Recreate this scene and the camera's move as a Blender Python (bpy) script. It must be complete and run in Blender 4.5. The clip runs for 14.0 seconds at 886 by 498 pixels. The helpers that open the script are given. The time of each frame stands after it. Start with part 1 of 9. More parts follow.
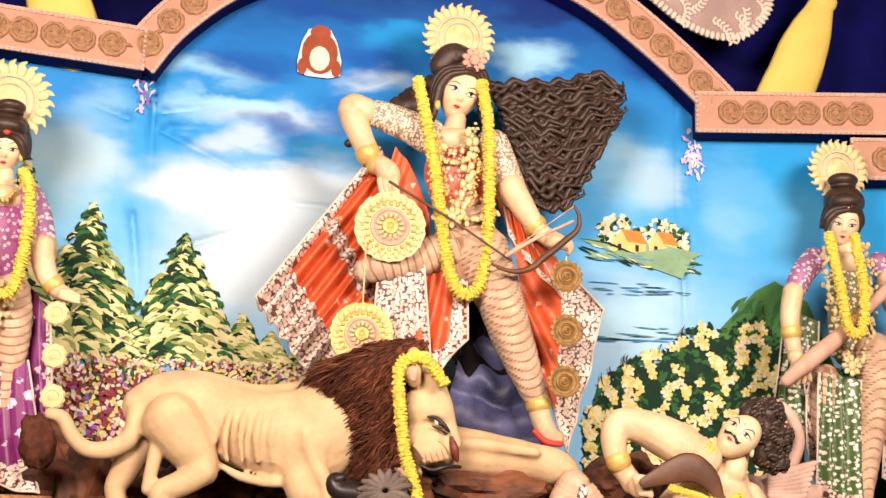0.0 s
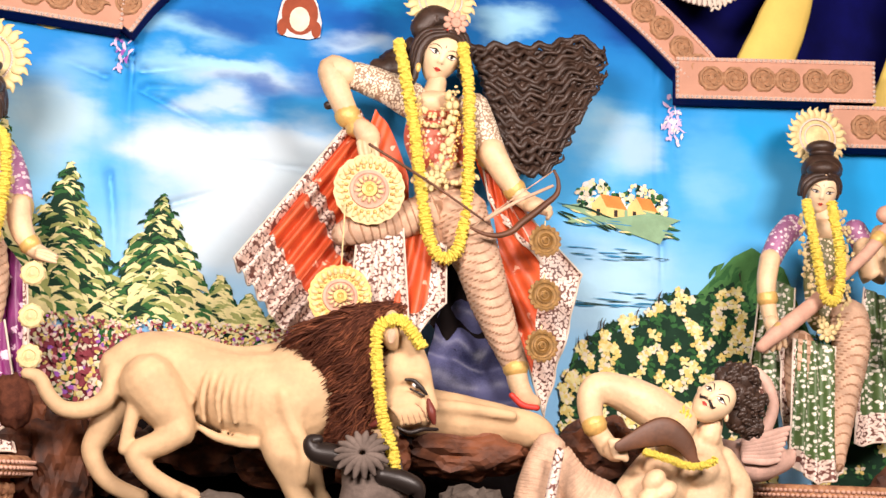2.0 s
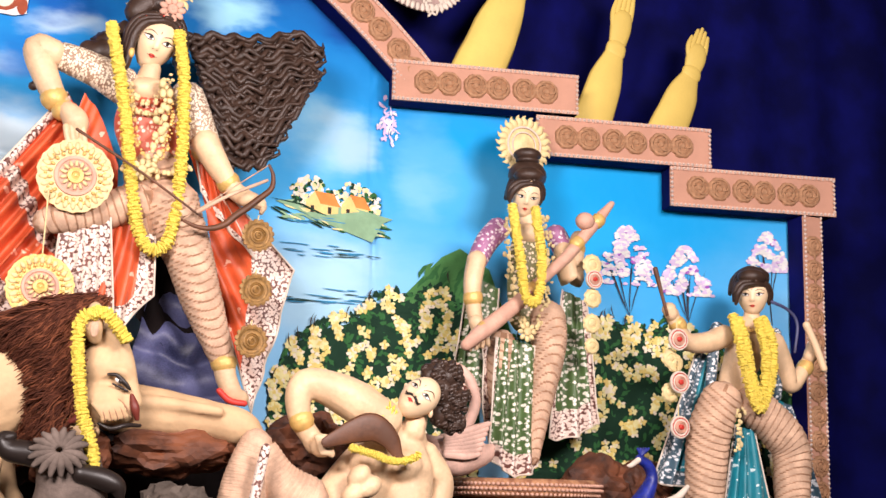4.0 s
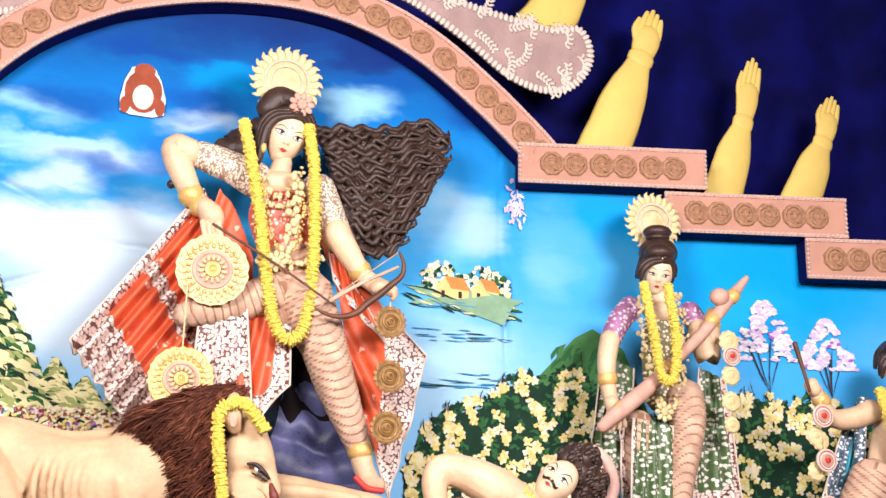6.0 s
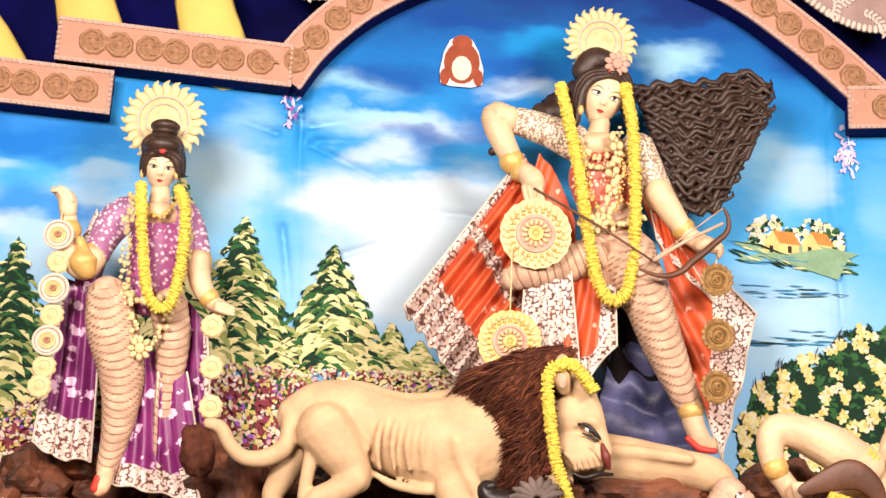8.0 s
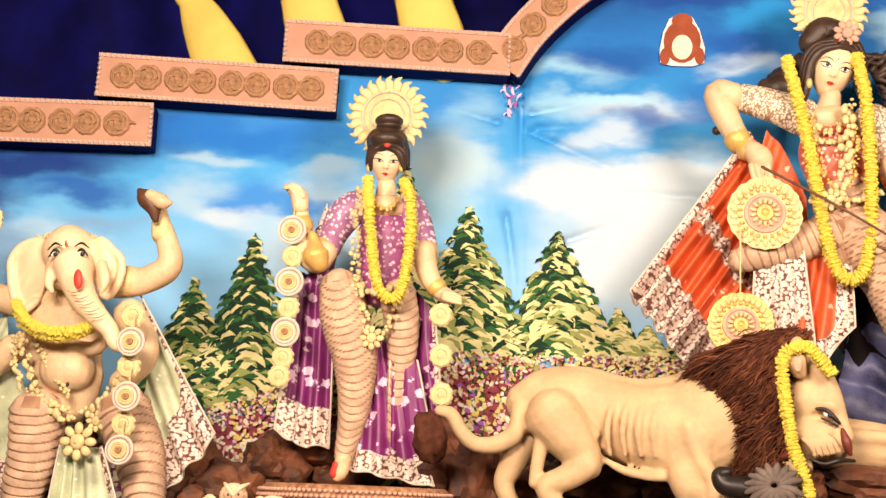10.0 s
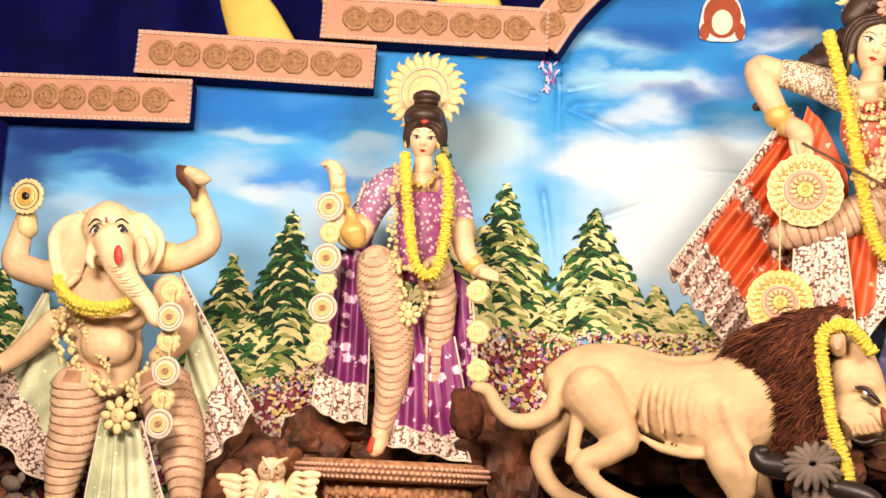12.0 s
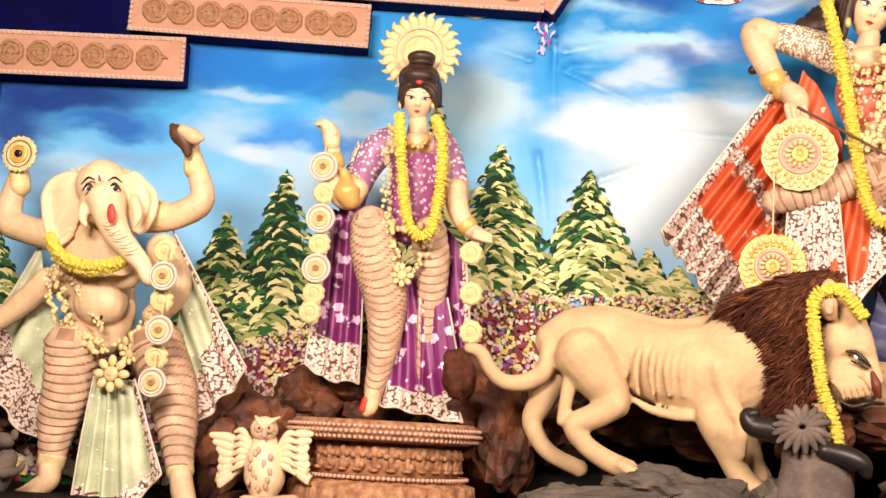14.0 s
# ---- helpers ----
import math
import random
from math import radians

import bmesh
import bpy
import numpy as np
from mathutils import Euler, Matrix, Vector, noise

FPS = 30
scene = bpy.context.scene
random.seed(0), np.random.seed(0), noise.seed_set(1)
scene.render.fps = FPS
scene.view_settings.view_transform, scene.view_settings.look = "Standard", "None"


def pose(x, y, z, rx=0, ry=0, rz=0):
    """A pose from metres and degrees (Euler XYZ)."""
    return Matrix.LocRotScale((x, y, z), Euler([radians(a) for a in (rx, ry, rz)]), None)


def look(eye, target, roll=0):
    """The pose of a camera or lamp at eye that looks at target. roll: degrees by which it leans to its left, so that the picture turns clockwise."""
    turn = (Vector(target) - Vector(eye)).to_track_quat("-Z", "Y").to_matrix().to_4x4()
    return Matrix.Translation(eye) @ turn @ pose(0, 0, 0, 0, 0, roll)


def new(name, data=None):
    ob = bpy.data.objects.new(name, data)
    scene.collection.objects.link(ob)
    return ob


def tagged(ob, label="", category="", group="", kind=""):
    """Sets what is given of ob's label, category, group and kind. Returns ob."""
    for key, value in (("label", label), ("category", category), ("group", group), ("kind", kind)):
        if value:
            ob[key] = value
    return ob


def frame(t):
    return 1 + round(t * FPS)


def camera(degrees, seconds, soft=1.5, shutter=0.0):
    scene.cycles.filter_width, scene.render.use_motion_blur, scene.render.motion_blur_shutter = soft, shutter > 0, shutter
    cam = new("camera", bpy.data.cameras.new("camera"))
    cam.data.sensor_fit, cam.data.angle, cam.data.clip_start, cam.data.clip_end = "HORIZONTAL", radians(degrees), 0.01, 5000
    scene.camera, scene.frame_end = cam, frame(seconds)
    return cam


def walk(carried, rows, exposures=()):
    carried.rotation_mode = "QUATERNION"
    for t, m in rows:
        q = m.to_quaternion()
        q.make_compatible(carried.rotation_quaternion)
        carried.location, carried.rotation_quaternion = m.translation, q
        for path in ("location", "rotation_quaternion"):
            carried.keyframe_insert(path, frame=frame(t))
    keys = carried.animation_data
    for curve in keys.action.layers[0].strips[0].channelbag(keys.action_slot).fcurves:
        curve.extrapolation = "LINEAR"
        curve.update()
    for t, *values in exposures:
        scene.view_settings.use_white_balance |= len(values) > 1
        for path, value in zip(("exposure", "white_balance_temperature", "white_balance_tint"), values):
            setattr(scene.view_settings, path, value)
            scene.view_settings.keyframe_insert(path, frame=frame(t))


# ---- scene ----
EYE = (0.0, 0.0, 1.5)
cam = camera(39.0, 14.0, 1.5)
# seconds, rx, ry, rz: the camera stands at one spot and pans
ROWS = [
    (0, 102.205, -1.797, -8.813),
    (0.5, 101.788, -1.92, -8.888),
    (1, 101.567, -2.044, -8.771),
    (1.5, 101.358, -2.09, -9.072),
    (2, 100.567, -2.168, -9.874),
    (2.5, 100.309, -2.167, -12.612),
    (3, 100.768, -1.838, -15.108),
    (3.5, 100.619, -1.523, -19.269),
    (3.7, 100.444, -1.518, -21.042),
    (4.7, 102.5, -1.2, -25.0),
    (5.8, 104.548, -0.715, -18.626),
    (6, 104.466, -0.861, -16.833),
    (6.5, 104.304, -1.324, -12.639),
    (7, 102.542, -1.075, -7.485),
    (7.5, 102.152, -1.626, -4.312),
    (8, 102.325, -1.949, -2.008),
    (8.5, 102.024, -1.996, 0.632),
    (9, 101.272, -2.177, 3.506),
    (9.2, 101.275, -2.193, 4.477),
    (10.2, 101.3, -2.3, 9.1),
    (11.3, 101.146, -2.392, 10.833),
    (11.5, 101.356, -2.749, 10.896),
    (12, 100.181, -2.76, 10.018),
    (12.5, 100.026, -3.033, 10.369),
    (13, 98.146, -3.147, 11.129),
    (13.5, 98.207, -3.201, 10.752),
    (14, 98.425, -3.176, 9.651),
]
walk(cam, [(t, pose(*EYE, rx, ry, rz)) for t, rx, ry, rz in ROWS],
     [(t, e, k, 10.0) for t, e, k in ((0, -0.07, 7100), (1.0, -0.07, 6550), (1.5, -0.07, 6550), (2.5, -0.07, 6500), (3.5, -0.07, 6300), (5.8, 0.04, 5800), (6.5, 0.07, 5850), (7.0, 0.07, 6000), (7.5, 0.01, 6450), (8.5, -0.04, 7000), (9.0, -0.07, 7650), (11.5, -0.11, 7900), (12.5, -0.08, 7450), (13.5, -0.12, 7300), (14.0, -0.11, 7300))])

# ---- light: floodlights above the onlookers, the hall otherwise dim ----
world = bpy.data.worlds.new("hall_air")
scene.world = world
world.use_nodes = True
world.node_tree.nodes["Background"].inputs["Color"].default_value = (1.0, 0.93, 0.85, 1)
world.node_tree.nodes["Background"].inputs["Strength"].default_value = 0.008


def floodlight(name, eye, target, watts, sx, sy, colour):
    lamp = bpy.data.lights.new(name, "AREA")
    lamp.shape, lamp.size, lamp.size_y = "RECTANGLE", sx, sy
    lamp.energy, lamp.color = watts, colour
    ob = new(name, lamp)
    ob.matrix_world = look(eye, target)
    return ob


floodlight("floodlight_left", (-1.7, 0.6, 3.8), (-0.6, 6.4, 2.4), 545, 1.8, 0.9, (1.0, 0.85, 0.79))
floodlight("floodlight_right", (2.8, 0.5, 3.9), (1.6, 6.5, 2.5), 505, 1.8, 0.9, (1.0, 0.85, 0.79))


# ---- materials ----
def material(name, colour, rough=0.6, vary=0.12, scale=6.0, bump=0.15, grain=60.0, metal=0.0, second=None, sheen=0.0):
    """A surface with two scales of variation: broad stains and fine grain with relief."""
    m = bpy.data.materials.new(name)
    m.use_nodes = True
    n, l = m.node_tree.nodes, m.node_tree.links
    b = n["Principled BSDF"]
    b.inputs["Roughness"].default_value, b.inputs["Metallic"].default_value = rough, metal
    b.inputs["Sheen Weight"].default_value = sheen
    b.inputs["Specular IOR Level"].default_value = 0.12 if rough > 0.72 else 0.4
    co = n.new("ShaderNodeTexCoord")
    broad, fine = n.new("ShaderNodeTexNoise"), n.new("ShaderNodeTexNoise")
    broad.inputs["Scale"].default_value, fine.inputs["Scale"].default_value = scale, grain
    broad.inputs["Detail"].default_value = 4
    for t in (broad, fine):
        l.new(co.outputs["Object"], t.inputs["Vector"])
    mix = n.new("ShaderNodeMix")
    mix.data_type = "RGBA"
    dark = second or [c * (1 - 2.2 * vary) for c in colour]
    mix.inputs["A"].default_value, mix.inputs["B"].default_value = (*colour, 1), (*dark, 1)
    ramp = n.new("ShaderNodeMapRange")
    ramp.inputs["From Min"].default_value, ramp.inputs["From Max"].default_value = 0.42, 0.75
    add = n.new("ShaderNodeMath")
    add.operation = "MULTIPLY_ADD"
    add.inputs[1].default_value = 0.25
    l.new(fine.outputs["Fac"], add.inputs[0])
    l.new(broad.outputs["Fac"], add.inputs[2])
    l.new(add.outputs[0], ramp.inputs["Value"])
    l.new(ramp.outputs["Result"], mix.inputs["Factor"])
    l.new(mix.outputs["Result"], b.inputs["Base Color"])
    bm_ = n.new("ShaderNodeBump")
    bm_.inputs["Strength"].default_value, bm_.inputs["Distance"].default_value = bump, 0.004
    l.new(fine.outputs["Fac"], bm_.inputs["Height"])
    l.new(bm_.outputs["Normal"], b.inputs["Normal"])
    return m


def flowered(name, ground, flower, scale=14.0, size=0.3, rough=0.55, metal=0.0, wobble=0.25):
    """Cloth with sewn or printed sprigs: star-like spots on a ground colour."""
    m = material(name, ground, rough, 0.15, 8.0, 0.2, 120.0, metal, sheen=0.03)
    n, l = m.node_tree.nodes, m.node_tree.links
    b = n["Principled BSDF"]
    base = b.inputs["Base Color"].links[0].from_socket
    co, vo, no = n.new("ShaderNodeTexCoord"), n.new("ShaderNodeTexVoronoi"), n.new("ShaderNodeTexNoise")
    vo.inputs["Scale"].default_value, no.inputs["Scale"].default_value = scale, scale * 4.5
    flat = n.new("ShaderNodeMapping")
    flat.inputs["Scale"].default_value = (1.0, 0.12, 1.0)
    l.new(co.outputs["Object"], flat.inputs["Vector"])
    l.new(flat.outputs[0], vo.inputs["Vector"])
    l.new(flat.outputs[0], no.inputs["Vector"])
    off = n.new("ShaderNodeMath")
    off.operation = "MULTIPLY_ADD"
    off.inputs[1].default_value = wobble * 2
    l.new(no.outputs["Fac"], off.inputs[0])
    l.new(vo.outputs["Distance"], off.inputs[2])
    r = n.new("ShaderNodeMapRange")
    r.inputs["From Min"].default_value, r.inputs["From Max"].default_value = size + wobble, size + wobble + 0.06
    r.inputs["To Min"].default_value, r.inputs["To Max"].default_value = 1, 0
    l.new(off.outputs[0], r.inputs["Value"])
    mix = n.new("ShaderNodeMix")
    mix.data_type = "RGBA"
    mix.inputs["B"].default_value = (*flower, 1)
    l.new(r.outputs["Result"], mix.inputs["Factor"])
    l.new(base, mix.inputs["A"])
    l.new(mix.outputs["Result"], b.inputs["Base Color"])
    return m


CLAY = material("painted_clay_skin", (0.80, 0.56, 0.34), 0.5, 0.13, 7, 0.35, 55)
FACE = material("painted_clay_face", (0.82, 0.60, 0.38), 0.45, 0.05, 7, 0.1, 70)
LION = material("lion_clay", (0.60, 0.405, 0.225), 0.7, 0.10, 7, 0.4, 45)
DHOTI = material("wrapped_dhoti_cloth", (0.68, 0.45, 0.31), 0.75, 0.16, 14, 0.4, 130)
GOLD = material("gold_foil_ornament", (0.72, 0.46, 0.14), 0.42, 0.2, 40, 0.5, 160, 0.25, (0.62, 0.40, 0.13))
PALEGOLD = material("pale_pith_ornament", (0.76, 0.60, 0.30), 0.55, 0.12, 30, 0.4, 140)
PITH = material("white_pith", (0.70, 0.60, 0.50), 0.7, 0.08, 20, 0.3, 120)
PINKPITH = material("pink_pith", (0.64, 0.37, 0.27), 0.7, 0.1, 18, 0.3, 110)
BRONZE = material("bronze_medallion", (0.36, 0.20, 0.06), 0.5, 0.2, 40, 0.6, 120, 0.2)
HAIR = material("black_brown_hair", (0.058, 0.032, 0.022), 0.42, 0.2, 20, 0.5, 150)
MANE = material("russet_mane_hair", (0.12, 0.040, 0.022), 0.9, 0.25, 25, 0.5, 140, 0, (0.06, 0.02, 0.012))
MANELIGHT = material("light_russet_mane_hair", (0.25, 0.085, 0.042), 0.9, 0.25, 25, 0.5, 140)
EYEWHITE = material("painted_eye_white", (0.85, 0.8, 0.75), 0.4, 0.02)
DARKPAINT = material("black_paint", (0.02, 0.014, 0.012), 0.4, 0.1)
MAROON = material("dark_maroon_paint", (0.16, 0.03, 0.02), 0.5, 0.1)
REDPAINT = material("red_paint", (0.66, 0.05, 0.035), 0.5, 0.1)
BROCADE = flowered("silver_brocade_border", (0.16, 0.06, 0.045), (0.76, 0.62, 0.54), 66, 0.56, 0.5, 0.0, 0.28)
SLEEVE = flowered("silver_brocade_sleeve", (0.40, 0.26, 0.17), (0.80, 0.70, 0.54), 90, 0.48, 0.5, 0.0, 0.25)
RED = flowered("orange_red_silk", (0.72, 0.11, 0.03), (0.84, 0.50, 0.36), 11, 0.10, 0.45, 0.0, 0.3)
REDBROCADE = flowered("red_brocade_blouse", (0.62, 0.12, 0.06), (0.84, 0.62, 0.46), 40, 0.34, 0.45, 0.0, 0.28)
PURPLE = flowered("purple_silk", (0.22, 0.02, 0.15), (0.76, 0.52, 0.66), 15, 0.30, 0.42, 0.0, 0.28)
PURPLEBROCADE = flowered("purple_brocade_blouse", (0.36, 0.08, 0.24), (0.76, 0.52, 0.58), 40, 0.30, 0.45, 0.0, 0.28)
# Brown dhoti stripes, with the crease shade put into the same colour.
DHOTILINE = material("brown_stripe_and_fold_shade", (0.44, 0.25, 0.15), 0.75, 0.15, 12, 0.2, 120)
LILACSLEEVE = flowered("lilac_brocade_sleeve", (0.42, 0.17, 0.34), (0.80, 0.66, 0.70), 46, 0.36, 0.5, 0.0, 0.28)
GREEN = flowered("green_silk", (0.085, 0.15, 0.045), (0.76, 0.72, 0.62), 40, 0.36, 0.45, 0.0, 0.3)
GREENBROCADE = flowered("green_brocade_blouse", (0.16, 0.15, 0.05), (0.78, 0.62, 0.44), 46, 0.33, 0.5, 0.0, 0.28)
MINT = flowered("mint_green_silk", (0.61, 0.66, 0.44), (0.82, 0.82, 0.66), 24, 0.10, 0.45, 0.0, 0.24)
BLUE = flowered("turquoise_silk", (0.015, 0.22, 0.29), (0.60, 0.72, 0.72), 26, 0.16, 0.42, 0.0, 0.28)
BLUEBROCADE = flowered("silver_blue_border", (0.06, 0.11, 0.15), (0.72, 0.72, 0.74), 53, 0.36, 0.45, 0.0, 0.28)
MARIGOLD = material("yellow_marigold", (0.93, 0.74, 0.13), 0.8, 0.05, 40, 0.8, 200)
NAVY = material("navy_cloth", (0.0028, 0.0035, 0.10), 0.85, 0.25, 3, 0.2, 200)
NIGHT = material("dark_blue_cloth", (0.008, 0.010, 0.036), 0.5, 0.3, 5, 0.3, 120, 0, (0.085, 0.09, 0.19))
BEAM = material("salmon_pith_board", (0.53, 0.285, 0.20), 0.75, 0.08, 5, 0.3, 140)
ROSETTE = material("tan_carved_rosette", (0.47, 0.26, 0.145), 0.75, 0.14, 40, 0.6, 140)
BEAD = material("cream_bead", (0.74, 0.60, 0.52), 0.6, 0.06)
YELLOW = material("yellow_painted_board", (0.78, 0.57, 0.14), 0.6, 0.06, 4, 0.1, 90)
MAUVE = material("mauve_board", (0.42, 0.29, 0.26), 0.75, 0.1)
TERRACOTTA = material("terracotta_relief", (0.50, 0.26, 0.13), 0.7, 0.22, 25, 0.8, 90, 0, (0.24, 0.10, 0.05))
ROCK = material("dark_brown_rock", (0.022, 0.012, 0.010), 0.7, 0.25, 5, 0.9, 26, 0, (0.17, 0.055, 0.022))
GREYROCK = material("grey_clay_rock", (0.13, 0.105, 0.088), 0.85, 0.2, 5, 0.7, 40)
STAGE = material("dark_stage_cloth", (0.010, 0.006, 0.006), 0.85, 0.25)
FLOOR = material("trodden_floor", (0.10, 0.08, 0.07), 0.85, 0.2, 1.5, 0.4, 40)
CANVAS = material("unseen_canvas", (0.10, 0.075, 0.06), 0.85, 0.12, 1.2, 0.2, 60)
WOOD = material("brown_wood", (0.14, 0.055, 0.025), 0.5, 0.2)
PEACOCK = material("peacock_blue", (0.02, 0.035, 0.33), 0.4, 0.25, 20)
SWAN = material("pinkish_clay_bird", (0.78, 0.50, 0.40), 0.6, 0.12, 12, 0.5, 60)
BUFFALO = material("grey_buffalo_clay", (0.17, 0.13, 0.11), 0.75, 0.2, 10, 0.8, 60)


# ---- mesh helpers ----
def glide(pts, n):
    """Points on a smooth curve through pts, n steps from one to the next."""
    p = [np.array(q, float) for q in pts]
    p = [2 * p[0] - p[1]] + p + [2 * p[-1] - p[-2]]
    out = []
    for i in range(1, len(p) - 2):
        for k in range(n):
            t = k / n
            a, b, c, d = p[i - 1:i + 3]
            out.append(0.5 * (2 * b + (c - a) * t + (2 * a - 5 * b + 4 * c - d) * t * t + (3 * b - a - 3 * c + d) * t ** 3))
    return out + [p[-2]]


def tube(bm, pts, mi, seg=12, flat=1.0, n=6, coil=0.0, pitch=0.05, slant=1.0, line=None):
    """A rounded limb through pts (x, y, z, radius). coil: depth of the wound folds of cloth, pitch metres apart;
    material line paints stripes and crease shade along them.
    """
    coil, pitch, slant = coil * 0.75, pitch * 0.86, slant * 1.35
    path = glide(pts, n if not coil else 64)
    a, b = path[0], path[-1]
    da, db = path[0] - path[1], path[-1] - path[-2]
    da, db = da[:3] / (np.linalg.norm(da[:3]) + 1e-9), db[:3] / (np.linalg.norm(db[:3]) + 1e-9)
    path = [np.array([*(a[:3] + da * a[3] * 0.75), a[3] * 0.3]), np.array([*(a[:3] + da * a[3] * 0.45), a[3] * 0.78])] + path
    path += [np.array([*(b[:3] + db * b[3] * 0.45), b[3] * 0.78]), np.array([*(b[:3] + db * b[3] * 0.75), b[3] * 0.3])]
    rings, side, run, marks = [], None, 0.0, []
    for i, q in enumerate(path):
        d = path[min(i + 1, len(path) - 1)][:3] - path[max(i - 1, 0)][:3]
        d = d / (np.linalg.norm(d) + 1e-9)
        ref = np.array([0, 1.0, 0]) if abs(d[1]) < 0.9 else np.array([1.0, 0, 0])
        side = np.cross(d, ref) if side is None else side - d * np.dot(side, d)
        side = side / np.linalg.norm(side)
        up = np.cross(side, d)
        if i:
            run += np.linalg.norm(q[:3] - path[i - 1][:3])
        ring, mark = [], []
        for k in range(seg):
            an = 2 * math.pi * k / seg
            r = abs(q[3])
            if r > 0.025:
                r *= 1 + 0.06 * noise.noise((q[0] * 9 + math.cos(an), q[2] * 9 + math.sin(an), q[1] * 9))
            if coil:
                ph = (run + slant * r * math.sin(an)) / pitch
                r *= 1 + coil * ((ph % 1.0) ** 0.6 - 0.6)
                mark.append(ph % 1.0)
            v = (math.cos(an) * side + math.sin(an) * up) * r
            v[1] *= flat
            ring.append(bm.verts.new(q[:3] + v))
        rings.append(ring)
        marks.append(mark)
    for i, (r0, r1) in enumerate(zip(rings, rings[1:])):
        for k in range(seg):
            f = bm.faces.new((r0[k], r0[(k + 1) % seg], r1[(k + 1) % seg], r1[k]))
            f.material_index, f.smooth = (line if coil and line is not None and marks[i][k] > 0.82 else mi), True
    for r in (rings[0][::-1], rings[-1]):
        f = bm.faces.new(r)
        f.material_index, f.smooth = mi, True


def ball(bm, c, r, mi, seg=16, rough=0.0, turn=0.0):
    """An ellipsoid with half-axes r, turned in the picture's plane by degrees, its surface uneven by rough."""
    m = Matrix.Translation(c) @ Matrix.Rotation(radians(turn), 4, "Y") @ Matrix.Diagonal((*r, 1))
    rows_n = max(4, seg * 2 // 3)

    def vert(d):
        d = Vector(d)
        if rough:
            d = d * (1 + rough * noise.noise(d * 2.3 + Vector(c) * 5))
        return bm.verts.new(m @ d)

    top, bottom = vert((0, 0, 1)), vert((0, 0, -1))
    rings = []
    for j in range(1, rows_n):
        h = math.pi * j / rows_n
        rings.append([vert((math.sin(h) * math.cos(2 * math.pi * k / seg), math.sin(h) * math.sin(2 * math.pi * k / seg), math.cos(h))) for k in range(seg)])
    made = []
    for k in range(seg):
        q = (k + 1) % seg
        made.append(bm.faces.new((top, rings[0][k], rings[0][q])))
        made.append(bm.faces.new((bottom, rings[-1][q], rings[-1][k])))
        for r0, r1 in zip(rings, rings[1:]):
            made.append(bm.faces.new((r0[k], r1[k], r1[q], r0[q])))
    for f in made:
        f.material_index, f.smooth = mi, True


def drape(bm, top, bottom, mi, mb, folds=5, amp=0.02, hem=0.2, edge=0.0, edge2=0.0, nu=60, nv=26, sag=0.0, bands=(), pipe=None):
    """A hanging cloth from the line top to the line bottom, in folds that deepen downwards; hem and edges in mb."""
    a, b = glide(top, 24), glide(bottom, 24)
    at = lambda line, u: line[min(int(u * (len(line) - 1)), len(line) - 2)] * (1 - (u * (len(line) - 1)) % 1 if u < 1 else 0) + line[min(int(u * (len(line) - 1)) + 1, len(line) - 1)] * ((u * (len(line) - 1)) % 1 if u < 1 else 1)
    folds = 0.62 * folds
    seed = top[0][0] * 7.3 + bottom[0][2] * 3.1
    grid = []
    for j in range(nv + 1):
        v = j / nv
        row = []
        for i in range(nu + 1):
            u = i / nu
            p = at(a, u) * (1 - v) + at(b, u) * v
            w = math.sin(2 * math.pi * folds * u + 2.2 * math.sin(4.1 * u + seed) + 1.1 * math.sin(2.2 * v + seed)) + 0.5 * noise.noise((7 * u, 2 * v, seed))
            w = math.copysign(abs(w) ** 0.7, w)
            p = p + np.array([0, amp * w * (0.35 + 0.65 * v) - sag * math.sin(math.pi * v), 0.25 * amp * math.cos(2 * math.pi * folds * u) * v])
            row.append(bm.verts.new(p))
        grid.append(row)
    for j in range(nv):
        for i in range(nu):
            f = bm.faces.new((grid[j][i], grid[j + 1][i], grid[j + 1][i + 1], grid[j][i + 1]))
            u, v = (i + 0.5) / nu, (j + 0.5) / nv
            f.material_index = mb if v > 1 - hem or u < edge or u > 1 - edge2 or any(p < v < q for p, q in bands) else mi
            f.smooth = True
    if pipe is not None:
        for row in (grid[-1], [g[0] for g in grid], [g[-1] for g in grid]):
            tube(bm, [(*(np.array(v.co) + np.array((0, -0.004, 0))), 0.0055) for v in row[::2]], pipe, 6, 1.0, 1)


def fuse(bm, limbs, mi, voxel=0.011, rounds=3):
    """Limbs that run into one another, melted into one modelled skin and added to bm."""
    me = bpy.data.meshes.new("limbs")
    limbs.to_mesh(me)
    limbs.free()
    ob = new("limbs", me)
    re_, sm = ob.modifiers.new("remesh", "REMESH"), ob.modifiers.new("smooth", "SMOOTH")
    re_.mode, re_.voxel_size = "VOXEL", voxel
    sm.iterations, sm.factor = rounds, 0.5
    made = ob.evaluated_get(bpy.context.evaluated_depsgraph_get())
    before = len(bm.faces)
    bm.from_mesh(made.to_mesh())
    bm.faces.ensure_lookup_table()
    for k in range(before, len(bm.faces)):
        bm.faces[k].material_index, bm.faces[k].smooth = mi, True
    made.to_mesh_clear()
    bpy.data.objects.remove(ob)
    bpy.data.meshes.remove(me)


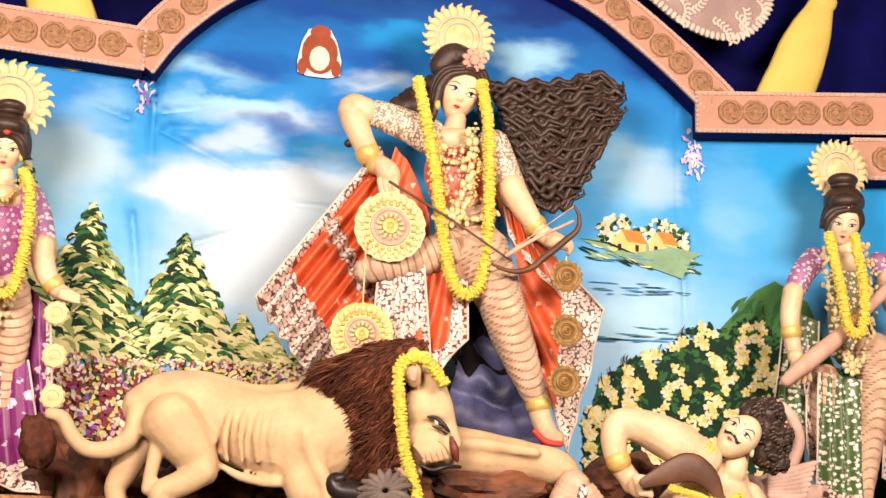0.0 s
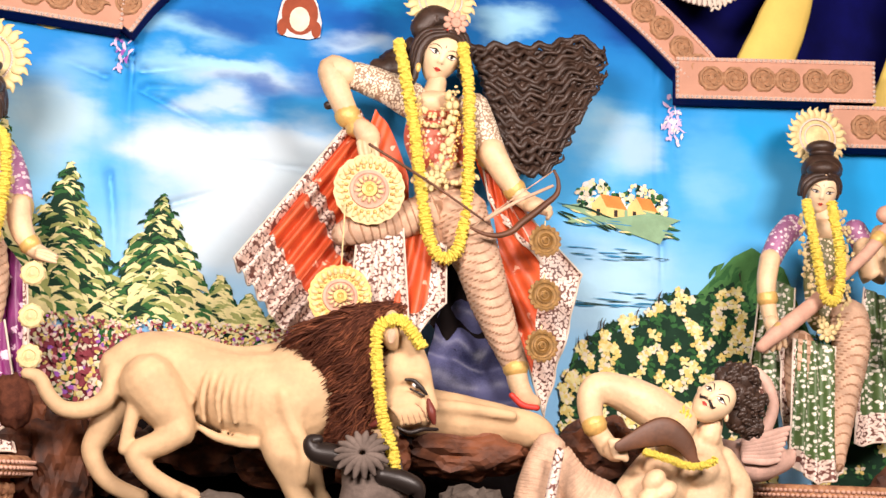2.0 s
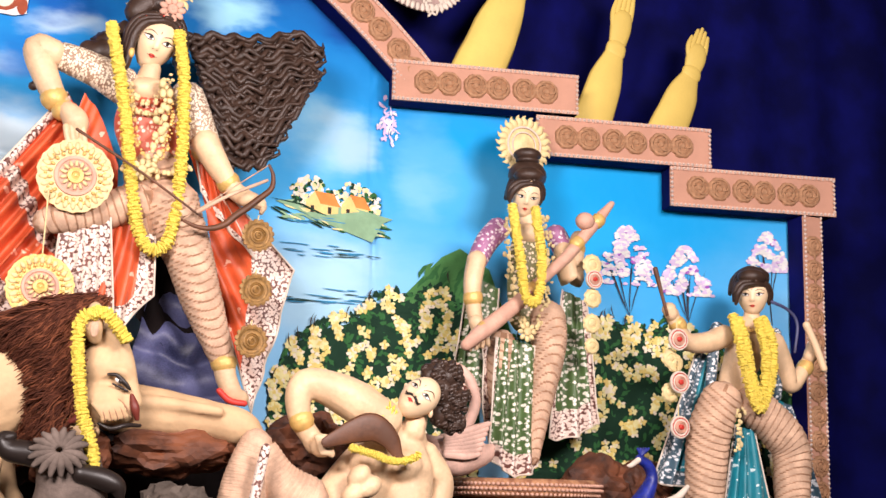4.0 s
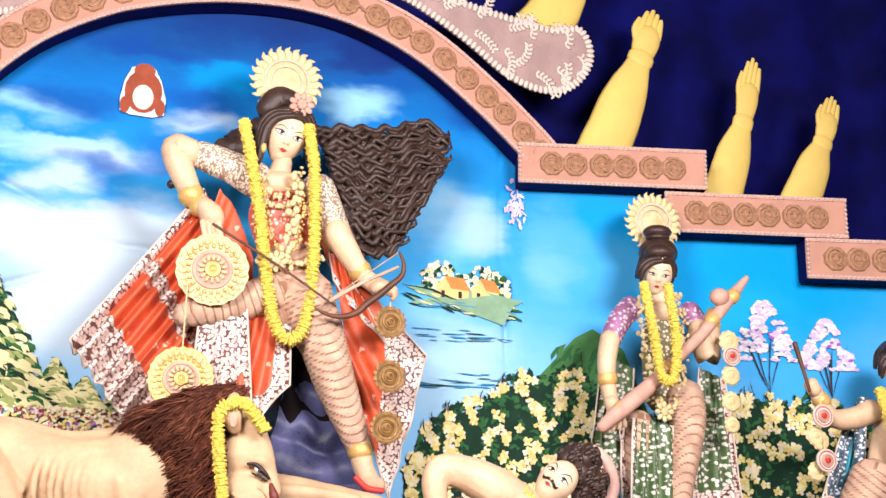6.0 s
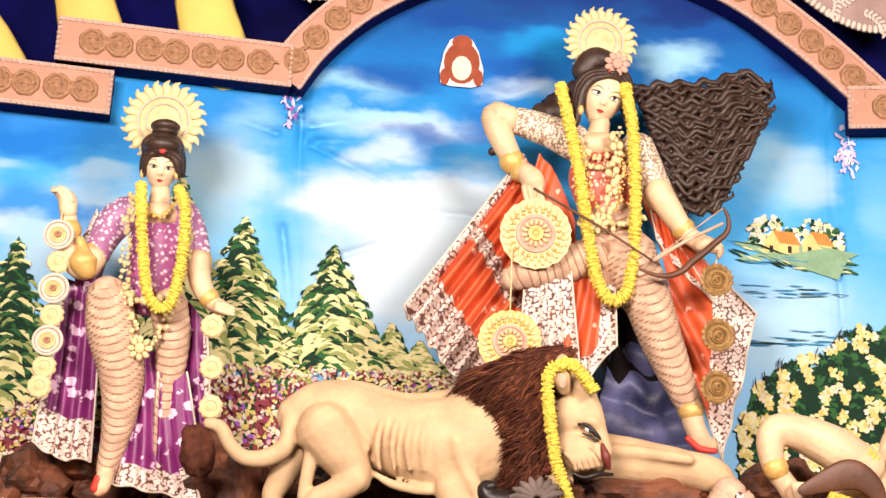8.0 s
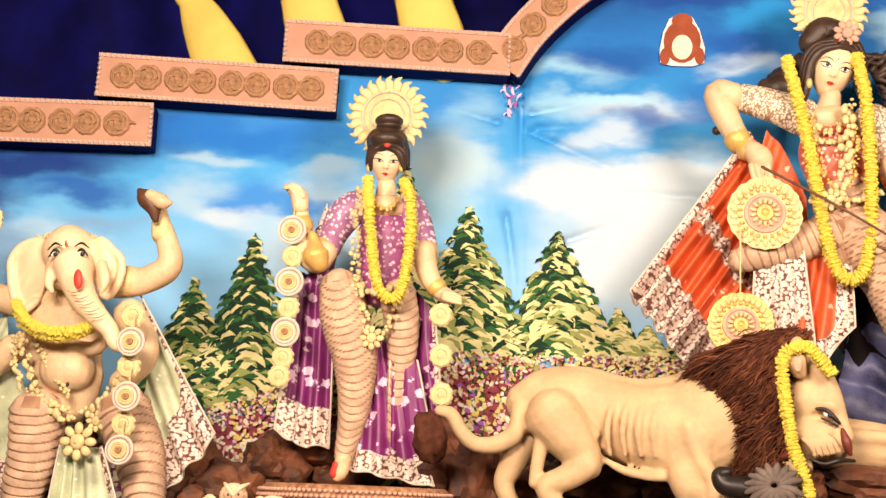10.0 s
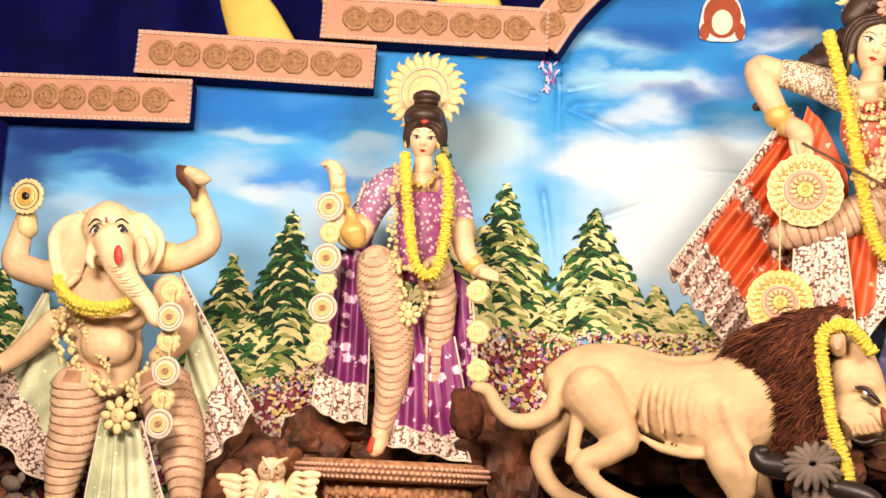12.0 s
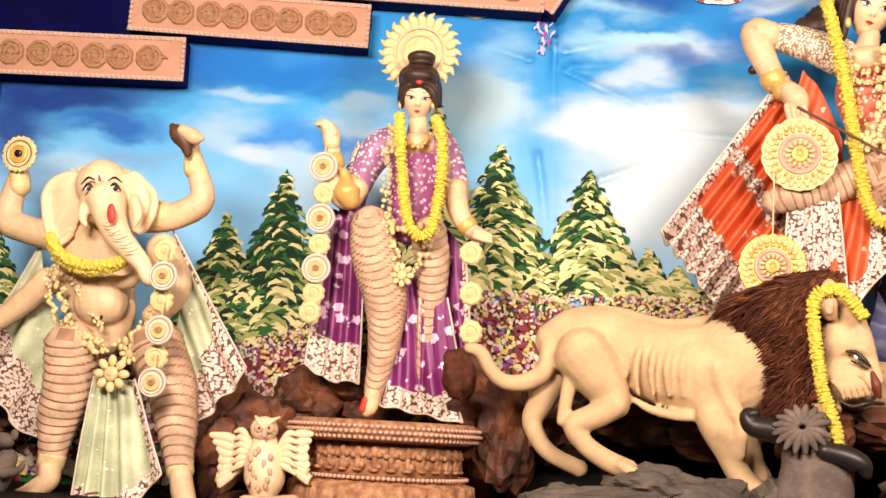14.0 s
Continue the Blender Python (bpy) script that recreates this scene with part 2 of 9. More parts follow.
def chain(bm, pts, r, mi, rows=2):
    """A rich ornament: uneven small gilded knobs strewn along a path."""
    path = [np.array(p) for p in glide(pts, 16)]
    length = sum(np.linalg.norm(b - a) for a, b in zip(path, path[1:]))
    count = max(4, int(length / (r * 0.62)))
    for k in range(count):
        p = path[int(k * (len(path) - 1) / (count - 1))]
        for q in range(rows):
            o = np.array([random.uniform(-1, 1) * r * 0.8, -random.uniform(0, 0.5) * r, random.uniform(-1, 1) * r * 0.5])
            w = r * random.uniform(0.28, 0.6)
            ball(bm, p + o, (w, w * 0.6, w * random.uniform(0.7, 1.3)), mi, 7)


def flower(bm, c, r, mi, petals=8):
    """A scalloped boss with petals, facing the onlooker."""
    c = np.array(c)
    for k in range(petals):
        a = 2 * math.pi * k / petals
        ball(bm, c + np.array([0.68 * r * math.cos(a), 0, 0.68 * r * math.sin(a)]), (r * 0.34, r * 0.14, r * 0.24), mi, 8, 0, -math.degrees(a))
    ball(bm, c + np.array([0, -0.06 * r, 0]), (r * 0.42, r * 0.22, r * 0.42), mi, 10)
    ball(bm, c + np.array([0, -0.2 * r, 0]), (r * 0.16, r * 0.14, r * 0.16), mi, 8)


def box(bm, lo, hi, mi=0, bevel=0.0):
    got = bmesh.ops.create_cube(bm, size=1.0)
    c, s = [(p + q) / 2 for p, q in zip(lo, hi)], [q - p for p, q in zip(lo, hi)]
    for v in got["verts"]:
        v.co = Vector((c[0] + v.co.x * s[0], c[1] + v.co.y * s[1], c[2] + v.co.z * s[2]))
    if bevel:
        bmesh.ops.bevel(bm, geom=list({e for v in got["verts"] for e in v.link_edges}), offset=bevel, segments=2, affect="EDGES")
    for f in bm.faces:
        f.material_index = f.material_index


def mesh_of(name, bm, *mats):
    me = bpy.data.meshes.new(name)
    bmesh.ops.recalc_face_normals(bm, faces=bm.faces[:]) if len(bm.faces) < 60000 else None
    bm.to_mesh(me)
    bm.free()
    for m in mats:
        me.materials.append(m)
    return me


def part(name, bm, mats, parent, label="", at=None):
    """One bmesh (or finished mesh) as one mesh object under a thing."""
    mats = mats if isinstance(mats, (list, tuple)) else [mats]
    me = bm if isinstance(bm, bpy.types.Mesh) else mesh_of(name, bm, *mats)
    ob = new(name, me)
    ob.parent = parent
    if at is not None:
        ob.matrix_basis = at
    return tagged(ob, label) if label else ob


def thing(name, at, label, category, group="", kind="", bm=None, mats=()):
    ob = new(name, mesh_of(name, bm, *mats) if bm else None)
    ob.matrix_basis = at if isinstance(at, Matrix) else Matrix.Translation(at)
    return tagged(ob, label, category, group, kind)


def disc_profile(bm, prof, mi=0, seg=40, scallop=0.0, lobes=16):
    """A plate facing the onlooker (-y): rings of (radius, depth), scalloped at its rim."""
    rings = []
    for r, d in prof:
        ring = []
        for k in range(seg):
            an = 2 * math.pi * k / seg
            rr = r * (1 + scallop * abs(math.sin(an * lobes / 2)) if r == max(p[0] for p in prof) else 1)
            ring.append(bm.verts.new((rr * math.cos(an), -d, rr * math.sin(an))))
        rings.append(ring)
    for r0, r1 in zip(rings, rings[1:]):
        for k in range(seg):
            f = bm.faces.new((r0[k], r0[(k + 1) % seg], r1[(k + 1) % seg], r1[k]))
            f.material_index, f.smooth = mi, False
    for r in (rings[0], rings[-1]):
        f = bm.faces.new(r)
        f.material_index = mi


# ---- the large structure ----
LEFT_BEND, RIGHT_BEND, CLOTH_Y = -0.65, 2.475, 6.9
T_LEFT, T_RIGHT = math.tan(radians(10)), math.tan(radians(11))


def cloth_y(x):
    """Depth of the painted cloth: a flat middle and two wings that fold forward."""
    return CLOTH_Y - max(0.0, LEFT_BEND - x) * T_LEFT - max(0.0, x - RIGHT_BEND) * T_RIGHT


def slab(name, lo, hi, mat, label, category):
    bm = bmesh.new()
    box(bm, lo, hi)
    return thing(name, (0, 0, 0), label, category, kind="structure", bm=bm, mats=[mat])


slab("ground", (-9, -7, -0.1), (11, 9, 0.0), FLOOR, "trodden earth-brown floor of the festival hall", "floor")
# Unseen walls and roof, added to close out ambient light and limit bounce.
slab("wall_west", (-6.2, -5, 0.0), (-6.0, 7.6, 6.3), CANVAS, "unseen canvas side wall added to shut out ambient light", "wall")
slab("wall_east", (8.0, -5, 0.0), (8.2, 7.6, 6.3), CANVAS, "unseen canvas side wall added to shut out ambient light", "wall")
slab("wall_south", (-6.2, -5.2, 0.0), (8.2, -5.0, 6.3), CANVAS, "unseen canvas rear wall added to shut out ambient light", "wall")
slab("ceiling", (-6.2, -5.2, 6.3), (8.2, 8.0, 6.4), CANVAS, "unseen canvas roof added to shut out ambient light", "ceiling")
slab("stage", (-5.0, 4.6, 0.0), (7.0, 7.3, 1.12), STAGE, "low stage covered in dark cloth", "stage")

# navy curtain behind everything
bm = bmesh.new()
cols = [(-6.0 + 14.0 * i / 220) for i in range(221)]
rows_ = [0.0, 2.0, 3.2, 4.0, 4.8, 5.6, 6.3]
grid = [[bm.verts.new((x, 7.35 + 0.03 * math.sin(x * 9 + 1.3 * math.sin(x * 2.1)) + 0.014 * noise.noise((x * 3, z, 0)), z)) for x in cols] for z in rows_]
for r0, r1 in zip(grid, grid[1:]):
    for i in range(220):
        bm.faces.new((r0[i], r0[i + 1], r1[i + 1], r1[i])).smooth = True
thing("curtain", (0, 0, 0), "navy blue cloth curtain hanging in soft folds", "curtain", kind="structure", bm=bm, mats=[NAVY])


# painted cloth
def sky_paint():
    m = bpy.data.materials.new("painted_sky_cloth")
    m.use_nodes = True
    n, l = m.node_tree.nodes, m.node_tree.links
    b = n["Principled BSDF"]
    b.inputs["Roughness"].default_value, b.inputs["Specular IOR Level"].default_value = 0.65, 0.15
    geo = n.new("ShaderNodeTexCoord")
    warp = n.new("ShaderNodeTexNoise")
    warp.inputs["Scale"].default_value, warp.inputs["Detail"].default_value = 2.4, 7
    st = n.new("ShaderNodeMapping")
    st.inputs["Scale"].default_value = (1.0, 1.0, 2.2)
    l.new(geo.outputs["Object"], st.inputs["Vector"])
    l.new(st.outputs[0], warp.inputs["Vector"])
    shift = n.new("ShaderNodeVectorMath")
    shift.operation = "MULTIPLY_ADD"
    shift.inputs[1].default_value = (0.5, 0.0, 0.36)
    cent = n.new("ShaderNodeVectorMath")
    cent.operation = "SUBTRACT"
    cent.inputs[1].default_value = (0.5, 0.5, 0.5)
    l.new(warp.outputs["Color"], cent.inputs[0])
    l.new(cent.outputs[0], shift.inputs[0])
    l.new(geo.outputs["Object"], shift.inputs[2])
    pos = shift.outputs[0]
    sep = n.new("ShaderNodeSeparateXYZ")
    l.new(pos, sep.inputs[0])
    rng = n.new("ShaderNodeMapRange")
    rng.inputs["From Min"].default_value, rng.inputs["From Max"].default_value = 1.6, 4.8
    l.new(sep.outputs["Z"], rng.inputs["Value"])
    ramp = n.new("ShaderNodeValToRGB")
    # Upper stops deepened: painted blue plus the lamps' falloff in one colour.
    stops = [(0.0, (0.24, 0.50, 0.78)), (0.36, (0.20, 0.50, 0.80)), (0.50, (0.06, 0.37, 0.74)), (0.66, (0.02, 0.27, 0.64)), (0.80, (0.006, 0.15, 0.47)), (0.93, (0.004, 0.035, 0.19)), (1.0, (0.005, 0.02, 0.11))]
    while len(ramp.color_ramp.elements) < len(stops):
        ramp.color_ramp.elements.new(0.5)
    for e, (p, c) in zip(ramp.color_ramp.elements, stops):
        e.position, e.color = p, (*c, 1)
    l.new(rng.outputs[0], ramp.inputs[0])
    colour = ramp.outputs[0]

    def blob(colour, cx, cz, sx, sz, tint, amount):
        sub, scl, ln, mr = n.new("ShaderNodeVectorMath"), n.new("ShaderNodeVectorMath"), n.new("ShaderNodeVectorMath"), n.new("ShaderNodeMapRange")
        sub.operation, scl.operation, ln.operation = "SUBTRACT", "MULTIPLY", "LENGTH"
        sub.inputs[1].default_value = (cx, 0, cz)
        scl.inputs[1].default_value = (1 / sx, 0, 1 / sz)
        mr.interpolation_type = "SMOOTHSTEP"
        mr.inputs["From Min"].default_value, mr.inputs["From Max"].default_value = 0.25, 1.1
        mr.inputs["To Min"].default_value, mr.inputs["To Max"].default_value = amount, 0.0
        l.new(pos, sub.inputs[0])
        l.new(sub.outputs[0], scl.inputs[0])
        l.new(scl.outputs[0], ln.inputs[0])
        l.new(ln.outputs["Value"], mr.inputs["Value"])
        mx = n.new("ShaderNodeMix")
        mx.data_type = "RGBA"
        mx.inputs["B"].default_value = (*tint, 1)
        l.new(mr.outputs[0], mx.inputs["Factor"])
        l.new(colour, mx.inputs["A"])
        return mx.outputs["Result"]

    white, deep, pale, cyan = (0.52, 0.64, 0.70), (0.006, 0.12, 0.44), (0.32, 0.61, 0.77), (0.006, 0.31, 0.70)
    right_sky = (
        (3.9, 3.15, 1.5, 0.75, cyan, 0.95), (3.1, 3.5, 0.5, 0.3, cyan, 0.8), (4.4, 2.6, 0.9, 0.4, (0.05, 0.36, 0.75), 0.9),
        (2.1, 2.6, 0.55, 0.5, (0.36, 0.58, 0.76), 0.9), (2.15, 3.5, 0.35, 0.3, pale, 0.7), (2.75, 3.4, 0.25, 0.35, pale, 0.6),
    )
    middle_sky = (
        (0.05, 2.9, 0.8, 0.55, white, 0.92), (0.3, 3.25, 0.6, 0.30, white, 0.9), (-0.35, 3.3, 0.35, 0.24, white, 0.8),
        (0.0, 3.72, 0.5, 0.14, white, 0.75), (0.62, 3.98, 0.3, 0.10, white, 0.6), (-0.35, 3.95, 0.35, 0.1, pale, 0.7),
    )
    # Deep blues at the far left also carry light falloff in the paint.
    left_sky = (
        (1.5, 4.25, 0.3, 0.1, pale, 0.6), (0.1, 3.62, 0.3, 0.1, deep, 0.55), (0.45, 3.85, 0.3, 0.1, deep, 0.6), (0.45, 4.15, 0.4, 0.12, deep, 0.6),
        (-1.75, 2.95, 0.5, 0.36, white, 0.6), (-2.45, 3.1, 0.32, 0.16, white, 0.5), (-3.25, 2.8, 0.5, 0.2, white, 0.4),
        (-1.15, 3.2, 0.4, 0.4, pale, 0.8), (-2.15, 3.12, 0.28, 0.14, (0.025, 0.23, 0.66), 0.9), (-3.1, 3.5, 1.1, 0.3, (0.004, 0.05, 0.27), 0.9), (-2.2, 3.6, 0.6, 0.16, (0.01, 0.16, 0.52), 0.8), (-1.1, 3.75, 0.4, 0.16, (0.02, 0.2, 0.58), 0.6), (-2.0, 3.62, 0.4, 0.12, (0.03, 0.26, 0.70), 0.7), (-0.95, 3.7, 0.25, 0.2, pale, 0.5),
    )
    # Far-left navy spots here darken the paint for falloff as well.
    touches = (
        (-0.17, 4.03, 0.4, 0.13, (0.003, 0.075, 0.34), 0.8), (0.57, 4.1, 0.3, 0.15, (0.003, 0.075, 0.34), 0.8), (0.01, 3.69, 0.24, 0.09, (0.003, 0.075, 0.34), 0.7),
        (0.36, 3.73, 0.2, 0.12, (0.003, 0.075, 0.34), 0.6), (0.7, 4.28, 0.3, 0.12, cyan, 0.6), (-0.47, 3.73, 0.25, 0.12, pale, 0.7),
        (-0.16, 3.79, 0.3, 0.06, pale, 0.8), (-0.17, 3.56, 0.3, 0.08, (0.54, 0.65, 0.72), 0.7), (-0.0, 3.34, 0.45, 0.16, (0.54, 0.65, 0.72), 0.85),
        (-0.43, 3.24, 0.35, 0.2, (0.54, 0.65, 0.72), 0.85), (-0.04, 2.98, 0.4, 0.25, (0.54, 0.65, 0.72), 0.85), (-0.3, 2.7, 0.3, 0.2, (0.54, 0.65, 0.72), 0.8),
        (1.55, 4.18, 0.3, 0.09, pale, 0.8), (1.72, 4.38, 0.4, 0.1, (0.003, 0.075, 0.34), 0.7), (2.25, 3.47, 0.25, 0.22, (0.36, 0.55, 0.70), 0.85),
        (2.18, 2.68, 0.3, 0.3, (0.40, 0.66, 0.82), 0.8), (2.85, 3.49, 0.4, 0.3, cyan, 0.6), (1.72, 4.54, 0.5, 0.11, (0.003, 0.022, 0.16), 0.85),
        (0.23, 4.38, 0.5, 0.11, (0.003, 0.05, 0.28), 0.8), (2.25, 4.25, 0.3, 0.2, (0.003, 0.045, 0.26), 0.8), (-2.2, 3.49, 0.9, 0.16, (0.003, 0.16, 0.56), 0.95),
        (-3.4, 3.29, 0.7, 0.14, (0.003, 0.03, 0.20), 0.95), (-3.66, 3.08, 0.3, 0.35, (0.006, 0.03, 0.20), 0.9), (-3.13, 3.14, 0.4, 0.1, (0.004, 0.08, 0.38), 0.85),
        (-2.38, 3.31, 0.3, 0.07, (0.36, 0.55, 0.70), 0.75), (-2.95, 2.97, 0.35, 0.08, (0.16, 0.34, 0.58), 0.8), (-1.86, 3.07, 0.3, 0.1, (0.01, 0.22, 0.66), 0.85),
        (-2.26, 2.99, 0.25, 0.12, (0.54, 0.65, 0.72), 0.7), (-1.71, 3.31, 0.25, 0.08, (0.36, 0.55, 0.70), 0.7), (-0.92, 3.31, 0.3, 0.25, (0.36, 0.55, 0.70), 0.7),
        (-1.06, 3.61, 0.3, 0.12, (0.02, 0.25, 0.62), 0.6), (-1.97, 2.84, 0.3, 0.14, (0.36, 0.55, 0.70), 0.7), (-3.47, 2.76, 0.25, 0.15, (0.12, 0.26, 0.46), 0.7),
        (-1.05, 3.41, 0.3, 0.3, (0.42, 0.60, 0.68), 0.7), (-1.74, 3.18, 0.2, 0.1, (0.40, 0.58, 0.72), 0.5),
        (3.91, 3.03, 0.35, 0.3, (0.02, 0.36, 0.74), 0.7), (3.11, 3.26, 0.3, 0.35, (0.10, 0.42, 0.74), 0.6),
    )
    for spot in right_sky + middle_sky + left_sky + touches:
        colour = blob(colour, *spot)
    l.new(colour, b.inputs["Base Color"])
    weave, bp = n.new("ShaderNodeTexNoise"), n.new("ShaderNodeBump")
    weave.inputs["Scale"].default_value = 9
    bp.inputs["Strength"].default_value, bp.inputs["Distance"].default_value = 0.25, 0.02
    l.new(geo.outputs["Object"], weave.inputs["Vector"])
    l.new(weave.outputs["Fac"], bp.inputs["Height"])
    l.new(bp.outputs["Normal"], b.inputs["Normal"])
    return m


def crease(x, z, x0, z0, x1, z1, width):
    """Depth of a sharp pulled crease that runs from one spot to another."""
    dx, dz = x1 - x0, z1 - z0
    k = max(0.0, min(1.0, ((x - x0) * dx + (z - z0) * dz) / (dx * dx + dz * dz)))
    d = math.hypot(x - x0 - k * dx, z - z0 - k * dz)
    return math.exp(-d / width) * (1 - 0.85 * k)


CREASES = [(0.52, 3.195, -0.02, 3.235), (-0.60, 3.60, -0.10, 3.36), (-0.60, 3.71, -0.35, 3.745), (-0.56, 3.62, -0.3, 3.62), (-0.72, 3.1, -0.66, 2.7), (-0.66, 3.85, -0.64, 3.4), (2.47, 3.2, 2.46, 2.7), (-0.78, 3.65, -1.0, 3.7), (-0.4, 2.95, -0.1, 3.05)]
bm = bmesh.new()
xs = [-3.95 + 9.2 * i / 700 for i in range(701)]
zs = [1.05 + 3.95 * j / 270 for j in range(271)]
grid = []
for z in zs:
    row = []
    for x in xs:
        dent = 0.010 + 0.008 * noise.noise((x * 1.3, z * 1.1, 3)) + 0.075 * sum(crease(x, z, *c, 0.017) for c in CREASES if abs(x - c[0]) < 1.0 and abs(z - c[1]) < 1.2)
        dent += 0.006 * abs(math.sin(40 * x + 3 * math.sin(4 * z))) * (1 if -0.82 < x < -0.60 or 2.40 < x < 2.58 else 0)
        row.append(bm.verts.new((x, cloth_y(x) + max(dent, 0.002), z)))
    grid.append(row)


# lower edge of the arch, (x, z)
ARCH = [(-0.649, 3.858), (-0.545, 4.024), (-0.43, 4.157), (-0.288, 4.288), (-0.141, 4.388), (0.01, 4.472), (0.164, 4.54), (0.482, 4.629), (0.809, 4.677), (1.145, 4.68), (1.489, 4.613), (1.84, 4.455), (2.193, 4.194), (2.447, 3.97), (2.546, 3.873)]


def cloth_top(x):
    """The cloth ends behind the beams: steps at the sides, the arch in the middle."""
    if x < LEFT_BEND - 0.05:
        return 3.50 if x < -2.72 else 3.78 if x < -1.70 else 4.05
    if x > RIGHT_BEND + 0.05:
        return 3.95 if x < 3.57 else 3.67 if x < 4.44 else 3.40
    return float(np.interp(x, [p[0] for p in ARCH], [p[1] for p in ARCH])) + 0.13


for r0, r1 in zip(grid, grid[1:]):
    for i in range(700):
        if r1[i].co.z < cloth_top(r1[i].co.x):
            bm.faces.new((r0[i], r0[i + 1], r1[i + 1], r1[i])).smooth = True
bmesh.ops.delete(bm, geom=[v for v in bm.verts if not v.link_faces], context="VERTS")
backdrop = thing("backdrop", (0, 0, 0), "painted cloth backdrop of blue cloudy sky, pines, lake and flowers", "backdrop", kind="structure", bm=bm, mats=[sky_paint()])


# ---- painted strokes on the cloth ----
def paint_colour(name, c):
    return material("paint_" + name, c, 0.75, 0.1, 14, 0.1, 120)


P_DARK, P_GREEN, P_LEAF, P_PALE = paint_colour("dark_green", (0.012, 0.04, 0.022)), paint_colour("green", (0.035, 0.13, 0.04)), paint_colour("leaf", (0.34, 0.38, 0.13)), paint_colour("pale_leaf", (0.80, 0.73, 0.36))
P_YELLOW, P_CREAM, P_PINK, P_PURPLE, P_MAROON = paint_colour("yellow", (0.76, 0.60, 0.19)), paint_colour("cream", (0.82, 0.73, 0.57)), paint_colour("pink", (0.76, 0.40, 0.42)), paint_colour("purple", (0.36, 0.12, 0.50)), paint_colour("maroon", (0.30, 0.06, 0.08))
P_LILAC, P_BARK, P_ROOF, P_BLUE, P_SHORE = paint_colour("lilac", (0.68, 0.54, 0.78)), paint_colour("bark", (0.05, 0.035, 0.03)), paint_colour("roof", (0.80, 0.27, 0.07)), paint_colour("lake_blue", (0.05, 0.28, 0.52)), paint_colour("shore_green", (0.27, 0.44, 0.27))
P_WALL, P_WHITE, P_RUST, P_HILL = paint_colour("hut_wall", (0.84, 0.62, 0.24)), paint_colour("white", (0.80, 0.80, 0.78)), paint_colour("rust", (0.34, 0.08, 0.04)), paint_colour("hill_green", (0.07, 0.20, 0.06))


class Strokes:
    """Brush strokes, each a small flat leaf of paint on the cloth."""

    def __init__(self, *mats):
        self.v, self.f, self.m, self.mats = [], [], [], mats
        self.lift = 0.004

    def shape(self, pts, mi):
        self.lift += 0.000004
        k = len(self.v)
        self.v += [(x, cloth_y(x) - self.lift, z) for x, z in pts]
        self.f.append(tuple(range(k, k + len(pts))))
        self.m.append(mi)

    def dab(self, x, z, length, width, angle, mi, bend=0.15):
        ca, sa = math.cos(angle), math.sin(angle)
        out = []
        for a, b in ((-0.5, 0), (-0.25, 0.42), (0.2, 0.5), (0.5, 0.1), (0.3, -0.36), (-0.2, -0.5)):
            a, b = a * length * random.uniform(0.85, 1.15), b * width * random.uniform(0.8, 1.2) - bend * length * a * a * 4
            out.append((x + a * ca - b * sa, z + a * sa + b * ca))
        self.shape(out, mi)

    def put(self, name, label):
        me = bpy.data.meshes.new(name)
        me.from_pydata(self.v, [], self.f)
        for m in self.mats:
            me.materials.append(m)
        me.polygons.foreach_set("material_index", self.m)
        ob = part(name, me, [], backdrop, label)
        ob["kind"] = "stuff"
        return ob


def pine(x, z0, z1, width, light=0.5):
    s = Strokes(P_DARK, P_GREEN, P_LEAF, P_PALE, P_BARK)
    h, width = z1 - z0, width * 1.12
    for k in range(9):
        s.dab(x + random.uniform(-0.36, 0.36) * width, z0 - 0.01, 0.2 * h + 0.07, 0.012, math.pi / 2 + random.uniform(-0.1, 0.1), 4, 0)
    for k in range(12):
        # dark heart of the tree in narrow upright strokes, which follow the fold of the cloth
        u0, u1 = -0.36 + 0.06 * k, -0.30 + 0.06 * k
        tip = lambda u: z1 - h * min(0.88, 0.3 * abs(u) / 0.12 if abs(u) < 0.12 else 0.3 + 0.58 * (abs(u) - 0.12) / 0.24)
        s.shape([(x + u0 * width, z0 + 0.1 * h), (x + u1 * width, z0 + 0.1 * h), (x + u1 * width, tip(u1)), (x + u0 * width, tip(u0))], 0)
    tiers = 13
    for layer in range(2):
        for i in range(tiers):
            v = (i + 0.4) / tiers
            z, half = z1 - h * v * 0.94, width * 0.5 * (0.06 + 0.94 * v ** 0.85)
            count = int(7 + 30 * v)
            for k in range(count):
                u = random.uniform(-1, 1)
                px, pz = x + u * half, z - abs(u) * h * 0.065 + random.uniform(-0.025, 0.025) * h
                ang = (-0.55 if u > 0 else math.pi + 0.55) + random.uniform(-0.3, 0.3)
                lit = random.random() < light + 0.2 + 0.2 * u
                tone = (0 if random.random() < 0.6 else 1) if layer == 0 else ((3 if random.random() < 0.62 else 2) if lit else random.choice((0, 1, 1, 0)))
                s.dab(px, pz, 0.05 + 0.075 * v, 0.015 + 0.016 * v, ang, tone, 0.25 if u > 0 else -0.25)
    s.put("painted_pine", "painted dark green pine with pale yellow boughs")


